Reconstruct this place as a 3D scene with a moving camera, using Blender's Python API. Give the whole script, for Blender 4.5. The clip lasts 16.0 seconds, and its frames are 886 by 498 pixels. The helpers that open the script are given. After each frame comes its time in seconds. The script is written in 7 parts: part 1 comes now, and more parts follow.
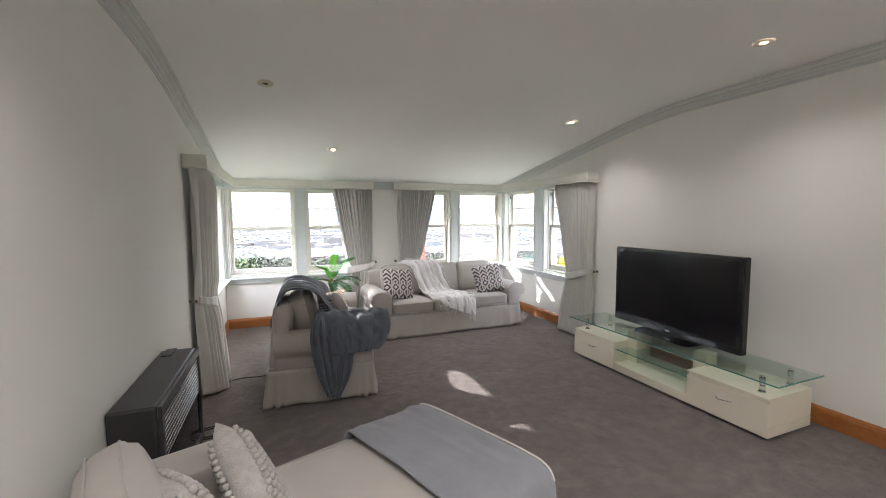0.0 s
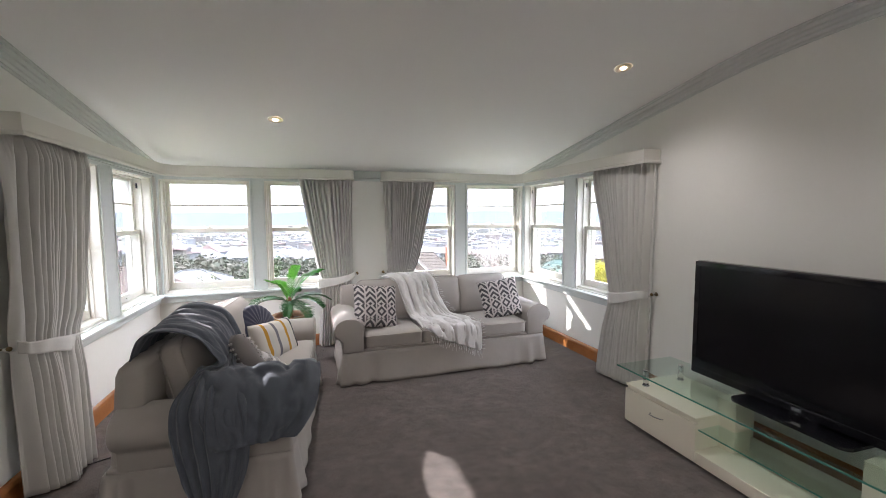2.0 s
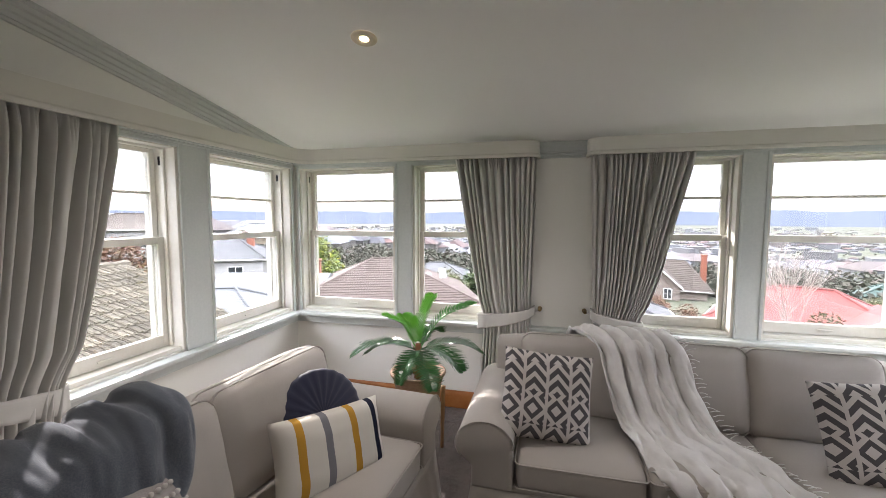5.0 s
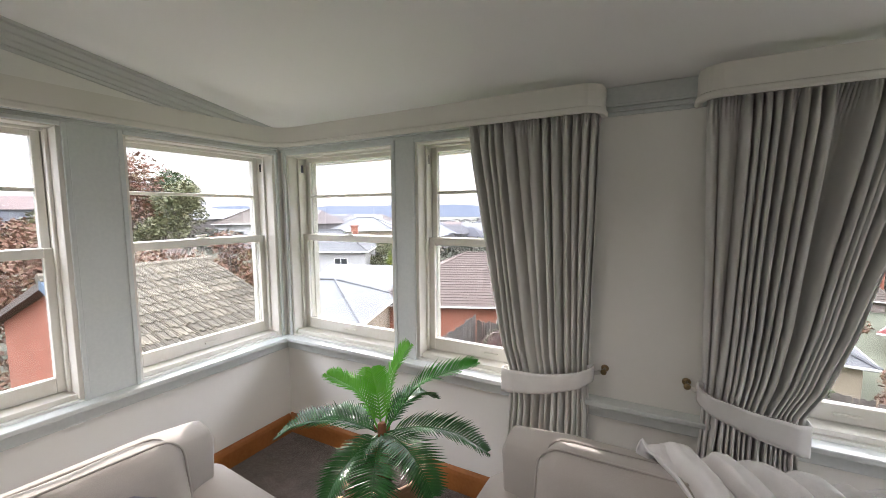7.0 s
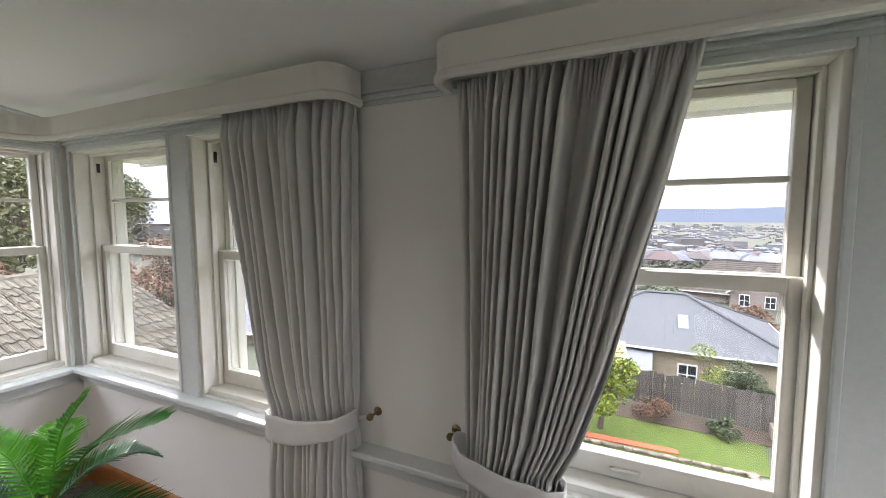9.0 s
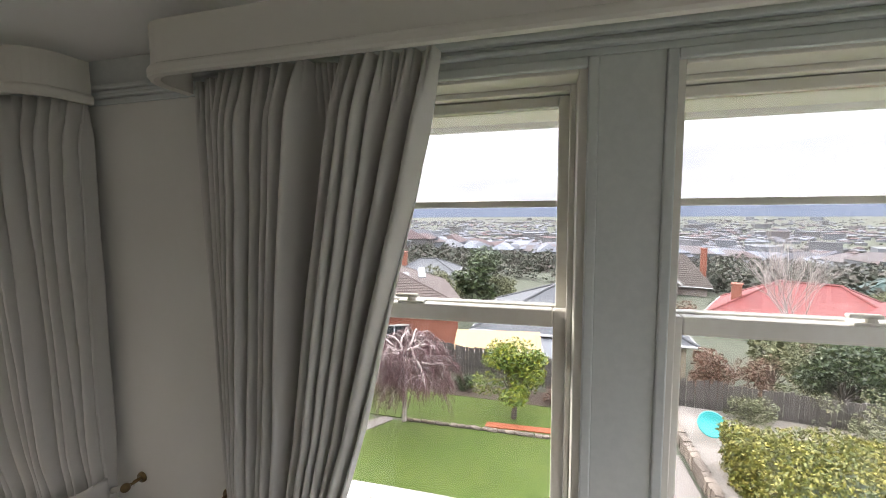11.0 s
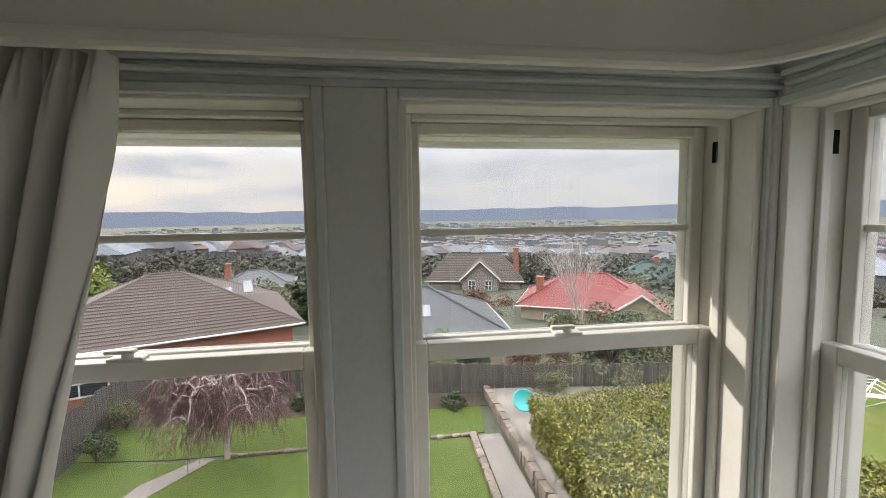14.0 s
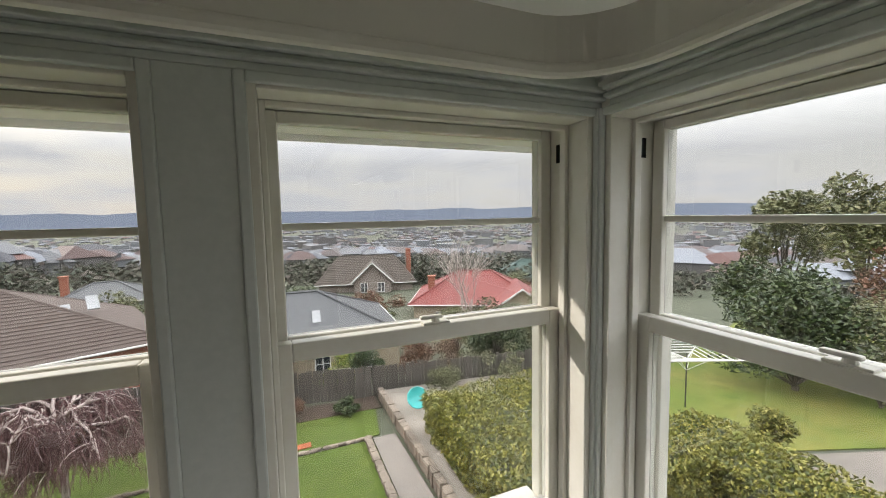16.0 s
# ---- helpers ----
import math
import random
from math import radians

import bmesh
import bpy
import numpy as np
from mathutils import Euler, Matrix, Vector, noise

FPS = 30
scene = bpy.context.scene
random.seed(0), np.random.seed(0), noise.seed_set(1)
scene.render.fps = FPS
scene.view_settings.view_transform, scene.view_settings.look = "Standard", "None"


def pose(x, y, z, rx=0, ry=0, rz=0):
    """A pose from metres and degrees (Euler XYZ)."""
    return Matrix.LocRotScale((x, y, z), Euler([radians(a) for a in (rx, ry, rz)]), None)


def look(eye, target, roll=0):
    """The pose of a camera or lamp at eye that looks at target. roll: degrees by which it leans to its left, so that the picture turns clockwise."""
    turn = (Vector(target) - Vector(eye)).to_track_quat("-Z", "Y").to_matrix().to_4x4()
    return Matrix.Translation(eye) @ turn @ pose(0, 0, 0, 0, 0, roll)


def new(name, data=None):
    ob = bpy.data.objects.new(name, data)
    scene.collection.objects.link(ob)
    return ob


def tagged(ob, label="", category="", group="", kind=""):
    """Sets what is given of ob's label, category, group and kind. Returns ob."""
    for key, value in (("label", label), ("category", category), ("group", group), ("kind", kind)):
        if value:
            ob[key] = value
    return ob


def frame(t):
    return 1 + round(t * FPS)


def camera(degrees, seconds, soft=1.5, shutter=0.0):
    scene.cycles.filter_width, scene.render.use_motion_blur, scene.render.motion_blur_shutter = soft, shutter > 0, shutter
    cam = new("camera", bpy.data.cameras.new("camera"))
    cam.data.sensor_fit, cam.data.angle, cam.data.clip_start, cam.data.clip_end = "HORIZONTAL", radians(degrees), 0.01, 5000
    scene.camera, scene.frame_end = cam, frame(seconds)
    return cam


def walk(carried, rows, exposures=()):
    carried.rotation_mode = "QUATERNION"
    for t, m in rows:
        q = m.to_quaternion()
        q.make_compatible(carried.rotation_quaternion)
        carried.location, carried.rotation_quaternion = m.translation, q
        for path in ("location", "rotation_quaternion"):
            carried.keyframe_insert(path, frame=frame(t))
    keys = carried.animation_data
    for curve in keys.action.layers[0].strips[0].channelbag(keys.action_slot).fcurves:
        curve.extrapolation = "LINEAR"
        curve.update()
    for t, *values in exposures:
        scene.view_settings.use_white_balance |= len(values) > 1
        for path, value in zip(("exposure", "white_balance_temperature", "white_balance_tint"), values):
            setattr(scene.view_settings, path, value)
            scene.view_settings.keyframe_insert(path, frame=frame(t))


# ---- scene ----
cam = camera(95.3, 16.0, soft=0.75)
PATH = [
    (0, (0.344, -0.324, 1.622), (1.085, 1.527, 1.462), -0.4),
    (0.5, (0.539, 0.026, 1.623), (1.279, 1.877, 1.463), -0.4),
    (1, (0.785, 0.338, 1.602), (1.521, 2.191, 1.447), -0.4),
    (1.5, (1.001, 0.622, 1.59), (1.696, 2.491, 1.435), -0.4),
    (2, (1.227, 0.964, 1.594), (1.842, 2.861, 1.439), -0.4),
    (2.5, (1.452, 1.293, 1.595), (1.975, 3.217, 1.438), -0.4),
    (3, (1.608, 1.618, 1.59), (1.949, 3.583, 1.44), -0.3),
    (3.5, (1.7, 1.961, 1.613), (1.824, 3.952, 1.46), -0.2),
    (4, (1.762, 2.3, 1.608), (1.694, 4.293, 1.455), -0.1),
    (4.5, (1.826, 2.611, 1.593), (1.505, 4.58, 1.449), 0.0),
    (5, (1.801, 2.96, 1.605), (1.308, 4.891, 1.452), 0.1),
    (7.3, (2.082, 4.339, 1.649), (1.114, 6.08, 1.465), -0.4),
    (7.5, (2.163, 4.418, 1.651), (1.2, 6.162, 1.474), -0.3),
    (8, (2.339, 4.605, 1.622), (1.392, 6.359, 1.463), -0.1),
    (8.5, (2.478, 4.803, 1.655), (1.564, 6.575, 1.492), -0.2),
    (9, (2.642, 4.932, 1.656), (1.809, 6.743, 1.493), -0.2),
    (9.2, (2.704, 4.953, 1.668), (1.907, 6.781, 1.505), -0.1),
    (11.5, (3.087, 5.334, 1.748), (2.663, 7.28, 1.566), -0.8),
    (12, (3.138, 5.357, 1.76), (2.823, 7.325, 1.587), -1.0),
    (12.5, (3.155, 5.364, 1.77), (3.028, 7.353, 1.601), -0.9),
    (14, (3.25, 5.352, 1.801), (3.522, 7.327, 1.635), -0.9),
    (15, (3.304, 5.336, 1.798), (3.823, 7.26, 1.632), -0.8),
    (16, (3.309, 5.331, 1.78), (4.09, 7.165, 1.611), -1.1),
]
walk(cam, [(t, look(eye, target, roll)) for t, eye, target, roll in PATH], exposures=[(0, 3.3, 6100, 15), (1.5, 3.15, 6100, 17), (3, 2.9, 6100, 17), (5, 2.55, 6400, 18), (8, 2.4, 6350, 18), (9.2, 2.25, 6300, 18), (11.3, 1.95, 6500, 17), (12, 1.82, 6500, 16), (13, 1.6, 6550, 15), (16, 1.28, 6800, 12)])

# ---- world, sun, exposure ----
SUN_TRAVEL = Vector((1.0, -1.0, -0.74)).normalized()
world = bpy.data.worlds.new("sky")
scene.world = world
world.use_nodes = True
wt = world.node_tree
wt.nodes.clear()
w_out = wt.nodes.new("ShaderNodeOutputWorld")
w_bg = wt.nodes.new("ShaderNodeBackground")
w_sky = wt.nodes.new("ShaderNodeTexSky")
w_sky.sky_type = "NISHITA"
w_sky.sun_disc = False
w_sky.sun_elevation = math.asin(-SUN_TRAVEL.z)
w_sky.sun_rotation = math.atan2(-SUN_TRAVEL.x, -SUN_TRAVEL.y)
w_sky.air_density = 1.2
w_sky.dust_density = 2.0
w_co = wt.nodes.new("ShaderNodeTexCoord")
w_map = wt.nodes.new("ShaderNodeMapping")
w_map.inputs["Scale"].default_value = (1.6, 1.6, 7.0)
w_noise = wt.nodes.new("ShaderNodeTexNoise")
w_noise.inputs["Scale"].default_value = 3.0
w_noise.inputs["Detail"].default_value = 7.0
w_noise.inputs["Roughness"].default_value = 0.55
w_ramp = wt.nodes.new("ShaderNodeValToRGB")
w_ramp.color_ramp.elements[0].position = 0.36
w_ramp.color_ramp.elements[0].color = (0.70, 0.70, 0.70, 1)
w_ramp.color_ramp.elements[1].position = 0.58
w_ramp.color_ramp.elements[1].color = (1, 1, 1, 1)
w_cloud = wt.nodes.new("ShaderNodeValToRGB")
w_cloud.color_ramp.elements[0].position = 0.40
w_cloud.color_ramp.elements[0].color = (13.0, 13.2, 13.6, 1)
w_cloud.color_ramp.elements[1].position = 0.60
w_cloud.color_ramp.elements[1].color = (9.4, 9.8, 10.6, 1)
w_mix = wt.nodes.new("ShaderNodeMixRGB")
wt.links.new(w_co.outputs["Generated"], w_map.inputs["Vector"])
wt.links.new(w_map.outputs["Vector"], w_noise.inputs["Vector"])
wt.links.new(w_noise.outputs["Fac"], w_ramp.inputs["Fac"])
wt.links.new(w_noise.outputs["Fac"], w_cloud.inputs["Fac"])
wt.links.new(w_ramp.outputs["Color"], w_mix.inputs["Fac"])
wt.links.new(w_sky.outputs["Color"], w_mix.inputs["Color1"])
w_sep = wt.nodes.new("ShaderNodeSeparateXYZ")
w_grad = wt.nodes.new("ShaderNodeMapRange")
w_grad.inputs["From Min"].default_value, w_grad.inputs["From Max"].default_value = 0.12, 0.55
w_grad.inputs["To Min"].default_value, w_grad.inputs["To Max"].default_value = 0.50, 2.3
w_mul = wt.nodes.new("ShaderNodeVectorMath")
w_mul.operation = "SCALE"
wt.links.new(w_co.outputs["Generated"], w_sep.inputs["Vector"])
wt.links.new(w_sep.outputs["Z"], w_grad.inputs["Value"])
wt.links.new(w_cloud.outputs["Color"], w_mix.inputs["Color2"])
wt.links.new(w_grad.outputs["Result"], w_mul.inputs["Scale"])
wt.links.new(w_mix.outputs["Color"], w_mul.inputs[0])
wt.links.new(w_mul.outputs["Vector"], w_bg.inputs["Color"])
w_bg.inputs["Strength"].default_value = 0.13
wt.links.new(w_bg.outputs["Background"], w_out.inputs["Surface"])

sun = new("sun", bpy.data.lights.new("sun", "SUN"))
sun.data.energy = 1.5
sun.data.angle = radians(0.6)
sun.data.color = (1.0, 0.94, 0.85)
sun.matrix_world = look((0, 0, 0), SUN_TRAVEL)


# ---- materials ----
def material(name, colour, rough=0.6, metal=0.0, spots=(), bump=(), spec=0.5, sheen=0.0, tint=0.0):
    """spots: (scale, other colour, amount) layers of noise; bump: (scale, strength, metres)."""
    m = bpy.data.materials.new(name)
    m.use_nodes = True
    t = m.node_tree
    b = t.nodes["Principled BSDF"]
    b.inputs["Base Color"].default_value = (*colour, 1)
    b.inputs["Roughness"].default_value = rough
    b.inputs["Metallic"].default_value = metal
    b.inputs["Specular IOR Level"].default_value = spec
    b.inputs["Sheen Weight"].default_value = sheen
    co = t.nodes.new("ShaderNodeTexCoord")
    last = None
    for scale, other, amount in spots:
        n = t.nodes.new("ShaderNodeTexNoise")
        n.inputs["Scale"].default_value = scale
        n.inputs["Detail"].default_value = 4
        t.links.new(co.outputs["Object"], n.inputs["Vector"])
        r = t.nodes.new("ShaderNodeValToRGB")
        r.color_ramp.elements[0].position, r.color_ramp.elements[1].position = 0.35, 0.68
        r.color_ramp.elements[1].color = (amount, amount, amount, 1)
        t.links.new(n.outputs["Fac"], r.inputs["Fac"])
        mix = t.nodes.new("ShaderNodeMixRGB")
        mix.inputs["Color1"].default_value = (*colour, 1)
        mix.inputs["Color2"].default_value = (*other, 1)
        t.links.new(r.outputs["Color"], mix.inputs["Fac"])
        if last:
            t.links.new(last, mix.inputs["Color1"])
        last = mix.outputs["Color"]
    if tint:
        info = t.nodes.new("ShaderNodeObjectInfo")
        hsv = t.nodes.new("ShaderNodeHueSaturation")
        rng = t.nodes.new("ShaderNodeMapRange")
        rng.inputs["To Min"].default_value, rng.inputs["To Max"].default_value = 1 - tint, 1 + tint
        t.links.new(info.outputs["Random"], rng.inputs["Value"])
        t.links.new(rng.outputs["Result"], hsv.inputs["Value"])
        if last:
            t.links.new(last, hsv.inputs["Color"])
        else:
            hsv.inputs["Color"].default_value = (*colour, 1)
        last = hsv.outputs["Color"]
    if last:
        t.links.new(last, b.inputs["Base Color"])
    normal = None
    for scale, strength, dist in bump:
        n = t.nodes.new("ShaderNodeTexNoise")
        n.inputs["Scale"].default_value = scale
        n.inputs["Detail"].default_value = 3
        t.links.new(co.outputs["Object"], n.inputs["Vector"])
        bp = t.nodes.new("ShaderNodeBump")
        bp.inputs["Strength"].default_value = strength
        bp.inputs["Distance"].default_value = dist
        t.links.new(n.outputs["Fac"], bp.inputs["Height"])
        if normal:
            t.links.new(normal, bp.inputs["Normal"])
        normal = bp.outputs["Normal"]
    if normal:
        t.links.new(normal, b.inputs["Normal"])
    return m


def glass_material(name, colour, rough=0.0, mixing=0.0):
    m = bpy.data.materials.new(name)
    m.use_nodes = True
    t = m.node_tree
    t.nodes.remove(t.nodes["Principled BSDF"])
    out = t.nodes["Material Output"]
    tr = t.nodes.new("ShaderNodeBsdfTransparent")
    tr.inputs["Color"].default_value = (*colour, 1)
    gl = t.nodes.new("ShaderNodeBsdfGlossy")
    gl.inputs["Roughness"].default_value = rough
    lw = t.nodes.new("ShaderNodeLayerWeight")
    lw.inputs["Blend"].default_value = 0.5
    pw = t.nodes.new("ShaderNodeMath")
    pw.operation = "POWER"
    pw.inputs[1].default_value = 4.0
    fr = t.nodes.new("ShaderNodeMath")
    fr.operation = "MULTIPLY_ADD"
    fr.inputs[1].default_value, fr.inputs[2].default_value = 0.8, 0.035
    t.links.new(lw.outputs["Facing"], pw.inputs[0])
    t.links.new(pw.outputs["Value"], fr.inputs[0])
    mix = t.nodes.new("ShaderNodeMixShader")
    t.links.new(fr.outputs["Value"], mix.inputs["Fac"])
    t.links.new(tr.outputs["BSDF"], mix.inputs[1])
    t.links.new(gl.outputs["BSDF"], mix.inputs[2])
    t.links.new(mix.outputs["Shader"], out.inputs["Surface"])
    return m


def emitter(name, colour, strength):
    m = bpy.data.materials.new(name)
    m.use_nodes = True
    b = m.node_tree.nodes["Principled BSDF"]
    b.inputs["Base Color"].default_value = (*colour, 1)
    b.inputs["Emission Color"].default_value = (*colour, 1)
    b.inputs["Emission Strength"].default_value = strength
    return m


M_WALL = material("wall_paint", (0.82, 0.82, 0.775), 0.75, spots=[(1.2, (0.78, 0.78, 0.735), 0.4), (40, (0.84, 0.84, 0.80), 0.25)], bump=[(220, 0.12, 0.002)])
M_CEIL = material("ceiling_paint", (0.90, 0.90, 0.885), 0.85, spots=[(0.8, (0.87, 0.87, 0.855), 0.4)], bump=[(160, 0.08, 0.002)])
M_TRIM = material("trim_paint", (0.60, 0.64, 0.625), 0.45, spots=[(3, (0.54, 0.58, 0.565), 0.35), (60, (0.72, 0.75, 0.73), 0.3)], bump=[(25, 0.10, 0.002)])
M_CORNICE = material("cornice_paint", (0.63, 0.645, 0.625), 0.5, spots=[(6, (0.58, 0.59, 0.57), 0.4)], bump=[(60, 0.08, 0.002)])
M_PELMET = material("pelmet_paint", (0.74, 0.73, 0.67), 0.6, spots=[(2.5, (0.68, 0.67, 0.60), 0.4)], bump=[(70, 0.08, 0.002)])
M_SASH = material("sash_paint", (0.76, 0.75, 0.69), 0.4, spots=[(9, (0.62, 0.58, 0.48), 0.35), (70, (0.80, 0.79, 0.75), 0.3)], bump=[(40, 0.15, 0.002)])
M_CARPET = material("carpet", (0.145, 0.112, 0.096), 0.95, spots=[(3.0, (0.24, 0.196, 0.174), 1.0), (10, (0.070, 0.055, 0.048), 0.9), (60, (0.19, 0.155, 0.138), 0.5), (420, (0.115, 0.095, 0.085), 0.6)], bump=[(500, 0.9, 0.008), (14, 0.6, 0.02)], spec=0.1, sheen=0.3)
M_SKIRT = material("stained_timber", (0.36, 0.135, 0.035), 0.35, spots=[(7, (0.27, 0.09, 0.02), 0.7), (50, (0.42, 0.18, 0.06), 0.4)], bump=[(60, 0.1, 0.001)])
M_GLASS = glass_material("window_glass", (0.63, 0.635, 0.63))
M_CURTAIN = material("curtain_cloth", (0.72, 0.715, 0.68), 0.85, spots=[(5, (0.67, 0.66, 0.63), 0.5), (300, (0.76, 0.75, 0.72), 0.4)], bump=[(700, 0.3, 0.001)], spec=0.2, sheen=0.3)
def let_light_through(m, colour, amount):
    t = m.node_tree
    out, bs = t.nodes["Material Output"], t.nodes["Principled BSDF"]
    tr = t.nodes.new("ShaderNodeBsdfTranslucent")
    tr.inputs["Color"].default_value = (*colour, 1)
    mx = t.nodes.new("ShaderNodeMixShader")
    mx.inputs["Fac"].default_value = amount
    t.links.new(bs.outputs["BSDF"], mx.inputs[1])
    t.links.new(tr.outputs["BSDF"], mx.inputs[2])
    t.links.new(mx.outputs["Shader"], out.inputs["Surface"])


let_light_through(M_CURTAIN, (0.70, 0.69, 0.66), 0.09)
M_SOFA = material("sofa_linen", (0.465, 0.433, 0.395), 0.9, spots=[(6, (0.41, 0.385, 0.355), 0.5), (350, (0.52, 0.495, 0.465), 0.5)], bump=[(600, 0.35, 0.0015), (14, 0.25, 0.008)], spec=0.2, sheen=0.2)
M_CREAM = material("cream_laminate", (0.83, 0.78, 0.65), 0.28, spots=[(3, (0.79, 0.74, 0.61), 0.3)])
M_BLACK = material("black_gloss", (0.006, 0.006, 0.008), 0.07)
M_SCREEN = material("black_screen", (0.003, 0.003, 0.005), 0.16, spec=0.38)
M_CHROME = material("chrome", (0.75, 0.75, 0.76), 0.18, metal=1.0, spots=[(30, (0.6, 0.6, 0.62), 0.3)])


# ---- mesh helpers ----
def bm_box(bm, x0, x1, y0, y1, z0, z1, bevel=0.0):
    r = bmesh.ops.create_cube(bm, size=1.0, matrix=Matrix.Translation(((x0 + x1) / 2, (y0 + y1) / 2, (z0 + z1) / 2)) @ Matrix.Diagonal((abs(x1 - x0), abs(y1 - y0), abs(z1 - z0), 1)))
    if bevel:
        es = list({e for v in r["verts"] for e in v.link_edges})
        bmesh.ops.bevel(bm, geom=es, offset=bevel, segments=2, profile=0.5, affect="EDGES")


def box(x0, x1, y0, y1, z0, z1, bevel=0.0):
    bm = bmesh.new()
    bm_box(bm, x0, x1, y0, y1, z0, z1, bevel)
    return bm


def bm_cyl(bm, p0, p1, r0, r1=None, seg=12, caps=True):
    p0, p1 = Vector(p0), Vector(p1)
    d = p1 - p0
    m = Matrix.Translation((p0 + p1) / 2) @ d.to_track_quat("Z", "Y").to_matrix().to_4x4()
    bmesh.ops.create_cone(bm, cap_ends=caps, segments=seg, radius1=r0, radius2=r0 if r1 is None else r1, depth=d.length, matrix=m)


def bm_grid(bm, fn, nu, nv, close_u=False):
    """A sheet of points fn(u, v), u and v from 0 to 1."""
    vs = [[bm.verts.new(fn(i / nu, j / nv)) for j in range(nv + 1)] for i in range(nu + (0 if close_u else 1))]
    n = len(vs)
    for i in range(nu):
        a, b = vs[i], vs[(i + 1) % n]
        for j in range(nv):
            bm.faces.new((a[j], b[j], b[j + 1], a[j + 1]))
    return vs


def bm_extrude(bm, pts, x0, x1, axis="x"):
    """A closed outline of 2D points carried along an axis."""
    def place(p, s):
        return (s, p[0], p[1]) if axis == "x" else ((p[0], s, p[1]) if axis == "y" else (p[0], p[1], s))
    a = [bm.verts.new(place(p, x0)) for p in pts]
    b = [bm.verts.new(place(p, x1)) for p in pts]
    n = len(pts)
    for i in range(n):
        bm.faces.new((a[i], a[(i + 1) % n], b[(i + 1) % n], b[i]))
    bm.faces.new(a[::-1])
    bm.faces.new(b)


def mesh_of(name, bm, mat, smooth=False):
    bmesh.ops.recalc_face_normals(bm, faces=bm.faces)
    me = bpy.data.meshes.new(name)
    bm.to_mesh(me)
    bm.free()
    for m in (mat if isinstance(mat, (list, tuple)) else [mat]):
        me.materials.append(m)
    if smooth:
        for p in me.polygons:
            p.use_smooth = True
    return me


def obj(name, bm, mat, label="", category="", kind="", smooth=False, group=""):
    return tagged(new(name, mesh_of(name, bm, mat, smooth)), label, category, group, kind)


def thing(name, at, label, category, rz=0.0, group="", kind=""):
    e = new(name)
    e.empty_display_size = 0.05
    e.matrix_basis = pose(*at, 0, 0, rz)
    return tagged(e, label, category, group, kind)


def part(name, bm, mat, parent, label="", smooth=False):
    ob = new(name, mesh_of(name, bm, mat, smooth))
    ob.parent = parent
    if label:
        tagged(ob, label)
    return ob


def soften(ob, width=0.004, seg=2):
    b = ob.modifiers.new("bevel", "BEVEL")
    b.width, b.segments, b.limit_method = width, seg, "ANGLE"
    return ob


def thicken(ob, t=0.004, offset=0.0):
    s = ob.modifiers.new("solid", "SOLIDIFY")
    s.thickness, s.offset = t, offset
    return ob


# ---- the room ----
XL, XR, YF, YB = -0.43, 4.17, 6.22, -2.6
WT = 0.26
SILL, HEAD = 0.76, 2.045
Z_FRONT, Z_TOP, Y_KINK = 2.19, 2.76, 2.9
FRONT_OPENINGS = [(-0.375, 0.55), (0.70, 1.58), (2.20, 3.11), (3.275, 4.15)]
RIGHT_OPENINGS = [(4.14, 4.99), (5.22, 6.198)]
LEFT_OPENINGS = [(4.18, 5.02), (5.25, 6.165)]


def wall_strip(bm, lo, hi, openings, put, top):
    """Boxes round the openings of a wall that runs from lo to hi; put maps (s0, s1, z0, z1) to a box."""
    put(lo, hi, 0.0, SILL)
    put(lo, hi, HEAD, top)
    edges = [lo] + [v for o in openings for v in o] + [hi]
    for a, b in zip(edges[::2], edges[1::2]):
        if b - a > 0.001:
            put(a, b, SILL, HEAD)


floor = obj("floor", box(XL, XR, YB, YF, -0.06, 0.0), M_CARPET, "dark taupe cut-pile carpet over the whole room", "carpet", "structure")

bm = bmesh.new()
wall_strip(bm, XL - WT, XR + WT, FRONT_OPENINGS, lambda a, b, z0, z1: bm_box(bm, a, b, YF, YF + WT, z0, z1), 2.6)
obj("wall_front", bm, M_WALL, "cream painted plaster wall of the window bay", "wall", "structure")
bm = bmesh.new()
wall_strip(bm, YB, YF, LEFT_OPENINGS, lambda a, b, z0, z1: bm_box(bm, XL - WT, XL, a, b, z0, z1), 3.0)
obj("wall_left", bm, M_WALL, "cream painted plaster wall with two sash windows", "wall", "structure")
bm = bmesh.new()
wall_strip(bm, YB, YF, RIGHT_OPENINGS, lambda a, b, z0, z1: bm_box(bm, XR, XR + WT, a, b, z0, z1), 3.0)
obj("wall_right", bm, M_WALL, "cream painted plaster wall behind the television", "wall", "structure")
obj("wall_back", box(XL - WT, XR + WT, YB - WT, YB, 0, 3.0), M_WALL, "plain cream painted plaster wall", "wall", "structure")

# the ceiling slopes down to the bay and is flat further back, with a soft bend
bm = bmesh.new()
prof = [(YB, Z_TOP)] + [(Y_KINK - 0.5 + i * 0.1, 0) for i in range(11)] + [(YF, Z_FRONT)]
slope = (Z_FRONT - Z_TOP) / (YF - Y_KINK)
prof = [(y, z if z else Z_TOP + (slope * max(0.0, (y - Y_KINK + 0.5)) ** 2 / 2.0)) for y, z in prof]
bm_extrude(bm, prof + [(YF, Z_FRONT + 0.6), (YB, Z_TOP + 0.2)], XL, XR, "x")
ceiling = obj("ceiling", bm, M_CEIL, "off-white plaster ceiling sloping down to the windows", "ceiling", "structure", smooth=False)


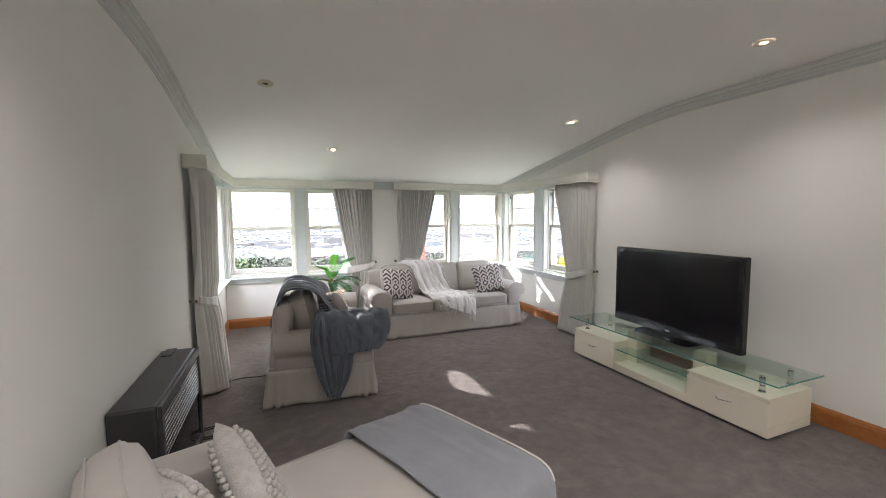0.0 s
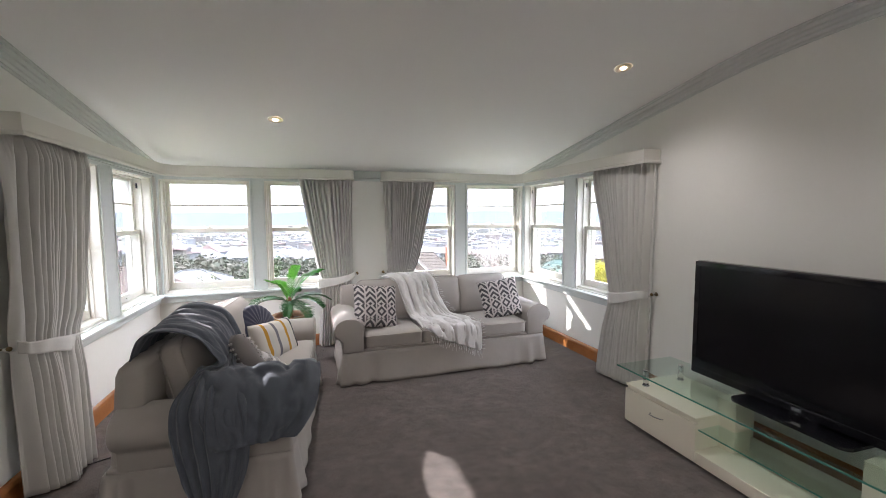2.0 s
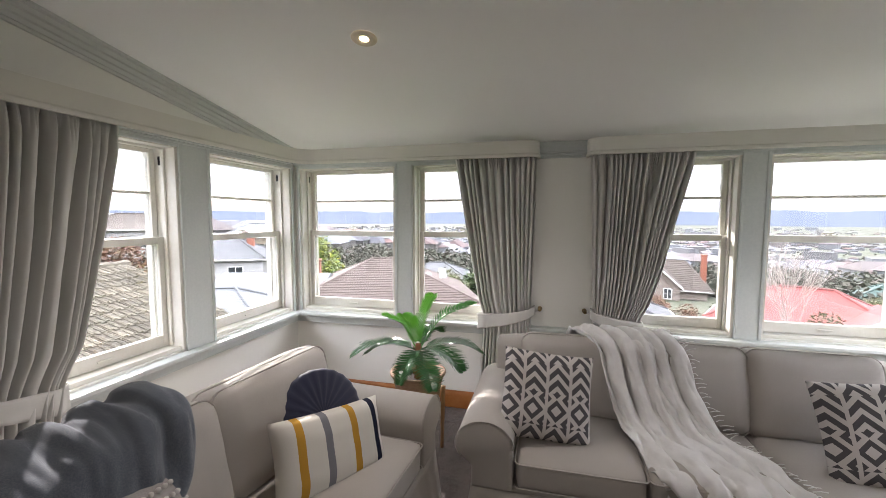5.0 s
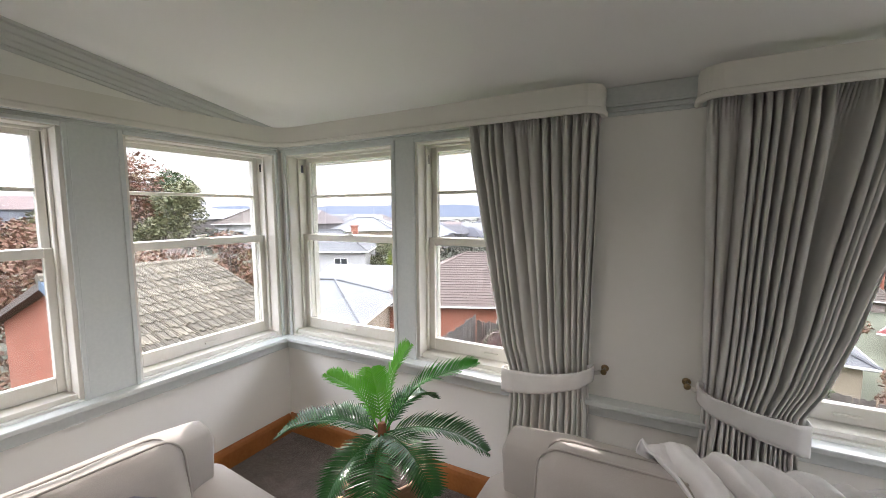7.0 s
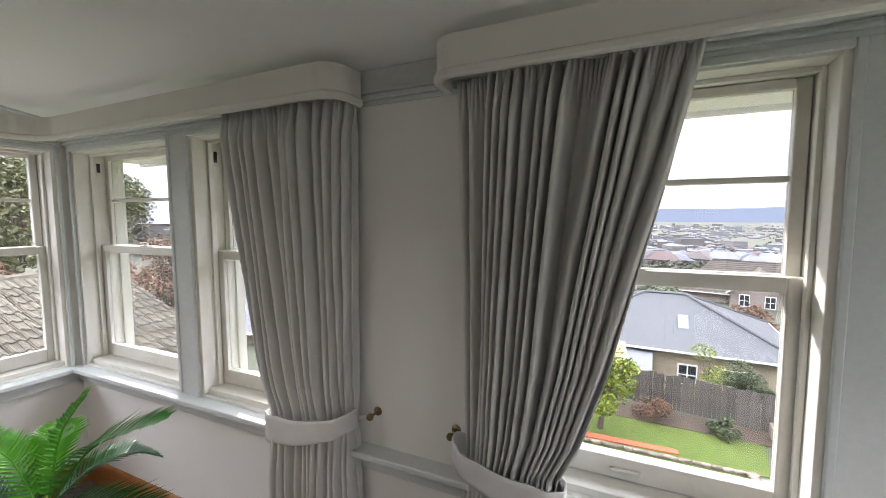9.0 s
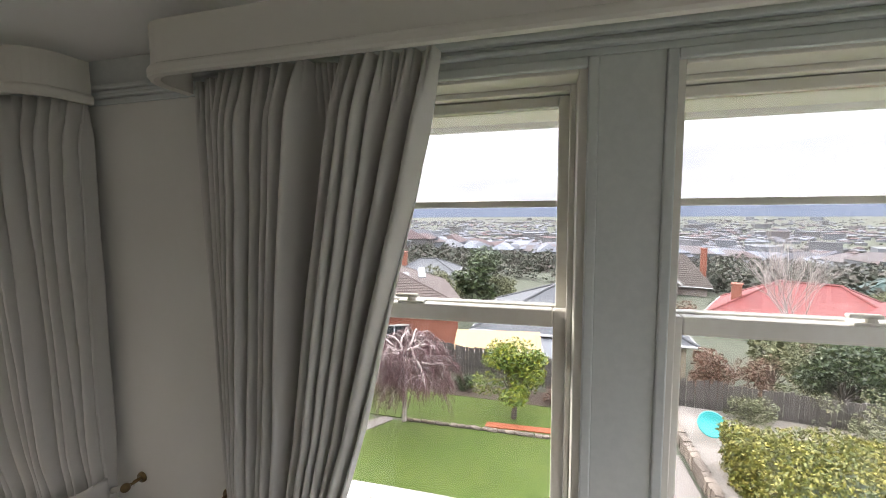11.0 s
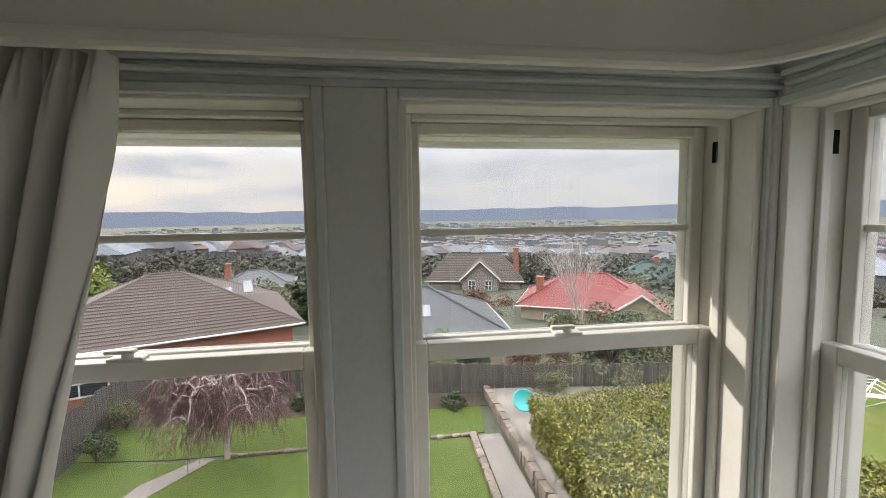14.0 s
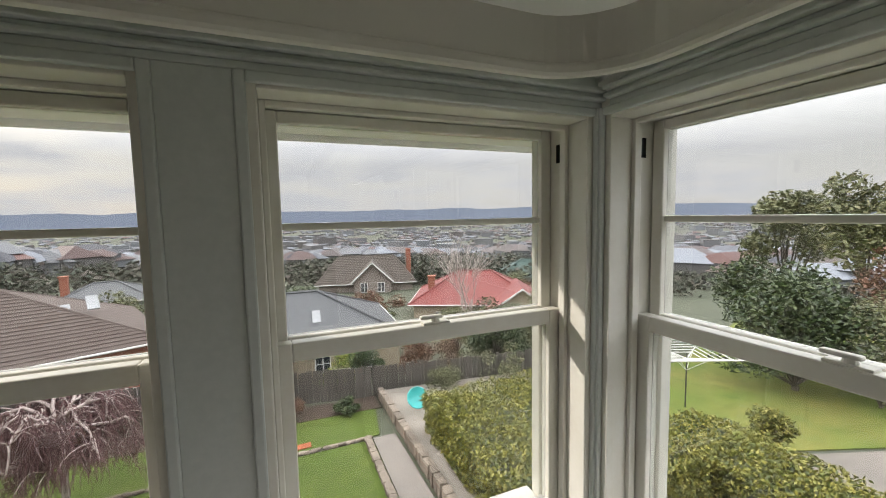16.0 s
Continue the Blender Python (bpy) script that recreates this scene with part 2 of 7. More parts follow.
def ceiling_z(y):
    if y < Y_KINK - 0.5:
        return Z_TOP
    if y > Y_KINK + 0.5:
        return Z_TOP + slope * (y - Y_KINK)
    return Z_TOP + slope * (y - Y_KINK + 0.5) ** 2 / 2.0


def cornice(name, x, s):
    """A stepped moulding under the ceiling along a side wall; s is +1 where the room lies towards +x."""
    bm = bmesh.new()
    ys = [YB] + [Y_KINK - 0.5 + i * 0.1 for i in range(11)] + [YF]
    outline = [(0, 0.0), (0.085, 0.0), (0.085, -0.012), (0.074, -0.016), (0.062, -0.014), (0.054, -0.036), (0.040, -0.040), (0.036, -0.032), (0.030, -0.058), (0.020, -0.064), (0.016, -0.084), (0.008, -0.086), (0.008, -0.100), (0, -0.104)]
    rings = [[bm.verts.new((x + s * p[0], y, ceiling_z(y) + p[1])) for p in outline] for y in ys]
    n = len(outline)
    for a, b in zip(rings, rings[1:]):
        for i in range(n):
            bm.faces.new((a[i], a[(i + 1) % n], b[(i + 1) % n], b[i]))
    obj(name, bm, M_CORNICE, "grey-white stepped cornice along the ceiling", "cornice", "structure")


cornice("cornice_left", XL, 1)
cornice("cornice_right", XR, -1)


def skirting(name, pts):
    """Stained timber skirting with a rounded top, along pts (x, y), the room on its left hand."""
    bm = bmesh.new()
    outline = [(0, 0), (0.022, 0), (0.022, 0.105), (0.017, 0.125), (0.008, 0.138), (0, 0.142)]
    for (xa, ya), (xb, yb) in zip(pts, pts[1:]):
        d = Vector((xb - xa, yb - ya)).normalized()
        n = Vector((-d.y, d.x))
        a = [bm.verts.new((xa + n.x * p, ya + n.y * p, z)) for p, z in outline]
        b = [bm.verts.new((xb + n.x * p, yb + n.y * p, z)) for p, z in outline]
        k = len(outline)
        for i in range(k):
            bm.faces.new((a[i], a[(i + 1) % k], b[(i + 1) % k], b[i]))
        bm.faces.new(a[::-1])
        bm.faces.new(b)
    obj(name, bm, M_SKIRT, "orange-brown stained timber skirting board", "skirting", "structure")


skirting("baseboard_right", [(XR, YB), (XR, YF - 0.022)])
skirting("baseboard_front", [(XR, YF), (XL, YF)])
skirting("baseboard_left", [(XL, YF - 0.022), (XL, YB)])


# ---- sash windows ----
def sash_window(name, to_world, width, label):
    """Built in its own frame: s along the wall from 0 to width, d outwards from the inner face, z up."""
    win = thing(name, (0, 0, 0), label, "window", kind="structure")
    win.matrix_basis = to_world
    def b(s0, s1, d0, d1, z0, z1, bev=0.0):
        return box(s0, s1, d0, d1, z0, z1, bev)
    J = 0.022
    fr = bmesh.new()
    bm_box(fr, 0, J, 0.0, WT, SILL, HEAD, 0.003)
    bm_box(fr, width - J, width, 0.0, WT, SILL, HEAD, 0.003)
    bm_box(fr, J, width - J, 0.0, WT, HEAD - 0.011, HEAD, 0.003)
    bm_box(fr, J, width - J, 0.02, WT + 0.03, SILL, SILL + 0.025, 0.003)
    for s0, s1 in ((J, J + 0.014), (width - J - 0.014, width - J)):
        bm_box(fr, s0, s1, 0.075, 0.10, SILL + 0.025, HEAD - 0.011, 0.003)
        bm_box(fr, s0, s1, 0.20, 0.225, SILL + 0.025, HEAD - 0.011, 0.003)
    bm_box(fr, J + 0.014, width - J - 0.014, 0.075, 0.10, HEAD - 0.025, HEAD - 0.011, 0.003)
    part("window_frame", fr, M_SASH, win)
    cs = bmesh.new()
    bm_box(cs, -0.018, 0.004, -0.016, 0.0, SILL - 0.012, HEAD + 0.018, 0.004)
    bm_box(cs, width - 0.004, width + 0.018, -0.016, 0.0, SILL - 0.012, HEAD + 0.018, 0.004)
    bm_box(cs, 0.004, width - 0.004, -0.016, 0.0, HEAD - 0.004, HEAD + 0.018, 0.004)
    part("casing", cs, M_TRIM, win)
    s0, s1 = J + 0.003, width - J - 0.003
    zm = 1.462
    for nm, d0, zb, zt, rail_b, rail_t, bar in (("upper_sash", 0.155, zm - 0.022, HEAD - 0.013, 0.045, 0.028, True), ("lower_sash", 0.105, SILL + 0.027, zm + 0.022, 0.075, 0.045, False)):
        st = 0.035 if nm == "upper_sash" else 0.042
        sb = bmesh.new()
        bm_box(sb, s0, s0 + st, d0, d0 + 0.038, zb, zt, 0.004)
        bm_box(sb, s1 - st, s1, d0, d0 + 0.038, zb, zt, 0.004)
        bm_box(sb, s0 + st, s1 - st, d0, d0 + 0.038, zb, zb + rail_b, 0.004)
        bm_box(sb, s0 + st, s1 - st, d0, d0 + 0.038, zt - rail_t, zt, 0.004)
        if bar:
            bm_box(sb, s0 + st, s1 - st, d0 + 0.006, d0 + 0.034, 1.748, 1.766, 0.004)
        sash = part(nm, sb, M_SASH, win)
        panes = [(zb + rail_b, 1.748), (1.766, zt - rail_t)] if bar else [(zb + rail_b, zt - rail_t)]
        for z0, z1 in panes:
            pane = part("pane", box(s0 + st + 0.0005, s1 - st - 0.0005, d0 + 0.017, d0 + 0.021, z0 + 0.0005, z1 - 0.0005), M_GLASS, sash)
            pane.visible_shadow = False
    for s0_, s1_ in ((J, J + 0.002), (width - J - 0.002, width - J)):
        part("sash_pulley", box(s0_, s1_, 0.112, 0.130, 1.93, 1.985), M_BLACK, win, "dark sash pulley slot")
    # fastener on the meeting rail
    lk = bmesh.new()
    c = width / 2
    bm_box(lk, c - 0.038, c + 0.038, 0.108, 0.138, zm + 0.022, zm + 0.028, 0.002)
    bm_cyl(lk, (c, 0.123, zm + 0.028), (c, 0.123, zm + 0.040), 0.013, 0.010, 14)
    bm_box(lk, c - 0.045, c + 0.02, 0.112, 0.130, zm + 0.036, zm + 0.046, 0.004)
    part("sash_fastener", lk, M_SASH, win, "painted sash fastener")
    lf = bmesh.new()
    bm_box(lf, c - 0.045, c + 0.045, 0.092, 0.105, SILL + 0.055, SILL + 0.068, 0.004)
    part("sash_lift", lf, M_SASH, win)
    return win


k = 0
for a, b_ in FRONT_OPENINGS:
    k += 1
    sash_window("window_%d" % k, Matrix.Translation((a, YF, 0)), b_ - a, "painted timber double-hung sash window, closed")
for a, b_ in RIGHT_OPENINGS:
    k += 1
    sash_window("window_%d" % k, pose(XR, b_, 0, 0, 0, -90), b_ - a, "painted timber double-hung sash window, closed")
for a, b_ in LEFT_OPENINGS:
    k += 1
    sash_window("window_%d" % k, pose(XL, a, 0, 0, 0, 90), b_ - a, "painted timber double-hung sash window, closed")

# sill boards, pier boards and head moulding round the bay
bm = bmesh.new()
bm_box(bm, XL, XR, YF - 0.075, YF + 0.02, 0.722, 0.748, 0.006)
bm_box(bm, XL, XR, YF - 0.028, YF, 0.655, 0.722, 0.006)
obj("sill_front", bm, M_TRIM, "pale grey painted sill board along the bay", "window sill", "structure")
for nm, x0, x1, xa, xb, y0 in (("sill_left", XL - 0.02, XL + 0.075, XL, XL + 0.028, 3.98), ("sill_right", XR - 0.075, XR + 0.02, XR - 0.028, XR, 3.98)):
    bm = bmesh.new()
    bm_box(bm, x0, x1, y0, YF - 0.075, 0.722, 0.748, 0.006)
    bm_box(bm, xa, xb, y0, YF - 0.028, 0.655, 0.722, 0.006)
    obj(nm, bm, M_TRIM, "pale grey painted sill board along the bay", "window sill", "structure")


def pier_board(name, ax, lo, hi):
    if ax == "f":
        bm = box(lo, hi, YF - 0.010, YF, 0.748, 2.063, 0.002)
    elif ax == "r":
        bm = box(XR - 0.010, XR, lo, hi, 0.748, 2.063, 0.002)
    else:
        bm = box(XL, XL + 0.010, lo, hi, 0.748, 2.063, 0.002)
    obj(name, bm, M_TRIM, "pale grey painted board between two windows", "mullion", "structure")


pier_board("trim_pier_a", "f", 0.568, 0.682)
pier_board("trim_pier_b", "f", 3.128, 3.257)
pier_board("trim_pier_c", "r", 5.008, 5.202)
pier_board("trim_pier_d", "l", 5.038, 5.232)


def head_moulding(name, ax, lo, hi):
    bm = bmesh.new()
    for d, z0, z1 in ((0.010, 2.063, 2.080), (0.026, 2.080, 2.090), (0.020, 2.090, 2.100), (0.036, 2.100, 2.112), (0.014, 2.112, 2.19)):
        if ax == "f":
            bm_box(bm, lo, hi, YF - d, YF, z0, z1, 0.003)
        elif ax == "r":
            bm_box(bm, XR - d, XR, lo, hi, z0, z1, 0.003)
        else:
            bm_box(bm, XL, XL + d, lo, hi, z0, z1, 0.003)
    obj(name, bm, M_TRIM, "pale grey stepped moulding over the windows", "moulding", "structure")


head_moulding("trim_head_front", "f", XL, XR)
head_moulding("trim_head_right", "r", 3.9, YF - 0.045)
head_moulding("trim_head_left", "l", 3.9, YF - 0.045)


# pelmets: a board bent round the corner of the bay
def pelmet(name, pts):
    """A board 14 cm high and 18 mm thick along a plan line, its room side on the right of the line's way."""
    bm = bmesh.new()
    z0, z1 = 2.054, 2.176
    prof = [(0.018, z0 + 0.004), (0.018, z1), (0.0, z1), (0.0, z0 + 0.030), (-0.007, z0 + 0.025), (-0.009, z0 + 0.020), (-0.009, z0 + 0.008), (-0.005, z0 + 0.002), (0.004, z0)]
    rings = []
    for i, p in enumerate(pts):
        p = Vector(p)
        a = (p - Vector(pts[i - 1])).normalized() if i else None
        c = (Vector(pts[i + 1]) - p).normalized() if i < len(pts) - 1 else None
        d = (a + c).normalized() if a and c else (a or c)
        n = Vector((-d.y, d.x))
        rings.append([bm.verts.new((p.x + n.x * q, p.y + n.y * q, z)) for q, z in prof])
    k = len(prof)
    for a, b in zip(rings, rings[1:]):
        for i in range(k):
            bm.faces.new((a[i], a[(i + 1) % k], b[(i + 1) % k], b[i]))
    bm.faces.new(rings[0][::-1])
    bm.faces.new(rings[-1])
    return obj(name, bm, M_PELMET, "cream painted curved timber pelmet over the bay curtains", "pelmet", "structure", smooth=False)


def arc(cx, cy, r, a0, a1, n=10):
    return [(cx + r * math.cos(radians(a0 + (a1 - a0) * i / n)), cy + r * math.sin(radians(a0 + (a1 - a0) * i / n))) for i in range(n + 1)]


PO = 0.19
# from the left wall's end, along the left wall, round the corner and to the pier
pelmet("pelmet_left", [(XL + 0.002, 3.77), (XL + PO, 3.77)] + arc(XL + PO + 0.17, YF - PO - 0.17, 0.17, 180, 90) + arc(1.74 - 0.09, YF - PO + 0.09, 0.09, 270, 360, 8) + [(1.74, YF - 0.038)])
pelmet("pelmet_right", [(2.085, YF - 0.038)] + arc(2.085 + 0.09, YF - PO + 0.09, 0.09, 180, 270, 8) + arc(XR - PO - 0.17, YF - PO - 0.17, 0.17, 90, 0) + [(XR - PO, 3.80), (XR - 0.002, 3.80)])


# ---- soft shapes ----
def bm_cushion(bm, a, b, c, r, puff=0.0, side=0.0, n=10, m=Matrix.Identity(4), seed=0.0, wrinkle=0.0):
    """A rounded, stuffed box of half sizes a, b, c with corner radius r; puff swells its z faces."""
    n0 = len(bm.verts)
    r0 = bmesh.ops.create_cube(bm, size=2.0)
    es = list({e for v in r0["verts"] for e in v.link_edges})
    bmesh.ops.subdivide_edges(bm, edges=es, cuts=n, use_grid_fill=True)
    vs = list(bm.verts)[n0:]
    for v in vs:
        u = Vector(v.co)
        p = Vector((u.x * a, u.y * b, u.z * c))
        q = Vector((max(-a + r, min(a - r, p.x)), max(-b + r, min(b - r, p.y)), max(-c + r, min(c - r, p.z))))
        d = p - q
        if d.length > 1e-6:
            p = q + d.normalized() * min(d.length, r)
        fx, fy, fz = 1 - u.x ** 2, 1 - u.y ** 2, 1 - u.z ** 2
        p.z += math.copysign(puff * max(0, fx) ** 0.6 * max(0, fy) ** 0.6, u.z) if abs(u.z) > 0.99 else 0
        p.x += u.x * side * max(0, fy) * max(0, fz)
        p.y += u.y * side * max(0, fx) * max(0, fz)
        if wrinkle:
            p += wrinkle * Vector(noise.noise_vector(p * 7 + Vector((seed, 0, seed))))
        v.co = m @ p


def bm_tube(bm, pts, r, seg=6, closed=False):
    """A round cord along pts."""
    rings = []
    n = len(pts)
    for i in range(n):
        p = Vector(pts[i])
        nx = Vector(pts[(i + 1) % n]) if (closed or i < n - 1) else p
        pv = Vector(pts[i - 1]) if (closed or i > 0) else p
        d = (nx - pv).normalized()
        up = Vector((0, 0, 1)) if abs(d.z) < 0.9 else Vector((1, 0, 0))
        s = d.cross(up).normalized()
        t = s.cross(d)
        rr = r(i / max(1, n - 1)) if callable(r) else r
        rings.append([bm.verts.new(p + rr * (math.cos(k * 2 * math.pi / seg) * s + math.sin(k * 2 * math.pi / seg) * t)) for k in range(seg)])
    for i in range(n if closed else n - 1):
        a, b = rings[i], rings[(i + 1) % n]
        for k in range(seg):
            bm.faces.new((a[k], a[(k + 1) % seg], b[(k + 1) % seg], b[k]))
    if not closed:
        bm.faces.new(rings[0][::-1])
        bm.faces.new(rings[-1])


def rounded_loop(a, b, r, n=5):
    out = []
    for cx, cy, a0 in ((a - r, b - r, 0), (-a + r, b - r, 90), (-a + r, -b + r, 180), (a - r, -b + r, 270)):
        for i in range(n + 1):
            t = radians(a0 + 90 * i / n)
            out.append((cx + r * math.cos(t), cy + r * math.sin(t)))
    return out


def spline(keys, t):
    """Smooth curve through keys at equal steps, t from 0 to 1."""
    n = len(keys) - 1
    f = min(max(t, 0.0), 1.0) * n
    i = min(int(f), n - 1)
    f -= i
    p = [Vector(keys[max(0, min(n, i + k))]) for k in (-1, 0, 1, 2)]
    return 0.5 * ((2 * p[1]) + (p[2] - p[0]) * f + (2 * p[0] - 5 * p[1] + 4 * p[2] - p[3]) * f * f + (3 * p[1] - p[0] - 3 * p[2] + p[3]) * f ** 3)


def bm_drape(bm, left, right, nu=46, nv=60, fold=0.012, folds=5, seed=0.0, crease=0.012):
    """A cloth between two edge curves, with folds along its length and small creases."""
    def at(u, v):
        a, b = spline(left, v), spline(right, v)
        p = a.lerp(b, u)
        along = spline(left, min(1, v + 0.02)).lerp(spline(right, min(1, v + 0.02)), u) - spline(left, max(0, v - 0.02)).lerp(spline(right, max(0, v - 0.02)), u)
        n = (b - a).cross(along)
        n = n.normalized() if n.length > 1e-7 else Vector((0, 0, 1))
        w = fold * math.sin(folds * 2 * math.pi * u + 2.5 * noise.noise(Vector((u * 2, v * 3, seed)))) * (0.5 + 0.8 * abs(noise.noise(Vector((u * 3, v * 2, seed + 5)))))
        w += crease * noise.noise(Vector((u * 9, v * 7, seed + 9))) + 0.4 * crease * noise.noise(Vector((u * 22, v * 18, seed)))
        w += crease * 1.1 * (0.32 - abs(noise.noise(Vector((u * 4.5 + v * 2, v * 5 - u, seed + 13)))) - 0.5 * abs(noise.noise(Vector((u * 9, v * 8, seed + 17)))))
        return p + n * max(w, -0.012)
    bm_grid(bm, at, nu, nv)


def cloth(name, bm, mat, label, category, parent=None):
    ob = part(name, bm, mat, parent, label, True) if parent else obj(name, bm, mat, label, category, smooth=True)
    return thicken(ob, 0.007, 0.0)


# ---- sofas ----
def sofa(name, W, seats, at, rz, label):
    """Front at local y = 0, the back at y = 0.9, centred on x."""
    D, H = 0.90, 0.44
    s = thing(name, at, label, "sofa", rz)
    h = W / 2
    # loose cover: skirt with corner pleats and a slightly wavy hem
    bm = bmesh.new()
    loop = []
    for (xa, ya), (xb, yb) in (((-h, 0), (h, 0)), ((h, 0), (h, D)), ((h, D), (-h, D)), ((-h, D), (-h, 0))):
        for i in range(40):
            loop.append((xa + (xb - xa) * i / 40, ya + (yb - ya) * i / 40))
    def skirt(u, v):
        i = int(round(u * len(loop))) % len(loop)
        x, y = loop[i]
        k = i % 40
        edge = min(k, 40 - k)
        flare = (0.035 * (1 - v)) * (1 + 0.22 * math.sin(i * 0.9 + 2 * noise.noise(Vector((i * 0.1, seats, 0)))))
        pleat = 0.022 * (1 - v) * (1 if edge in (3, 4) else (-1.2 if edge in (2, 5) else 0))
        nx, ny = ((0, -1), (1, 0), (0, 1), (-1, 0))[i // 40]
        f = flare + pleat
        z = 0.012 + 0.30 * v + 0.006 * (1 - v) * math.sin(i * 0.35)
        cx = max(-1, min(1, x / h)) if abs(x) > h - 0.001 else 0
        cy = (-1 if y < 0.001 else (1 if y > D - 0.001 else 0))
        return Vector((x + (nx * f if not (cx and cy) else cx * flare), y + (ny * f if not (cx and cy) else cy * flare), z))
    bm_grid(bm, skirt, len(loop), 8, close_u=True)
    thicken(part("skirt", bm, M_SOFA, s, "gathered linen skirt with corner pleats", True), 0.005, -1)
    soften(part("body", box(-h + 0.006, h - 0.006, 0.012, D - 0.012, 0.06, 0.335, 0.01), M_SOFA, s), 0.012)
    # rolled arms
    arm = bmesh.new()
    prof = [(0.20, 0.31), (0.20, 0.52)] + [(0.065 + 0.140 * math.cos(radians(a)), 0.525 + 0.115 * math.sin(radians(a))) for a in range(10, 216, 12)] + [(0.0, 0.42), (0.0, 0.31)]
    bm_extrude(arm, prof, -0.005, D - 0.06, "y")
    bmesh.ops.translate(arm, verts=arm.verts, vec=(-h, 0, 0))
    me = mesh_of("arm", arm, M_SOFA, True)
    for sx in (1, -1):
        a = new("arm", me)
        a.parent = s
        a.scale = (sx, 1, 1)
        soften(a, 0.018, 3)
        pp = bmesh.new()
        bm_tube(pp, [(-h + x, -0.002, z) for x, z in prof[1:-2]], 0.0045)
        q = part("piping", pp, M_SOFA, a, "", True)
    # back frame
    bk = bmesh.new()
    bm_cushion(bk, h - 0.03, 0.09, 0.30, 0.07, 0, 0.0, 8, pose(0, D - 0.11, 0.56, 6))
    part("back_frame", bk, M_SOFA, s, "", True)
    inner = W - 0.42
    cw = inner / seats
    for i in range(seats):
        cx = -inner / 2 + cw * (i + 0.5)
        bm = bmesh.new()
        bm_cushion(bm, cw / 2 - 0.004, 0.345, 0.075, 0.035, 0.022, 0.006, 12, pose(cx, 0.335, 0.405), i, 0.004)
        c = part("seat_cushion", bm, M_SOFA, s, "", True)
        bm = bmesh.new()
        for z in (0.462, 0.345):
            bm_tube(bm, [(cx + x, 0.335 + y, z) for x, y in rounded_loop(cw / 2 - 0.001, 0.349, 0.03)], 0.0042, 6, True)
        part("piping", bm, M_SOFA, c, "", True)
        bm = bmesh.new()
        mm = pose(cx, 0.60 + 0.012 * math.sin(i * 3), 0.685, 90 - 13, 0, 1.5 * math.sin(i * 5))
        bm_cushion(bm, cw / 2 + 0.012, 0.225, 0.085, 0.06, 0.045, 0.008, 12, mm, i + 7, 0.009)
        c = part("back_cushion", bm, M_SOFA, s, "", True)
        bm = bmesh.new()
        for z in (0.055, -0.055):
            bm_tube(bm, [mm @ Vector((x, y, z)) for x, y in rounded_loop(cw / 2 + 0.012, 0.227, 0.07)], 0.004, 6, True)
        part("piping", bm, M_SOFA, c, "", True)
    return s


sofa("sofa", 2.16, 3, (2.55, 4.80, 0), 0, "pale beige linen three-seat sofa below the bay windows")
sofa("sofa", 1.80, 2, (1.155, 4.155, 0), 85.5, "pale beige linen two-seat sofa beside the side windows")


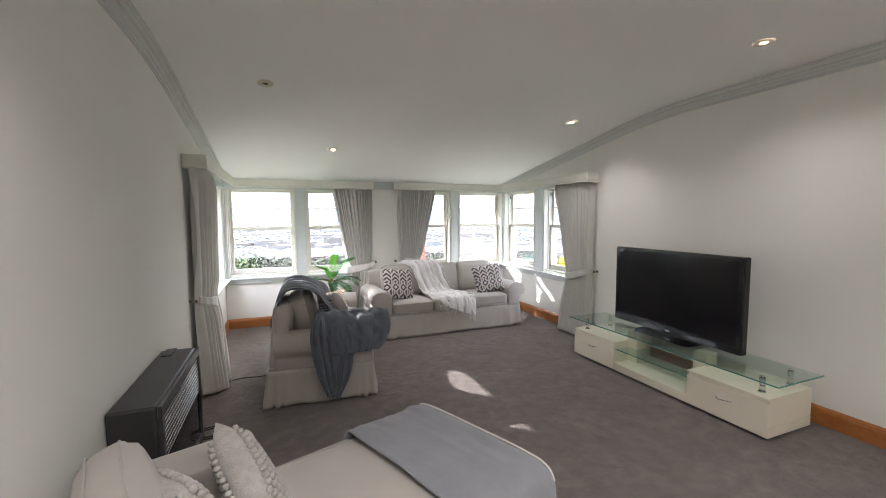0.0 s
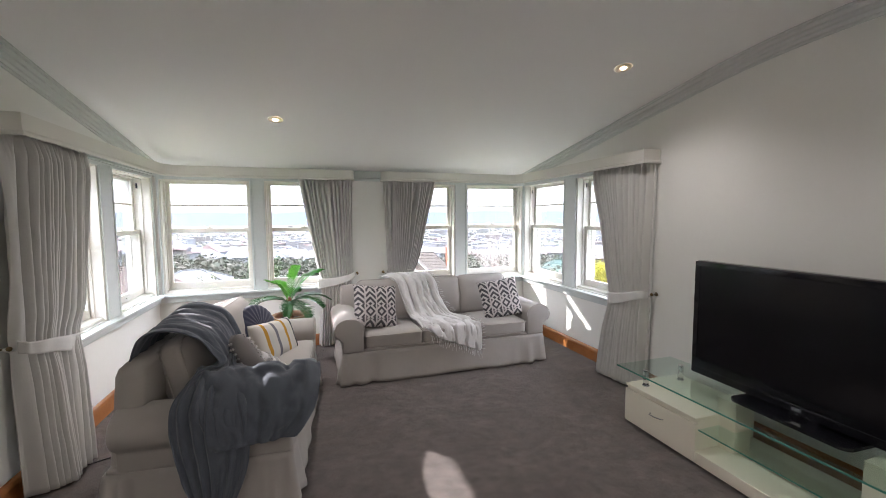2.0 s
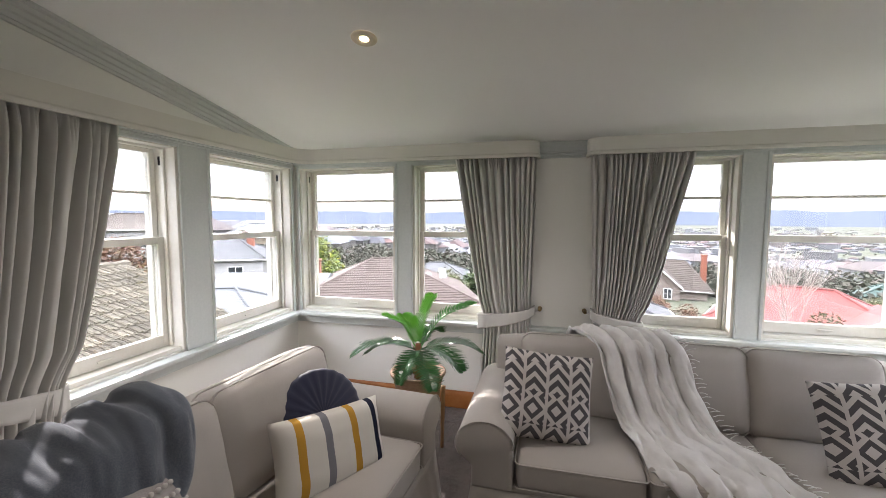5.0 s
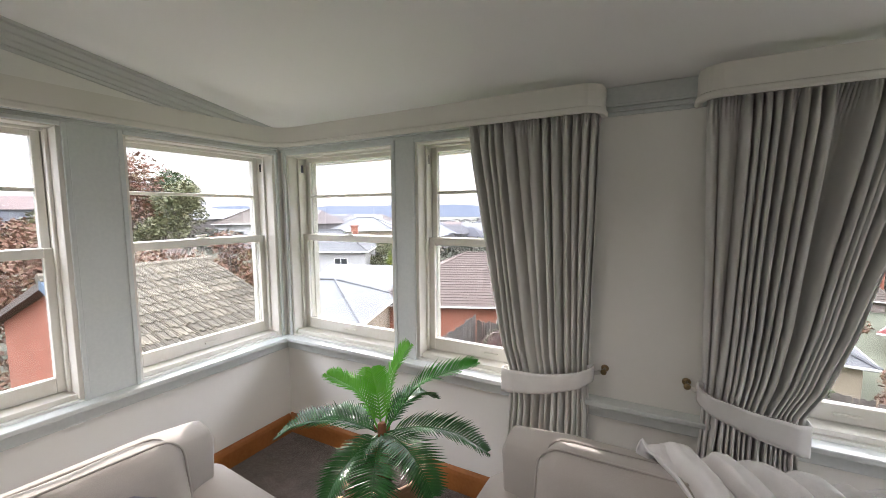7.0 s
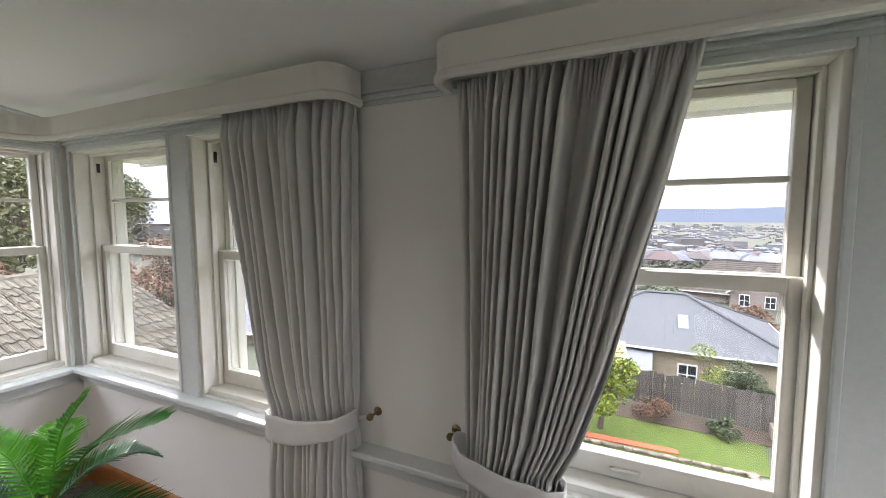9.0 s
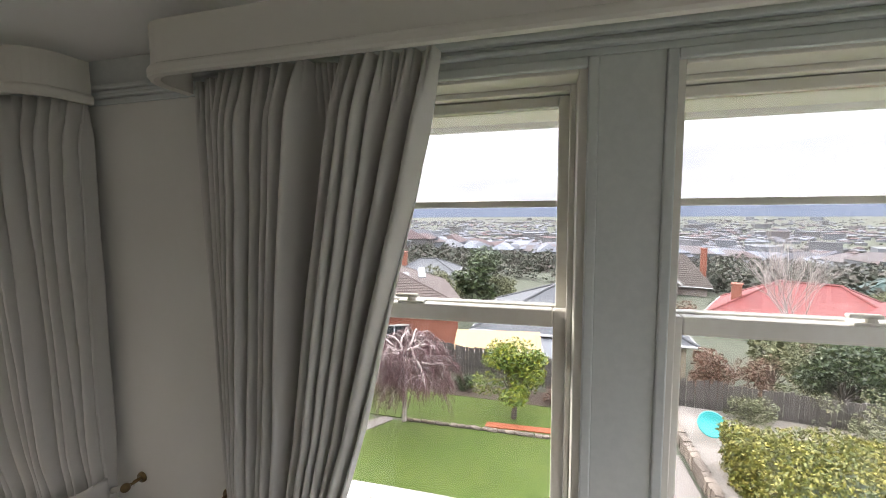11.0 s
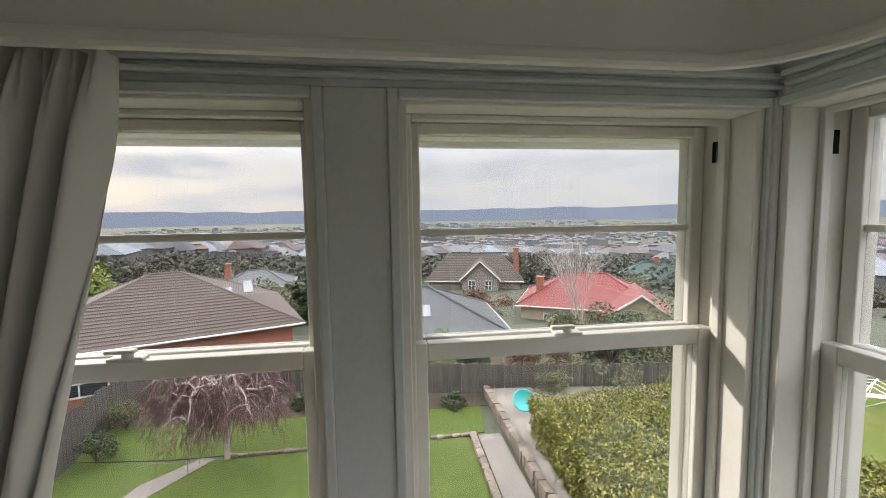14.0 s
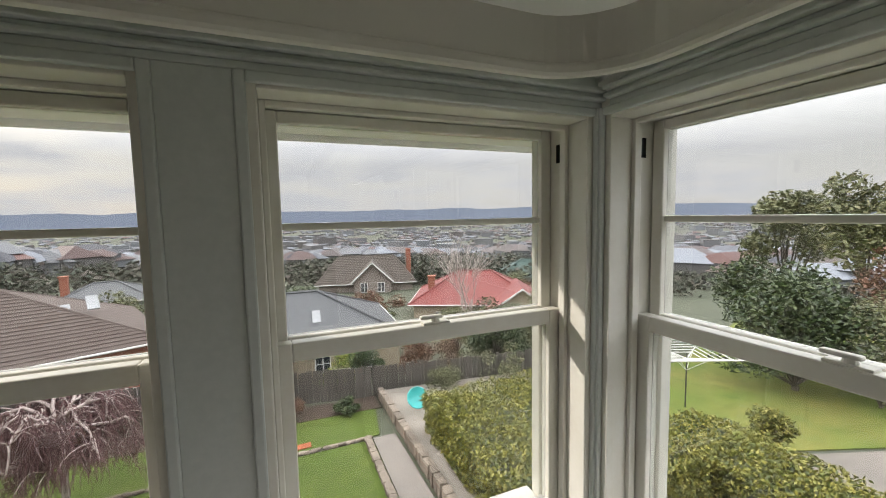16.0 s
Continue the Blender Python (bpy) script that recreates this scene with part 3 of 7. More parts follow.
def chaise():
    s = thing("chaise", (-0.03, 1.13, 0), "pale beige linen chaise longue standing on the carpet", "chaise longue", 19)
    # local x runs from the back to the foot
    L, w = 1.42, 0.46
    bm = bmesh.new()
    lp = rounded_loop(L / 2, w, 0.05, 4)
    dense = []
    for i in range(len(lp)):
        a, b = Vector(lp[i]), Vector(lp[(i + 1) % len(lp)])
        k = max(1, int((b - a).length / 0.04))
        dense += [a.lerp(b, j / k) for j in range(k)]
    def skirt(u, v):
        i = int(round(u * len(dense))) % len(dense)
        p = dense[i]
        f = 1 + 0.03 * (1 - v) * (1 + 0.4 * math.sin(i * 0.8))
        return Vector((0.66 + p.x * f, p.y * f, 0.012 + 0.27 * v))
    bm_grid(bm, skirt, len(dense), 6, close_u=True)
    thicken(part("skirt", bm, M_SOFA, s, "", True), 0.005, -1)
    part("body", box(0.66 - L / 2 + 0.02, 0.66 + L / 2 - 0.02, -w + 0.02, w - 0.02, 0.06, 0.285, 0.01), M_SOFA, s)
    bm = bmesh.new()
    bm_cushion(bm, L / 2 - 0.01, w - 0.005, 0.07, 0.04, 0.02, 0.004, 14, pose(0.67, 0, 0.355), 3, 0.004)
    c = part("seat_cushion", bm, M_SOFA, s, "", True)
    bm = bmesh.new()
    bm_tube(bm, [(0.67 + x, y, 0.407) for x, y in rounded_loop(L / 2 - 0.006, w - 0.001, 0.04)], 0.0042, 6, True)
    part("piping", bm, M_SOFA, c, "", True)
    bm = bmesh.new()
    bm_cushion(bm, 0.10, w + 0.02, 0.27, 0.08, 0, 0, 8, pose(-0.22, 0, 0.36, 0, -4))
    part("back_frame", bm, M_SOFA, s, "", True)
    bm = bmesh.new()
    mm = pose(-0.08, -0.02, 0.61, 0, 72, 0)
    bm_cushion(bm, 0.205, w - 0.05, 0.085, 0.06, 0.05, 0.01, 10, mm, 5, 0.008)
    c = part("back_cushion", bm, M_SOFA, s, "", True)
    bm = bmesh.new()
    for z in (0.05, -0.05):
        bm_tube(bm, [mm @ Vector((x, y, z)) for x, y in rounded_loop(0.205, w - 0.05, 0.07)], 0.004, 6, True)
    part("piping", bm, M_SOFA, c, "", True)
    bm = bmesh.new()
    prof = [(0.0, 0.30), (0.0, 0.50)] + [(0.10 - 0.11 * math.cos(radians(a)), 0.52 + 0.09 * math.sin(radians(a))) for a in range(10, 200, 15)] + [(0.20, 0.42), (0.20, 0.30)]
    a = bmesh.new()
    bm_extrude(a, [(w - 0.05 + y, z) for y, z in prof], -0.06, 0.40, "x")
    soften(part("arm", a, M_SOFA, s, "rolled arm beside the backrest", True), 0.03, 3)
    return s


chaise()

# ---- cushions and throws ----
M_THROW_W = material("white_throw", (0.88, 0.875, 0.865), 0.95, spots=[(20, (0.74, 0.73, 0.72), 0.5)], bump=[(260, 0.6, 0.003), (40, 0.4, 0.006)], spec=0.1, sheen=0.3)
M_THROW_N = material("slate_throw", (0.085, 0.10, 0.125), 0.95, spots=[(9, (0.13, 0.15, 0.18), 0.6), (250, (0.18, 0.20, 0.23), 0.55)], bump=[(380, 0.6, 0.003)], spec=0.1, sheen=0.35)
M_THROW_G = material("grey_throw", (0.22, 0.23, 0.255), 0.95, spots=[(7, (0.28, 0.29, 0.31), 0.6), (200, (0.33, 0.34, 0.36), 0.5)], bump=[(320, 0.6, 0.003)], spec=0.1, sheen=0.3)
M_NAVY = material("navy_velvet", (0.010, 0.014, 0.045), 0.8, spots=[(12, (0.018, 0.024, 0.065), 0.6)], bump=[(300, 0.3, 0.001)], sheen=0.6)
M_CREAM_KNIT = material("cream_knit", (0.50, 0.48, 0.45), 0.95, spots=[(30, (0.38, 0.36, 0.335), 0.7)], bump=[(120, 0.8, 0.006)], spec=0.1, sheen=0.2)
M_WHITE_WOOL = material("white_wool", (0.75, 0.73, 0.70), 0.95, spots=[(24, (0.64, 0.62, 0.59), 0.5)], bump=[(150, 0.7, 0.004)], spec=0.1)
M_MARL = material("grey_marl", (0.40, 0.375, 0.36), 0.95, spots=[(180, (0.30, 0.28, 0.27), 0.7)], bump=[(260, 0.5, 0.002)], spec=0.1)


def weave(name, ground, mark, kind):
    """Woven pattern in the cushion's own plane: chevrons or upright stripes."""
    m = material(name, ground, 0.95, bump=[(300, 0.5, 0.002)], spec=0.1)
    t = m.node_tree
    b = t.nodes["Principled BSDF"]
    co = t.nodes.new("ShaderNodeTexCoord")
    sp = t.nodes.new("ShaderNodeSeparateXYZ")
    t.links.new(co.outputs["Object"], sp.inputs["Vector"])
    def mth(op, a, c=None, d=None):
        n = t.nodes.new("ShaderNodeMath")
        n.operation = op
        for i, v in enumerate((a, c, d)):
            if v is None:
                continue
            if isinstance(v, (int, float)):
                n.inputs[i].default_value = v
            else:
                t.links.new(v, n.inputs[i])
        return n.outputs[0]
    x, z = sp.outputs["X"], sp.outputs["Z"]
    if kind == "chevron":
        tri = mth("PINGPONG", mth("ADD", x, 1.0), 0.0575)
        wave = mth("FRACT", mth("MULTIPLY", mth("ADD", z, mth("ADD", tri, 1.0)), 17.5))
        line = mth("GREATER_THAN", wave, 0.46)
        # diamonds where the chevrons are mirrored
        wave2 = mth("FRACT", mth("MULTIPLY", mth("ADD", mth("ABSOLUTE", mth("SUBTRACT", mth("PINGPONG", mth("ADD", z, 1.0), 0.11), 0.055)), mth("ADD", tri, 1.0)), 19.0))
        line2 = mth("GREATER_THAN", wave2, 0.5)
        sel = mth("GREATER_THAN", mth("FRACT", mth("MULTIPLY", mth("ADD", z, 1.02), 3.4)), 0.52)
        mixv = mth("ADD", mth("MULTIPLY", line, sel), mth("MULTIPLY", line2, mth("SUBTRACT", 1.0, sel)))
        band = mth("GREATER_THAN", mth("FRACT", mth("MULTIPLY", mth("ADD", x, 1.0575), 8.695)), 0.13)
        fac = mth("MULTIPLY", mixv, band)
        cols = [(fac, mark)]
    else:
        cols = []
        for c, half, col in mark:
            inside = mth("LESS_THAN", mth("ABSOLUTE", mth("SUBTRACT", x, c)), half)
            cols.append((inside, col))
    last = None
    for fac, col in cols:
        mix = t.nodes.new("ShaderNodeMixRGB")
        mix.inputs["Color1"].default_value = (*ground, 1)
        mix.inputs["Color2"].default_value = (*col, 1)
        if last:
            t.links.new(last, mix.inputs["Color1"])
        t.links.new(fac, mix.inputs["Fac"])
        last = mix.outputs["Color"]
    t.links.new(last, b.inputs["Base Color"])
    return m


M_ZIGZAG = weave("zigzag_weave", (0.62, 0.585, 0.56), (0.105, 0.10, 0.105), "chevron")
M_STRIPE = weave("striped_weave", (0.70, 0.67, 0.61), [(-0.17, 0.017, (0.55, 0.30, 0.05)), (-0.05, 0.017, (0.22, 0.22, 0.24)), (0.085, 0.017, (0.55, 0.30, 0.05)), (0.205, 0.016, (0.02, 0.022, 0.04))], "stripe")


def bm_pillow(bm, w, h, t, n=22, seed=0.0):
    """Two swollen faces sewn at the edge, in the x-z plane."""
    for s in (1, -1):
        def at(u, v):
            a, b = 2 * u - 1, 2 * v - 1
            x = a * w / 2 * (1 - 0.05 * (1 - b * b))
            z = b * h / 2 * (1 - 0.05 * (1 - a * a))
            y = s * t / 2 * (max(0, 1 - a ** 4) * max(0, 1 - b ** 4)) ** 0.55
            y += s * 0.006 * noise.noise(Vector((a * 3, b * 3, seed + s)))  * (1 - max(abs(a), abs(b)) ** 6)
            return Vector((x, y, z))
        bm_grid(bm, at, n, n)
    bmesh.ops.remove_doubles(bm, verts=bm.verts, dist=0.0008)


def pillow(name, w, h, t, m, mat, label, extra=None):
    bm = bmesh.new()
    bm_pillow(bm, w, h, t, 22, w * 10 + m.translation.x)
    p = obj(name, bm, mat, label, "cushion", smooth=True)
    p.matrix_basis = m
    if extra:
        extra(p)
    return p


def fringe(edge_pts, length, out, mat, parent, name="fringe", seed=1):
    rnd = random.Random(seed)
    bm = bmesh.new()
    for p in edge_pts:
        p = Vector(p)
        d = Vector(out) * length * rnd.uniform(0.7, 1.2) + Vector((rnd.uniform(-1, 1), rnd.uniform(-1, 1), rnd.uniform(-1, 1))) * length * 0.35
        bm_tube(bm, [p, p + d * 0.5 + Vector((0, 0, 0.004)), p + d], 0.0022, 4)
    return tagged(part(name, bm, mat, parent), kind="stuff")


def tufts(rows, cols, w, h, t, mat, size=0.0085):
    def make(p):
        bm = bmesh.new()
        for i in range(cols):
            for j in range(rows):
                a, b = -0.8 + 1.6 * i / (cols - 1), -0.8 + 1.6 * j / (rows - 1)
                y = t / 2 * (max(0, 1 - a ** 4) * max(0, 1 - b ** 4)) ** 0.55
                for s in (1, -1):
                    bmesh.ops.create_icosphere(bm, subdivisions=1, radius=size, matrix=Matrix.Translation((a * w / 2, s * (y + size * 0.3), b * h / 2)))
        part("bobble_knit", bm, mat, p, "", True)["kind"] = "stuff"
    return make


def pom_edge(w, h, mat):
    def make(p):
        pts = [(x * w / 2, 0, s * h / 2 * 0.97) for s in (1, -1) for x in [-1 + i * 0.1 for i in range(21)]]
        bm = bmesh.new()
        rnd = random.Random(3)
        for x, y, z in pts:
            for q in range(2):
                e = Vector((rnd.uniform(-0.01, 0.01), rnd.uniform(-0.012, 0.012), math.copysign(rnd.uniform(0.02, 0.035), z)))
                bm_tube(bm, [(x, y, z), Vector((x, y, z)) + e], 0.003, 4)
        part("fringe", bm, mat, p)["kind"] = "stuff"
    return make


def loops_edge(w, h, mat):
    """Rows of looped tassels across a shaggy cushion."""
    def make(p):
        rnd = random.Random(9)
        bm = bmesh.new()
        for j in range(6):
            b = -0.85 + 1.7 * j / 5
            for i in range(34):
                a = -0.95 + 1.9 * i / 33
                y = 0.065 * (max(0, 1 - a ** 4) * max(0, 1 - b ** 4)) ** 0.55
                for s in (1, -1):
                    q = Vector((a * w / 2, s * y, b * h / 2))
                    bm_tube(bm, [q, q + Vector((rnd.uniform(-.01, .01), s * 0.008, -0.012)), q + Vector((rnd.uniform(-.012, .012), s * 0.004, -0.036))], 0.0026, 4)
        part("fringe", bm, mat, p)["kind"] = "stuff"
    return make


# cushions on the three-seat sofa
pillow("cushion", 0.46, 0.44, 0.15, pose(1.82, 5.03, 0.70, -22, 7, 10), M_ZIGZAG, "grey and white zigzag woven cushion on the three-seat sofa")
pillow("cushion", 0.45, 0.43, 0.15, pose(3.21, 5.02, 0.69, -20, -8, -8), M_ZIGZAG, "grey and white zigzag woven cushion on the three-seat sofa")

# cushions on the two-seat sofa
pillow("cushion", 0.55, 0.33, 0.14, pose(0.91, 4.49, 0.60, -22, 6, 62), M_STRIPE, "cream lumbar cushion with ochre, grey and navy stripes")


def round_cushion():
    bm = bmesh.new()
    n = 48
    def at(u, v):
        a = u * 2 * math.pi
        s = 2 * v - 1
        r = 0.215 * (1 - abs(s) ** 5) ** 0.5 * (1 + 0.012 * math.cos(24 * a) * (1 - abs(s)))
        y = 0.075 * math.copysign(abs(s) ** 0.6, s) * (1 + 0.04 * math.cos(24 * a) * (abs(s) < 0.95))
        return Vector((r * math.cos(a), y, r * math.sin(a)))
    bm_grid(bm, at, n * 2, 24, close_u=True)
    c = obj("round_cushion", bm, M_NAVY, "round navy velvet cushion on the two-seat sofa", "cushion", smooth=True)
    c.matrix_basis = pose(0.75, 4.63, 0.655, -20, 0, 60)
    bm = bmesh.new()
    bmesh.ops.create_uvsphere(bm, u_segments=14, v_segments=8, radius=0.02, matrix=Matrix.Translation((0, -0.062, 0)) @ Matrix.Diagonal((1, 0.5, 1, 1)))
    part("button", bm, M_NAVY, c, "", True)


round_cushion()
pillow("cushion", 0.40, 0.40, 0.14, pose(0.82, 3.71, 0.70, -26, 14, 108), M_MARL, "grey cushion covered with white wool tufts", tufts(11, 11, 0.40, 0.40, 0.14, M_WHITE_WOOL))
pillow("cushion", 0.38, 0.34, 0.13, pose(0.94, 3.79, 0.61, -46, 12, 104), M_WHITE_WOOL, "shaggy off-white fringed cushion on the two-seat sofa", loops_edge(0.38, 0.34, M_WHITE_WOOL))

# knitted cushions on the chaise
pillow("cushion", 0.42, 0.42, 0.15, pose(0.00, 1.19, 0.585, -22, 10, 125), M_CREAM_KNIT, "chunky cream knitted cushion on the chaise longue", tufts(12, 10, 0.42, 0.42, 0.15, M_CREAM_KNIT, 0.017))
pillow("cushion", 0.44, 0.42, 0.15, pose(0.22, 1.30, 0.585, -24, -14, 112), M_CREAM_KNIT, "cream bobble-knit cushion on the chaise longue", tufts(13, 12, 0.44, 0.42, 0.15, M_CREAM_KNIT, 0.014))

# white throw over the three-seat sofa
bm = bmesh.new()
bm_drape(bm,
         [(1.93, 5.60, 0.84), (1.97, 5.50, 0.955), (2.08, 5.31, 0.92), (2.14, 5.20, 0.70), (2.20, 5.10, 0.535), (2.26, 4.93, 0.515), (2.30, 4.79, 0.50), (2.33, 4.765, 0.42)],
         [(2.42, 5.60, 0.86), (2.45, 5.50, 0.955), (2.52, 5.31, 0.92), (2.57, 5.21, 0.72), (2.68, 5.12, 0.545), (2.80, 4.95, 0.52), (2.86, 4.77, 0.49), (2.86, 4.735, 0.22)],
         100, 140, 0.026, 5, 1.0, 0.055)
wt_ob = cloth("throw", bm, M_THROW_W, "crumpled white throw draped over the three-seat sofa", "throw blanket")
ed = [(2.33 + 0.53 * i / 40, 4.765 - 0.03 * i / 40, 0.42 - 0.20 * i / 40) for i in range(41)]
fringe(ed, 0.07, (0, -0.1, -1), M_THROW_W, wt_ob)
ed = [tuple(spline([(2.42, 5.59, 0.86), (2.45, 5.50, 0.96), (2.52, 5.30, 0.925), (2.57, 5.20, 0.725), (2.68, 5.11, 0.55), (2.80, 4.94, 0.525), (2.86, 4.76, 0.495), (2.86, 4.73, 0.24)], i / 70)) for i in range(71)]
fringe(ed, 0.04, (0.9, -0.3, 0.2), M_THROW_W, wt_ob, "fringe", 4)

# slate throw over the back and the near arm of the two-seat sofa
bm = bmesh.new()
bm_drape(bm,
         [(0.22, 3.46, 0.66), (0.36, 3.44, 0.965), (0.60, 3.43, 0.95), (0.73, 3.40, 0.81), (0.62, 3.33, 0.775), (0.54, 3.185, 0.65), (0.57, 3.155, 0.36), (0.66, 3.150, 0.10)],
         [(0.24, 4.04, 0.62), (0.38, 4.04, 1.00), (0.64, 4.03, 0.98), (0.77, 3.88, 0.77), (0.78, 3.54, 0.79), (0.88, 3.19, 0.64), (0.88, 3.155, 0.34), (0.77, 3.145, 0.07)],
         70, 110, 0.016, 5, 2.0, 0.026)
bm_drape(bm,
         [(0.66, 3.54, 0.70), (0.62, 3.46, 0.770), (0.62, 3.33, 0.772), (0.66, 3.175, 0.63), (0.72, 3.140, 0.44)],
         [(1.18, 3.55, 0.62), (1.22, 3.47, 0.735), (1.25, 3.34, 0.74), (1.22, 3.17, 0.60), (1.12, 3.140, 0.46)],
         60, 50, 0.016, 3, 5.0, 0.026)
nt = cloth("throw", bm, M_THROW_N, "slate blue throw over the arm and back of the two-seat sofa", "throw blanket")

hm = bmesh.new()
bm_tube(hm, [spline([(0.66, 3.148, 0.115), (0.715, 3.146, 0.09), (0.77, 3.143, 0.072)], i / 8) for i in range(9)], 0.006, 6)
part("hem", hm, M_THROW_N, nt, "", True)
fringe([(0.66 + 0.006 * i, 3.148 - 0.0003 * i, 0.115 - 0.0023 * i) for i in range(19)], 0.04, (0, -0.05, -1), M_THROW_N, nt, "tassel", 8)

# grey throw across the foot of the chaise
bm = bmesh.new()
mC = pose(-0.03, 1.13, 0, 0, 0, 19)
bm_drape(bm, [mC @ Vector(p) for p in ((0.86, 0.50, 0.22), (0.86, 0.485, 0.40), (0.86, 0.40, 0.468), (0.88, 0, 0.475), (0.90, -0.40, 0.468), (0.90, -0.485, 0.40), (0.90, -0.50, 0.26))],
         [mC @ Vector(p) for p in ((1.37, 0.50, 0.22), (1.37, 0.485, 0.40), (1.37, 0.40, 0.458), (1.40, 0, 0.465), (1.42, -0.40, 0.458), (1.42, -0.485, 0.39), (1.42, -0.50, 0.26))],
         40, 50, 0.004, 3, 3.0, 0.010)
gt = cloth("throw", bm, M_THROW_G, "soft grey throw folded across the chaise longue", "throw blanket")
hm = bmesh.new()
bm_tube(hm, [mC @ spline([(1.375, 0.485, 0.41), (1.375, 0.40, 0.466), (1.405, 0, 0.472), (1.425, -0.40, 0.466), (1.425, -0.487, 0.40)], i / 30) for i in range(31)], 0.005, 6)
part("hem", hm, M_WHITE_WOOL, gt, "pale stitched hem", True)


# ---- curtains ----
M_TIE = material("tieback_cloth", (0.70, 0.69, 0.655), 0.85, spots=[(8, (0.54, 0.53, 0.50), 0.5)], bump=[(600, 0.3, 0.001)], spec=0.2)
M_BRASS = material("aged_brass", (0.25, 0.18, 0.09), 0.35, metal=1.0, spots=[(60, (0.12, 0.09, 0.05), 0.5)])


def curtain(place, lo, hi, depth, folds, knob, seed, label):
    """place(s, d, z) maps along the rail, into the room and up; lo and hi are (z, s) edges from the top down."""
    c = thing("curtain", tuple(place((lo[0][1] + hi[0][1]) / 2, 0.1, 0.0)), label, "curtain")
    inv = c.matrix_basis.inverted()
    zt, zb = lo[0][0], lo[-1][0]
    rnd = random.Random(int(seed * 10))
    folds = int(folds * 1.25)
    depths = [rnd.uniform(0.45, 1.25) for _ in range(folds + 3)]
    wall_at_lo = abs(knob - lo[0][1]) < abs(knob - hi[0][1])
    def edge(keys, z):
        for (za, sa), (zc, sc) in zip(keys, keys[1:]):
            if z >= zc:
                f = (z - zc) / (za - zc)
                return sc + (sa - sc) * f
        return keys[-1][1]
    def at(u, v):
        z = zt + (zb - zt) * v
        a, b = edge(lo, z), edge(hi, z)
        # long soft folds of uneven width and depth that drift and merge on the way down
        ph = 0.75 * noise.noise(Vector((u * 3.2, v * 0.6, seed))) + 0.30 * noise.noise(Vector((u * 8, v * 1.4, seed + 2)))
        k = max(0.0, folds * (u + 0.12 * ph))
        arg = 2 * math.pi * k
        w = 1.0 - 2.0 * abs(math.cos(arg / 2)) ** 2.6
        w += 0.35 * noise.noise(Vector((k * 2.1, v * 1.5, seed + 6)))
        top = max(0.0, 1 - v / 0.06)
        i0 = min(int(k), folds + 1)
        f0 = k - int(k)
        amp = 0.056 * (depths[i0] + (depths[i0 + 1] - depths[i0]) * f0 * f0 * (3 - 2 * f0)) * (1 + 0.5 * noise.noise(Vector((u * 5, v * 1.6, seed + 3)))) * (1 - 0.62 * top)
        amp *= 1.0 - 0.35 * math.exp(-((z - 0.86) / 0.12) ** 2)
        d0 = depth[0] if z > 0.95 else (depth[0] + (depth[1] - depth[0]) * (0.95 - z) / 0.95)
        e = u if wall_at_lo else 1 - u
        d0 *= 0.45 + 0.55 * min(1.0, e / 0.3)
        amp *= 0.6 + 0.4 * min(1.0, e / 0.2)
        s = a + (b - a) * (u - 0.06 / folds * math.sin(arg) * (1 - top))
        d = d0 + amp * w + 0.010 * noise.noise(Vector((u * 16, v * 3, seed + 8))) + 0.003 * noise.noise(Vector((u * 40, v * 18, seed + 1)))
        d += min(1.0, top * 2) * 0.007 * math.sin(2 * math.pi * folds * 3.3 * u + 2 * noise.noise(Vector((u * 9, 0, seed))))
        return inv @ place(s, max(0.02, d), z)
    bm = bmesh.new()
    bm_grid(bm, at, 360, 56)
    thicken(part("drape", bm, M_CURTAIN, c, "", True), 0.004)
    # tieback: a band round the gathered cloth, held by a knob on the wall
    zt_ = 0.86
    a, b = edge(lo, zt_) - 0.025, edge(hi, zt_) + 0.025
    kx = knob
    near_a = abs(kx - a) < abs(kx - b)
    bm = bmesh.new()
    def band(u, v):
        t = u * 2 * math.pi
        cx, rx = (a + b) / 2, (b - a) / 2
        s = cx + rx * math.copysign(abs(math.cos(t)) ** 0.7, math.cos(t))
        d = depth[0] + 0.065 * math.copysign(abs(math.sin(t)) ** 0.8, math.sin(t))
        f = (b - s) / (b - a) if near_a else (s - a) / (b - a)
        z = zt_ - 0.07 + 0.10 * f ** 1.5 + (v - 0.5) * (0.125 - 0.055 * f) + 0.006 * math.sin(3 * t + seed)
        return inv @ place(s, max(0.015, d + 0.004 * math.sin(9 * t)), z)
    bm_grid(bm, band, 64, 6, close_u=True)
    thicken(part("tieback", bm, M_TIE, c, "pale cloth tieback band", True), 0.006)
    bm = bmesh.new()
    sgn = -1 if near_a else 1
    e = (a if near_a else b)
    bm_tube(bm, [inv @ place(e - sgn * 0.01, depth[0] * 0.6, zt_ + 0.015), inv @ place(e + sgn * 0.012, 0.05, zt_ + 0.02), inv @ place(kx, 0.03, zt_ + 0.028)], 0.010, 8)
    part("tieback_loop", bm, M_TIE, c, "", True)
    bm = bmesh.new()
    bm_cyl(bm, inv @ place(kx, 0.0, zt_ + 0.03), inv @ place(kx, 0.05, zt_ + 0.03), 0.006, 0.005)
    bmesh.ops.create_uvsphere(bm, u_segments=14, v_segments=10, radius=0.014, matrix=Matrix.Translation(inv @ place(kx, 0.055, zt_ + 0.03)))
    bm_cyl(bm, inv @ place(kx, 0.0, zt_ + 0.03), inv @ place(kx, 0.006, zt_ + 0.03), 0.018, 0.016, 16)
    part("knob", bm, M_BRASS, c, "aged brass tieback knob", True)
    return c


def place_front(s, d, z):
    return Vector((s, YF - d, z))


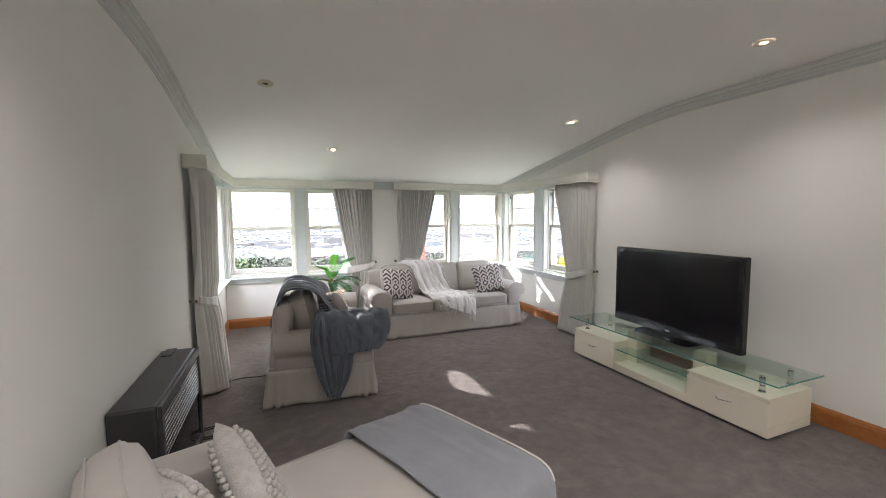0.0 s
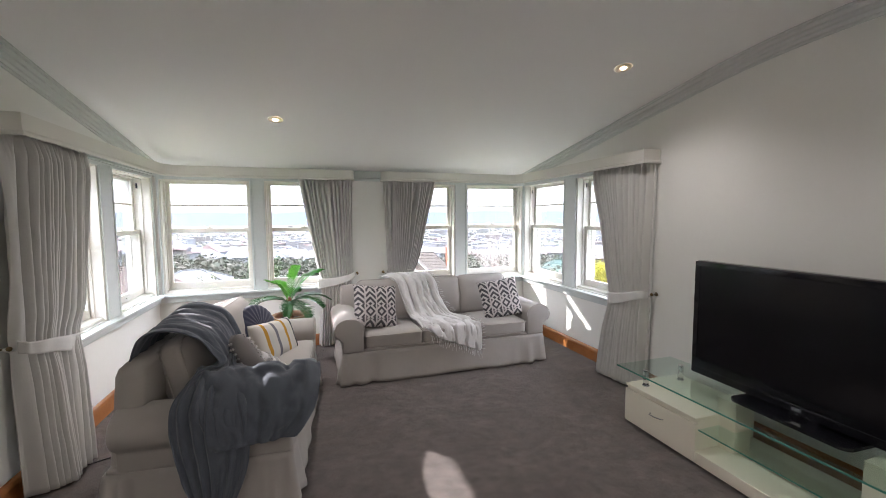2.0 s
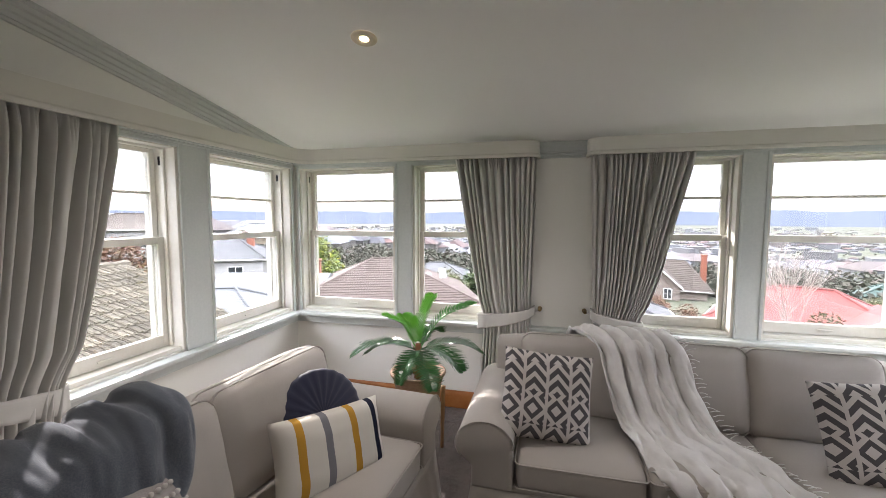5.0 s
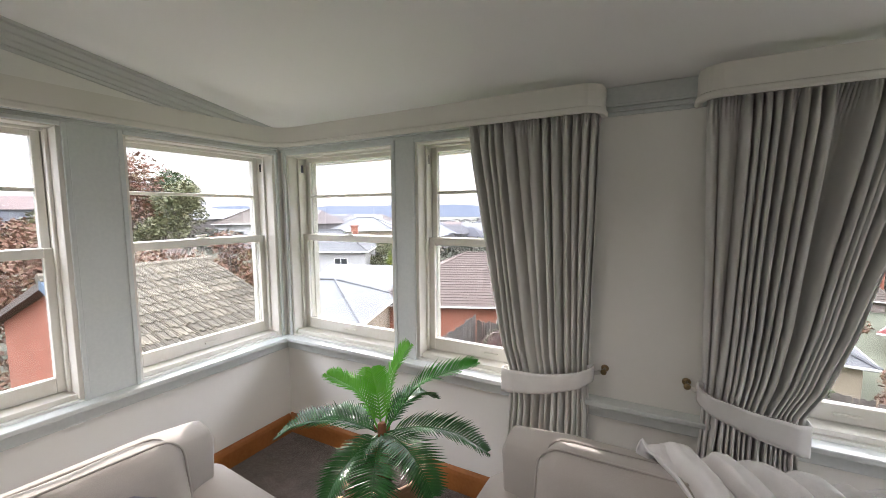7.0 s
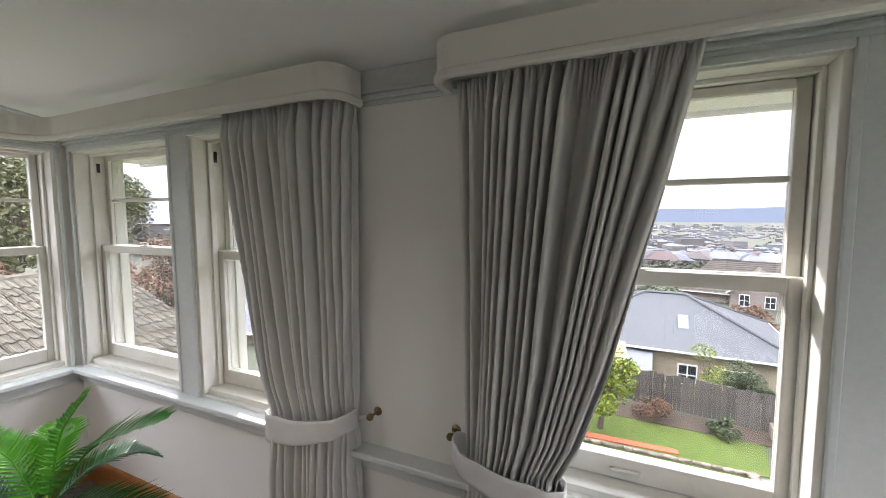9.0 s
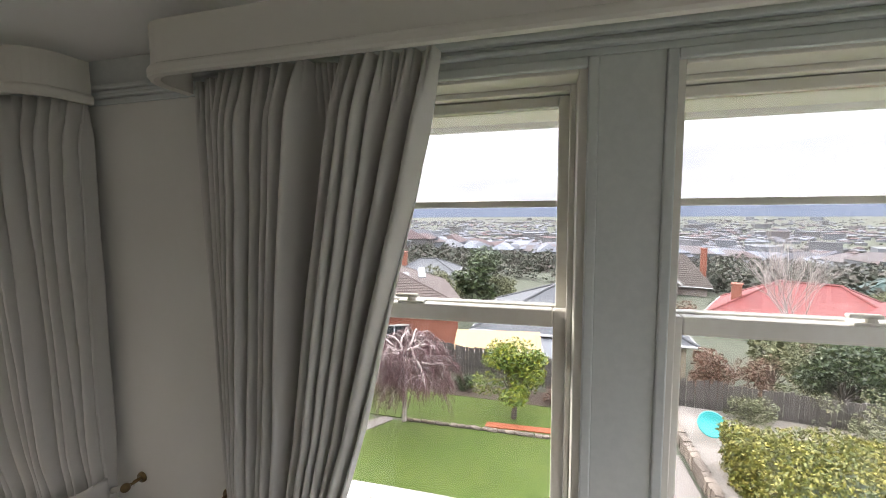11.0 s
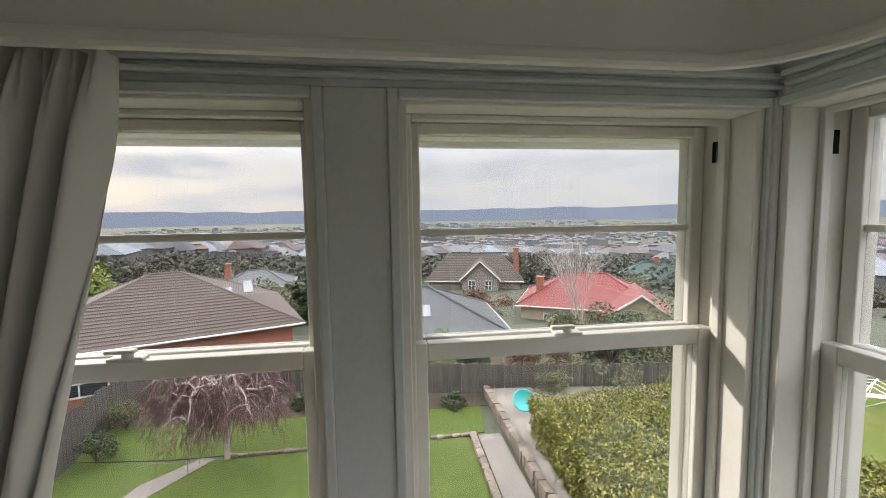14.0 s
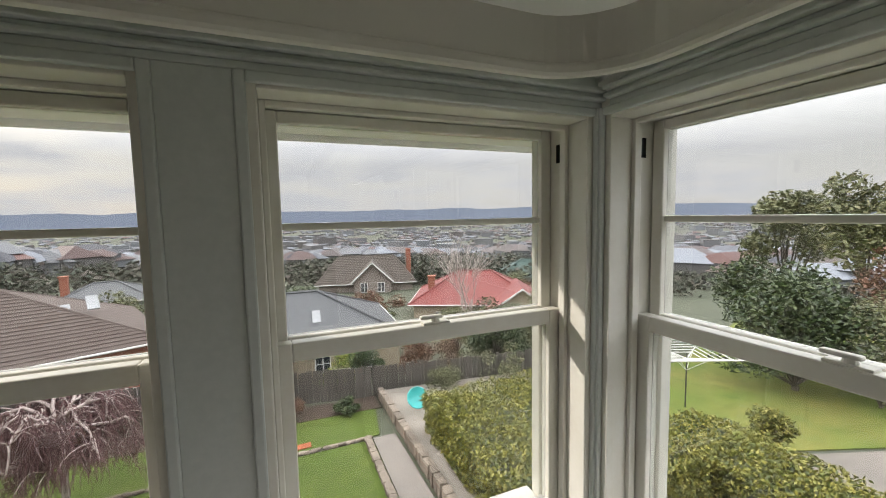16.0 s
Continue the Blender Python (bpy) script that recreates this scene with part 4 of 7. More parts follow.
def place_right(s, d, z):
    return Vector((XR - d, s, z))


def place_left(s, d, z):
    return Vector((XL + d, s, z))


CL = "grey pleated curtain tied back beside the bay windows"
curtain(place_front, [(2.08, 1.09), (1.62, 1.17), (1.26, 1.23), (0.96, 1.28), (0.86, 1.31), (0.70, 1.32), (0.02, 1.27)], [(2.08, 1.725), (0.86, 1.70), (0.02, 1.71)], (0.10, 0.10), 11, 1.765, 1.3, CL)
curtain(place_front, [(2.08, 2.12), (0.86, 2.16), (0.02, 2.12)], [(2.08, 2.80), (1.75, 2.73), (1.50, 2.67), (1.20, 2.60), (0.98, 2.53), (0.86, 2.47), (0.70, 2.46), (0.02, 2.54)], (0.10, 0.10), 13, 2.10, 4.1, CL)
curtain(place_right, [(2.08, 3.82), (0.86, 3.84), (0.02, 3.83)], [(2.08, 4.53), (1.56, 4.39), (1.20, 4.32), (0.86, 4.25), (0.70, 4.24), (0.50, 4.28), (0.02, 4.33)], (0.11, 0.18), 12, 3.80, 7.7, "grey pleated curtain tied back against the television wall")
curtain(place_left, [(2.08, 3.80), (0.86, 3.80), (0.02, 3.76)], [(2.08, 4.58), (1.48, 4.45), (1.01, 4.33), (0.86, 4.25), (0.70, 4.20), (0.02, 4.13)], (0.11, 0.19), 12, 3.765, 9.2, "grey pleated curtain tied back beside the gas heater wall")


# ---- television and console ----
M_CLEAR = glass_material("clear_glass", (0.90, 0.97, 0.94))
M_GEDGE = material("glass_edge", (0.10, 0.30, 0.24), 0.15)


def console():
    c = thing("media_console", (3.50, 1.38, 0), "long cream laminate media console with glass top", "media console")
    L, D = 2.03, 0.52
    soften(part("plinth", box(0.0, D, 0.0, L, 0.025, 0.10), M_CREAM, c), 0.003)
    for y0, y1 in ((0.0, 0.62), (1.43, L)):
        body = part("drawer_box", box(0.012, D, y0 + 0.002, y1 - 0.002, 0.102, 0.30), M_CREAM, c)
        soften(body, 0.003)
        soften(part("drawer_front", box(-0.006, 0.012, y0, y1, 0.035, 0.278), M_CREAM, body), 0.002)
        part("top_panel", box(-0.006, D, y0, y1, 0.302, 0.318, 0.003), M_CREAM, body)
        h = bmesh.new()
        ym = (y0 + y1) / 2
        bm_tube(h, [(-0.006, ym - 0.055, 0.19), (-0.026, ym - 0.045, 0.195), (-0.032, ym, 0.19), (-0.026, ym + 0.045, 0.185), (-0.006, ym + 0.055, 0.19)], 0.0045, 8)
        part("handle", h, M_CHROME, body, "slim curved chrome handle", True)
    for y0 in (0.60, 1.33):
        soften(part("upright", box(0.20, 0.34, y0, y0 + 0.12, 0.10, 0.425), M_CREAM, c), 0.003)
    shelf = part("glass_shelf", box(0.02, 0.40, 0.62, 1.43, 0.235, 0.243, 0.001), M_CLEAR, c, "clear glass shelf")
    part("glass_edge", box(0.017, 0.0198, 0.62, 1.43, 0.235, 0.243), M_GEDGE, shelf)
    top = part("glass_top", box(-0.02, D, -0.06, L + 0.08, 0.426, 0.436, 0.001), M_CLEAR, c, "clear glass top with green edge")
    part("glass_edge", box(-0.0235, -0.0205, -0.06, L + 0.08, 0.426, 0.436), M_GEDGE, top)
    part("glass_edge", box(-0.02, D, -0.0635, -0.0605, 0.426, 0.436), M_GEDGE, top)
    for y in (0.10, L - 0.10):
        for x in (0.09, D - 0.09):
            b = bmesh.new()
            bm_cyl(b, (x, y, 0.318), (x, y, 0.426), 0.02, 0.02, 16)
            bm_cyl(b, (x, y, 0.436), (x, y, 0.441), 0.021, 0.018, 16)
            bm_cyl(b, (x, y, 0.318), (x, y, 0.324), 0.026, 0.026, 16)
            part("post", b, M_CHROME, c, "short chrome post", True)


console()


def television():
    t = thing("television", (3.838, 2.446, 0.437), "large black flat television on the glass console top", "television", -2.2)
    W, H = 1.385, 0.81
    bz = bmesh.new()
    bm_box(bz, -0.03, 0.045, -W / 2, W / 2, 0.03, 0.03 + H, 0.012)
    part("casing", bz, M_BLACK, t, "glossy black casing", True).data.shade_flat()
    fr = bmesh.new()
    x0, x1 = -0.038, -0.0305
    for y0, y1, z0, z1 in ((-W / 2 + 0.004, W / 2 - 0.004, 0.034, 0.085), (-W / 2 + 0.004, W / 2 - 0.004, H - 0.008, H + 0.026), (-W / 2 + 0.004, -W / 2 + 0.042, 0.085, H - 0.008), (W / 2 - 0.042, W / 2 - 0.004, 0.085, H - 0.008)):
        bm_box(fr, x0, x1, y0, y1, z0, z1, 0.003)
    part("bezel", fr, M_BLACK, t)
    part("screen", box(-0.034, -0.0302, -W / 2 + 0.0425, W / 2 - 0.0425, 0.0855, H - 0.0085), M_SCREEN, t, "dark switched-off screen")
    bk = bmesh.new()
    bm_box(bk, 0.046, 0.085, -W / 2 + 0.14, W / 2 - 0.14, 0.16, H - 0.12, 0.015)
    part("back_cover", bk, M_BLACK, t)
    n = bmesh.new()
    bm_box(n, 0.0, 0.05, -0.09, 0.09, 0.012, 0.12, 0.01)
    part("neck", n, M_CHROME, t, "chrome neck")
    b = bmesh.new()
    bm_extrude(b, [(x, y) for x, y in rounded_loop(0.16, 0.31, 0.05)], 0.001, 0.018, "z")
    part("base", b, M_BLACK, t, "glossy black base plate")
    part("badge", box(-0.0395, -0.0382, -0.025, 0.025, 0.05, 0.068), M_CHROME, t, "small silver badge")


television()

# ---- heater ----
M_DARKMETAL = material("dark_enamel", (0.035, 0.034, 0.036), 0.35, spots=[(8, (0.05, 0.048, 0.048), 0.5)], bump=[(300, 0.1, 0.001)])


def heater():
    h = thing("gas_heater", (XL + 0.004, 2.34, 0.0), "dark grey enamel gas heater fixed to the wall", "heater")
    L, D, z0, z1 = 0.95, 0.22, 0.10, 0.745
    c = bmesh.new()
    bm_box(c, 0, D - 0.02, -L / 2, L / 2, z0, z1, 0.012)
    part("casing", c, M_DARKMETAL, h)
    fr = bmesh.new()
    for y0, y1, a, b in ((-L / 2, L / 2, z1 - 0.05, z1 - 0.002), (-L / 2, L / 2, z0 + 0.002, z0 + 0.05), (-L / 2, -L / 2 + 0.04, z0 + 0.05, z1 - 0.05), (L / 2 - 0.04, L / 2, z0 + 0.05, z1 - 0.05)):
        bm_box(fr, D - 0.02, D, y0, y1, a, b, 0.004)
    part("front_frame", fr, M_DARKMETAL, h)
    me = None
    for i in range(9):
        s = bmesh.new()
        bm_box(s, D - 0.024, D - 0.006, -L / 2 + 0.042, L / 2 - 0.042, -0.006, 0.006, 0.002)
        if me is None:
            me = mesh_of("slat", s, M_CHROME)
        else:
            s.free()
        o = new("slat", me)
        o.parent = h
        o.matrix_basis = pose(0, 0, z1 - 0.075 - i * 0.026, 0, 0, 0)
    part("glass_front", box(D - 0.018, D - 0.012, -L / 2 + 0.042, L / 2 - 0.042, z0 + 0.06, z1 - 0.31), M_BLACK, h, "black glass fire front")
    part("control_panel", box(0.03, 0.09, 0.32, 0.48, z1 + 0.0005, z1 + 0.006, 0.002), M_BLACK, h)
    for y in (-0.4, 0.4):
        part("foot", box(0.02, 0.16, y - 0.03, y + 0.03, 0.0, z0 - 0.0005), M_DARKMETAL, h)


heater()

# heater lead and aerial lead on the carpet
M_CABLE = material("black_cable", (0.012, 0.012, 0.012), 0.5)
bm = bmesh.new()
pts = [(XL + 0.03, 2.86, 0.10), (XL + 0.10, 2.90, 0.012)]
for i in range(40):
    a = i * 0.34
    pts.append((XL + 0.24 + 0.085 * math.cos(a + 2.6), 3.02 + 0.07 * math.sin(a + 2.6), 0.008 + 0.0008 * i))
pts.append((XL + 0.04, 3.12, 0.01))
bm_tube(bm, pts, 0.005, 6)
obj("power_cable", bm, M_CABLE, "coiled black power cable lying on the carpet", "cable", smooth=True)
bm = bmesh.new()
bm_tube(bm, [spline([(XL + 0.03, 3.95, 0.006), (-0.1, 4.12, 0.006), (0.1, 4.10, 0.006), (0.3, 4.16, 0.006)], i / 24) for i in range(25)], 0.004, 6)
obj("extension_cable", bm, M_CABLE, "thin black cable running under the two-seat sofa", "cable", smooth=True)

# ---- downlights and added fill lamps ----
M_LAMP = emitter("lamp_glow", (1.0, 0.80, 0.52), 14.0)
M_FITTING = material("cream_fitting", (0.62, 0.55, 0.42), 0.35, spots=[(40, (0.5, 0.42, 0.3), 0.4)])
M_OFF = material("dark_lens", (0.02, 0.02, 0.02), 0.2)


def downlight(x, y, lit=True, watts=7.0):
    tilt = math.degrees(math.atan(slope)) if y > Y_KINK + 0.3 else 0.0
    d = thing("downlight", (x, y, 0), "recessed ceiling downlight, switched on; the rear four are unseen added fill" if lit else "recessed eyeball downlight, switched off", "downlight", group="ceiling downlights")
    d.matrix_basis = pose(x, y, ceiling_z(y), tilt)
    b = bmesh.new()
    def ring(u, v):
        a = u * 2 * math.pi
        r = 0.038 + 0.022 * math.cos(v * math.pi)
        return Vector(((r + 0.002) * math.cos(a), (r + 0.002) * math.sin(a), -0.010 * math.sin(v * math.pi) - 0.001))
    bm_grid(b, ring, 36, 8, close_u=True)
    part("rim", b, M_FITTING, d, "", True)
    b = bmesh.new()
    bmesh.ops.create_uvsphere(b, u_segments=24, v_segments=10, radius=0.026, matrix=Matrix.Translation((0, 0, 0.0)) @ Matrix.Diagonal((1, 1, 0.25, 1)))
    part("lamp", b, M_LAMP if lit else M_OFF, d, "", True)
    if lit:
        l = new("downlight_and_fill_beam", bpy.data.lights.new("downlight_and_fill_beam", "SPOT"))
        l.data.energy = watts
        l.data.color = (1.0, 0.93, 0.85)
        l.data.spot_size, l.data.spot_blend = radians(140), 1.0
        l.data.shadow_soft_size = 0.03
        l.matrix_world = pose(x, y, ceiling_z(y) - 0.03, 0)
    return d


downlight(0.96, 4.76)
downlight(3.41, 3.43, True, 4.0)
downlight(0.27, 3.28, False)
downlight(3.36, 1.46, True, 3.5)
# four more out of view, added as fill to brighten the room
for x, y, w in ((0.30, 0.45, 6.0), (1.7, -0.9, 22.0), (0.55, -1.9, 16.0), (3.0, -1.9, 7.0)):
    downlight(x, y, True, w)


# ---- plant ----
M_FROND_D = material("dark_frond", (0.014, 0.085, 0.018), 0.3, spots=[(20, (0.025, 0.14, 0.02), 0.6)])
M_FROND_L = material("bright_frond", (0.10, 0.42, 0.02), 0.4, spots=[(20, (0.15, 0.50, 0.03), 0.6)])
M_FROND_M = material("mid_frond", (0.03, 0.22, 0.02), 0.35, spots=[(20, (0.05, 0.29, 0.03), 0.6)])
M_BARK = material("plant_stem", (0.20, 0.075, 0.025), 0.8, spots=[(40, (0.09, 0.04, 0.02), 0.6)], bump=[(80, 0.6, 0.004)])
M_POT = material("wicker_pot", (0.36, 0.22, 0.13), 0.75, spots=[(40, (0.25, 0.14, 0.08), 0.6)], bump=[(90, 0.5, 0.004)])
M_STAND = material("light_timber", (0.42, 0.23, 0.09), 0.45, spots=[(12, (0.34, 0.17, 0.06), 0.6)])
M_SOIL = material("soil", (0.03, 0.02, 0.014), 0.95, bump=[(60, 0.8, 0.01)])


def palm():
    p = thing("potted_palm", (0.98, 5.50, 0), "artificial potted palm on a timber stand", "plant")
    z0 = 0.30
    b = bmesh.new()
    def pot(u, v):
        a = u * 2 * math.pi
        t = v
        r = 0.125 + 0.05 * t + 0.004 * math.sin(a * 40) * (1 - abs(2 * t - 1))
        return Vector((r * math.cos(a), r * math.sin(a), z0 + 0.27 * t))
    bm_grid(b, pot, 80, 10, close_u=True)
    pt = part("pot", b, M_POT, p, "brown woven planter", True)
    thicken(pt, 0.012, -1)
    b = bmesh.new()
    bm_cyl(b, (0, 0, z0), (0, 0, z0 + 0.012), 0.118, 0.12, 40)
    part("pot_base", b, M_POT, pt)
    b = bmesh.new()
    bm_tube(b, [(0.178 * math.cos(a * math.pi / 20), 0.178 * math.sin(a * math.pi / 20), z0 + 0.268) for a in range(40)], 0.012, 8, True)
    part("rim", b, M_POT, pt, "", True)
    b = bmesh.new()
    bm_cyl(b, (0, 0, z0 + 0.20), (0, 0, z0 + 0.225), 0.155, 0.155, 32)
    part("soil", b, M_SOIL, p)
    for i in range(4):
        a = radians(35 + 90 * i)
        b = bmesh.new()
        bm_cyl(b, (0.155 * math.cos(a) * 1.12, 0.155 * math.sin(a) * 1.12, 0), (0.182 * math.cos(a), 0.182 * math.sin(a), z0 + 0.14), 0.012, 0.017, 10)
        part("stand_leg", b, M_STAND, p, "", True)
    for i in range(2):
        a = radians(35 + 90 * i)
        b = bmesh.new()
        bm_cyl(b, (-0.165 * math.cos(a), -0.165 * math.sin(a), z0 - 0.012 - 0.02 * i), (0.165 * math.cos(a), 0.165 * math.sin(a), z0 - 0.012 - 0.02 * i), 0.010, 0.010, 8)
        part("stand_rail", b, M_STAND, p)
    b = bmesh.new()
    zt = z0 + 0.22
    bm_tube(b, [(0, 0, zt - 0.02), (0.006, 0.004, zt + 0.06), (0.002, 0.0, zt + 0.16), (0, 0, zt + 0.24)], lambda t: 0.032 - 0.014 * t, 12)
    for i in range(26):
        a, zz = i * 2.4, zt + 0.008 * i
        bm_cyl(b, (0.024 * math.cos(a), 0.024 * math.sin(a), zz), (0.036 * math.cos(a), 0.036 * math.sin(a), zz + 0.03), 0.009, 0.002, 5)
    part("stem", b, M_BARK, p, "reddish fibrous stem", True)
    rnd = random.Random(11)
    # angle, reach, rise, kind (0 dark, 1 bright young, 2 mid green)
    fr = [(28, 0.36, 0.30, 2), (50, 0.11, 0.36, 1), (200, 0.21, 0.24, 1), (140, 0.18, 0.20, 1), (207, 0.40, 0.04, 0), (182, 0.34, 0.00, 0), (18, 0.40, 0.02, 0), (300, 0.36, -0.06, 0), (335, 0.34, 0.00, 0), (268, 0.30, -0.05, 0), (75, 0.28, 0.10, 0)]
    for ang, ln, rise, light in fr:
        ln *= 1.08
        a = radians(ang)
        top = Vector((0.01 * math.cos(a), 0.01 * math.sin(a), zt + 0.20))
        dirv = Vector((math.cos(a), math.sin(a), 0))
        keys = [top, top + dirv * ln * 0.35 + Vector((0, 0, rise * 0.55 + 0.03)), top + dirv * ln * 0.72 + Vector((0, 0, rise * 0.85 + 0.01)), top + dirv * ln + Vector((0, 0, rise - (0.06 if light == 0 else 0.0)))]
        b = bmesh.new()
        bm_tube(b, [spline(keys, i / 16) for i in range(17)], lambda t: 0.0045 - 0.003 * t, 6)
        n = 40
        for i in range(5, n):
            t = i / n
            q = spline(keys, t)
            d = (spline(keys, min(1, t + 0.02)) - spline(keys, t - 0.02)).normalized()
            side = d.cross(Vector((0, 0, 1))).normalized()
            upv = side.cross(d)
            ll = (0.125 if ln > 0.34 else 0.095) * math.sin(math.pi * (0.12 + 0.86 * t)) ** 0.7 * rnd.uniform(0.9, 1.1)
            for s in (1, -1):
                tip = q + (side * s * 0.86 + d * 0.55 + upv * rnd.uniform(0.10, 0.20)) * ll
                mid = q.lerp(tip, 0.5) + upv * 0.006
                wv = d * 0.0062
                vs = [b.verts.new(x) for x in (q - wv * 0.7, q + wv * 0.7, mid + wv, tip, mid - wv)]
                ridge = b.verts.new(mid - upv * 0.003)
                b.faces.new((vs[0], vs[1], ridge))
                b.faces.new((vs[1], vs[2], ridge))
                b.faces.new((vs[2], vs[3], ridge))
                b.faces.new((vs[3], vs[4], ridge))
                b.faces.new((vs[4], vs[0], ridge))
        part("frond", b, (M_FROND_D, M_FROND_L, M_FROND_M)[light], p, ("dark green frond", "bright green young frond", "mid-green arching frond")[light])


palm()


# ---- outdoors: materials ----
def island_material(name, colours, rough=0.6, bump=()):
    """Colour picked at random for each separate piece of the mesh."""
    m = material(name, colours[0], rough, bump=bump)
    t = m.node_tree
    g = t.nodes.new("ShaderNodeNewGeometry")
    r = t.nodes.new("ShaderNodeValToRGB")
    r.color_ramp.interpolation = "CONSTANT" if len(colours) > 4 else "LINEAR"
    while len(r.color_ramp.elements) < len(colours):
        r.color_ramp.elements.new(0.5)
    for i, c in enumerate(colours):
        r.color_ramp.elements[i].position = i / (len(colours) - (0 if len(colours) > 4 else 1))
        r.color_ramp.elements[i].color = (*c, 1)
    t.links.new(g.outputs["Random Per Island"], r.inputs["Fac"])
    t.links.new(r.outputs["Color"], t.nodes["Principled BSDF"].inputs["Base Color"])
    return m


def course_material(name, colour, other, step, rough=0.8, axis="Z"):
    """Roof covering laid in courses: each course a little darker at its foot, lichen spots over it."""
    m = material(name, colour, rough, spots=[(1.3, other, 0.7), (9, tuple(c * 0.6 for c in colour), 0.5), (30, tuple(min(1, c * 1.5 + 0.04) for c in colour), 0.35)])
    t = m.node_tree
    b = t.nodes["Principled BSDF"]
    co = t.nodes.new("ShaderNodeTexCoord")
    sp = t.nodes.new("ShaderNodeSeparateXYZ")
    t.links.new(co.outputs["Object"], sp.inputs["Vector"])
    mu = t.nodes.new("ShaderNodeMath")
    mu.operation = "MULTIPLY"
    mu.inputs[1].default_value = 1 / step
    t.links.new(sp.outputs[axis], mu.inputs[0])
    fr = t.nodes.new("ShaderNodeMath")
    fr.operation = "FRACT"
    t.links.new(mu.outputs[0], fr.inputs[0])
    bp = t.nodes.new("ShaderNodeBump")
    bp.inputs["Strength"].default_value = 1.0
    bp.inputs["Distance"].default_value = step * 0.35
    bp.invert = True
    t.links.new(fr.outputs[0], bp.inputs["Height"])
    t.links.new(bp.outputs["Normal"], b.inputs["Normal"])
    return m


M_GRASS = material("lawn_grass", (0.078, 0.130, 0.020), 0.9, spots=[(0.6, (0.125, 0.150, 0.034), 0.9), (2.6, (0.050, 0.080, 0.014), 0.8), (9, (0.035, 0.062, 0.012), 0.55), (25, (0.12, 0.16, 0.035), 0.7)], bump=[(60, 0.8, 0.03)], spec=0.2)
M_DRYGRASS = material("dry_lawn", (0.15, 0.20, 0.04), 0.9, spots=[(0.45, (0.36, 0.29, 0.10), 0.95), (1.8, (0.070, 0.13, 0.022), 0.7), (25, (0.16, 0.20, 0.05), 0.5)], bump=[(60, 0.8, 0.03)], spec=0.2)
M_CONC = material("concrete_path", (0.22, 0.195, 0.17), 0.9, spots=[(1.2, (0.15, 0.135, 0.12), 0.7), (14, (0.28, 0.255, 0.225), 0.4)], bump=[(40, 0.4, 0.01)])
M_GRAVEL = material("pale_gravel", (0.25, 0.225, 0.19), 0.95, spots=[(18, (0.19, 0.165, 0.14), 0.8), (1, (0.36, 0.32, 0.275), 0.5)], bump=[(30, 1.0, 0.03)])
M_PALING = material("weathered_paling", (0.085, 0.075, 0.065), 0.9, spots=[(6, (0.045, 0.04, 0.035), 0.7), (30, (0.15, 0.135, 0.12), 0.5)], bump=[(40, 0.5, 0.004)], tint=0.28)
M_STONE = material("rubble_stone", (0.24, 0.20, 0.16), 0.9, spots=[(9, (0.14, 0.11, 0.085), 0.7)], bump=[(20, 0.7, 0.015)], tint=0.3)
M_BEDSOIL = material("garden_soil", (0.06, 0.042, 0.03), 0.95, spots=[(6, (0.10, 0.07, 0.05), 0.6)], bump=[(25, 1.0, 0.04)])
M_MULCH = material("red_mulch", (0.42, 0.12, 0.05), 0.9, spots=[(15, (0.28, 0.08, 0.035), 0.7)], bump=[(40, 0.8, 0.02)])
M_WOODBARK = material("tree_bark", (0.11, 0.09, 0.075), 0.9, spots=[(12, (0.06, 0.05, 0.04), 0.7)], bump=[(40, 0.6, 0.01)])
M_PALEBARK = material("pale_bark", (0.52, 0.46, 0.43), 0.8, spots=[(9, (0.24, 0.19, 0.17), 0.7)], bump=[(40, 0.5, 0.01)])
M_TWIG = material("purple_twig", (0.105, 0.052, 0.052), 0.85, spots=[(5, (0.15, 0.085, 0.08), 0.6)])
M_HEDGE = island_material("hedge_leaf", [(0.035, 0.060, 0.012), (0.11, 0.13, 0.022), (0.32, 0.285, 0.05), (0.19, 0.185, 0.035)], 0.5)
M_LEMON = island_material("lemon_leaf", [(0.045, 0.10, 0.012), (0.12, 0.18, 0.02), (0.34, 0.32, 0.02)], 0.45)
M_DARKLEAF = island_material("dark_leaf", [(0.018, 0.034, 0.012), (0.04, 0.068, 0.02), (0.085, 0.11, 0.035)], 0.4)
M_OLIVE = island_material("grey_green_leaf", [(0.07, 0.085, 0.035), (0.13, 0.14, 0.06), (0.18, 0.17, 0.085)], 0.6)
M_WATTLE = island_material("wattle_leaf", [(0.16, 0.19, 0.012), (0.36, 0.33, 0.015), (0.52, 0.42, 0.02)], 0.6)
M_REDLEAF = island_material("russet_leaf", [(0.10, 0.05, 0.03), (0.17, 0.08, 0.05), (0.13, 0.10, 0.05)], 0.7)
M_TILE_BROWN = course_material("brown_roof_tile", (0.075, 0.052, 0.043), (0.115, 0.092, 0.078), 0.16)
M_TILE_DARK = course_material("dark_roof_tile", (0.0665, 0.0525, 0.0420), (0.0840, 0.0700, 0.0532), 0.16)
M_TIN_RED = course_material("red_roof_sheet", (0.1944, 0.0360, 0.0302), (0.1584, 0.0396, 0.0331), 0.22, 0.6)
M_TIN_GREY = course_material("grey_corrugated_roof", (0.095, 0.10, 0.105), (0.08, 0.085, 0.09), 0.12, 0.6, "X")
M_TIN_GREEN = course_material("green_roof_sheet", (0.0263, 0.0638, 0.0525), (0.0375, 0.0788, 0.0675), 0.2, 0.6)
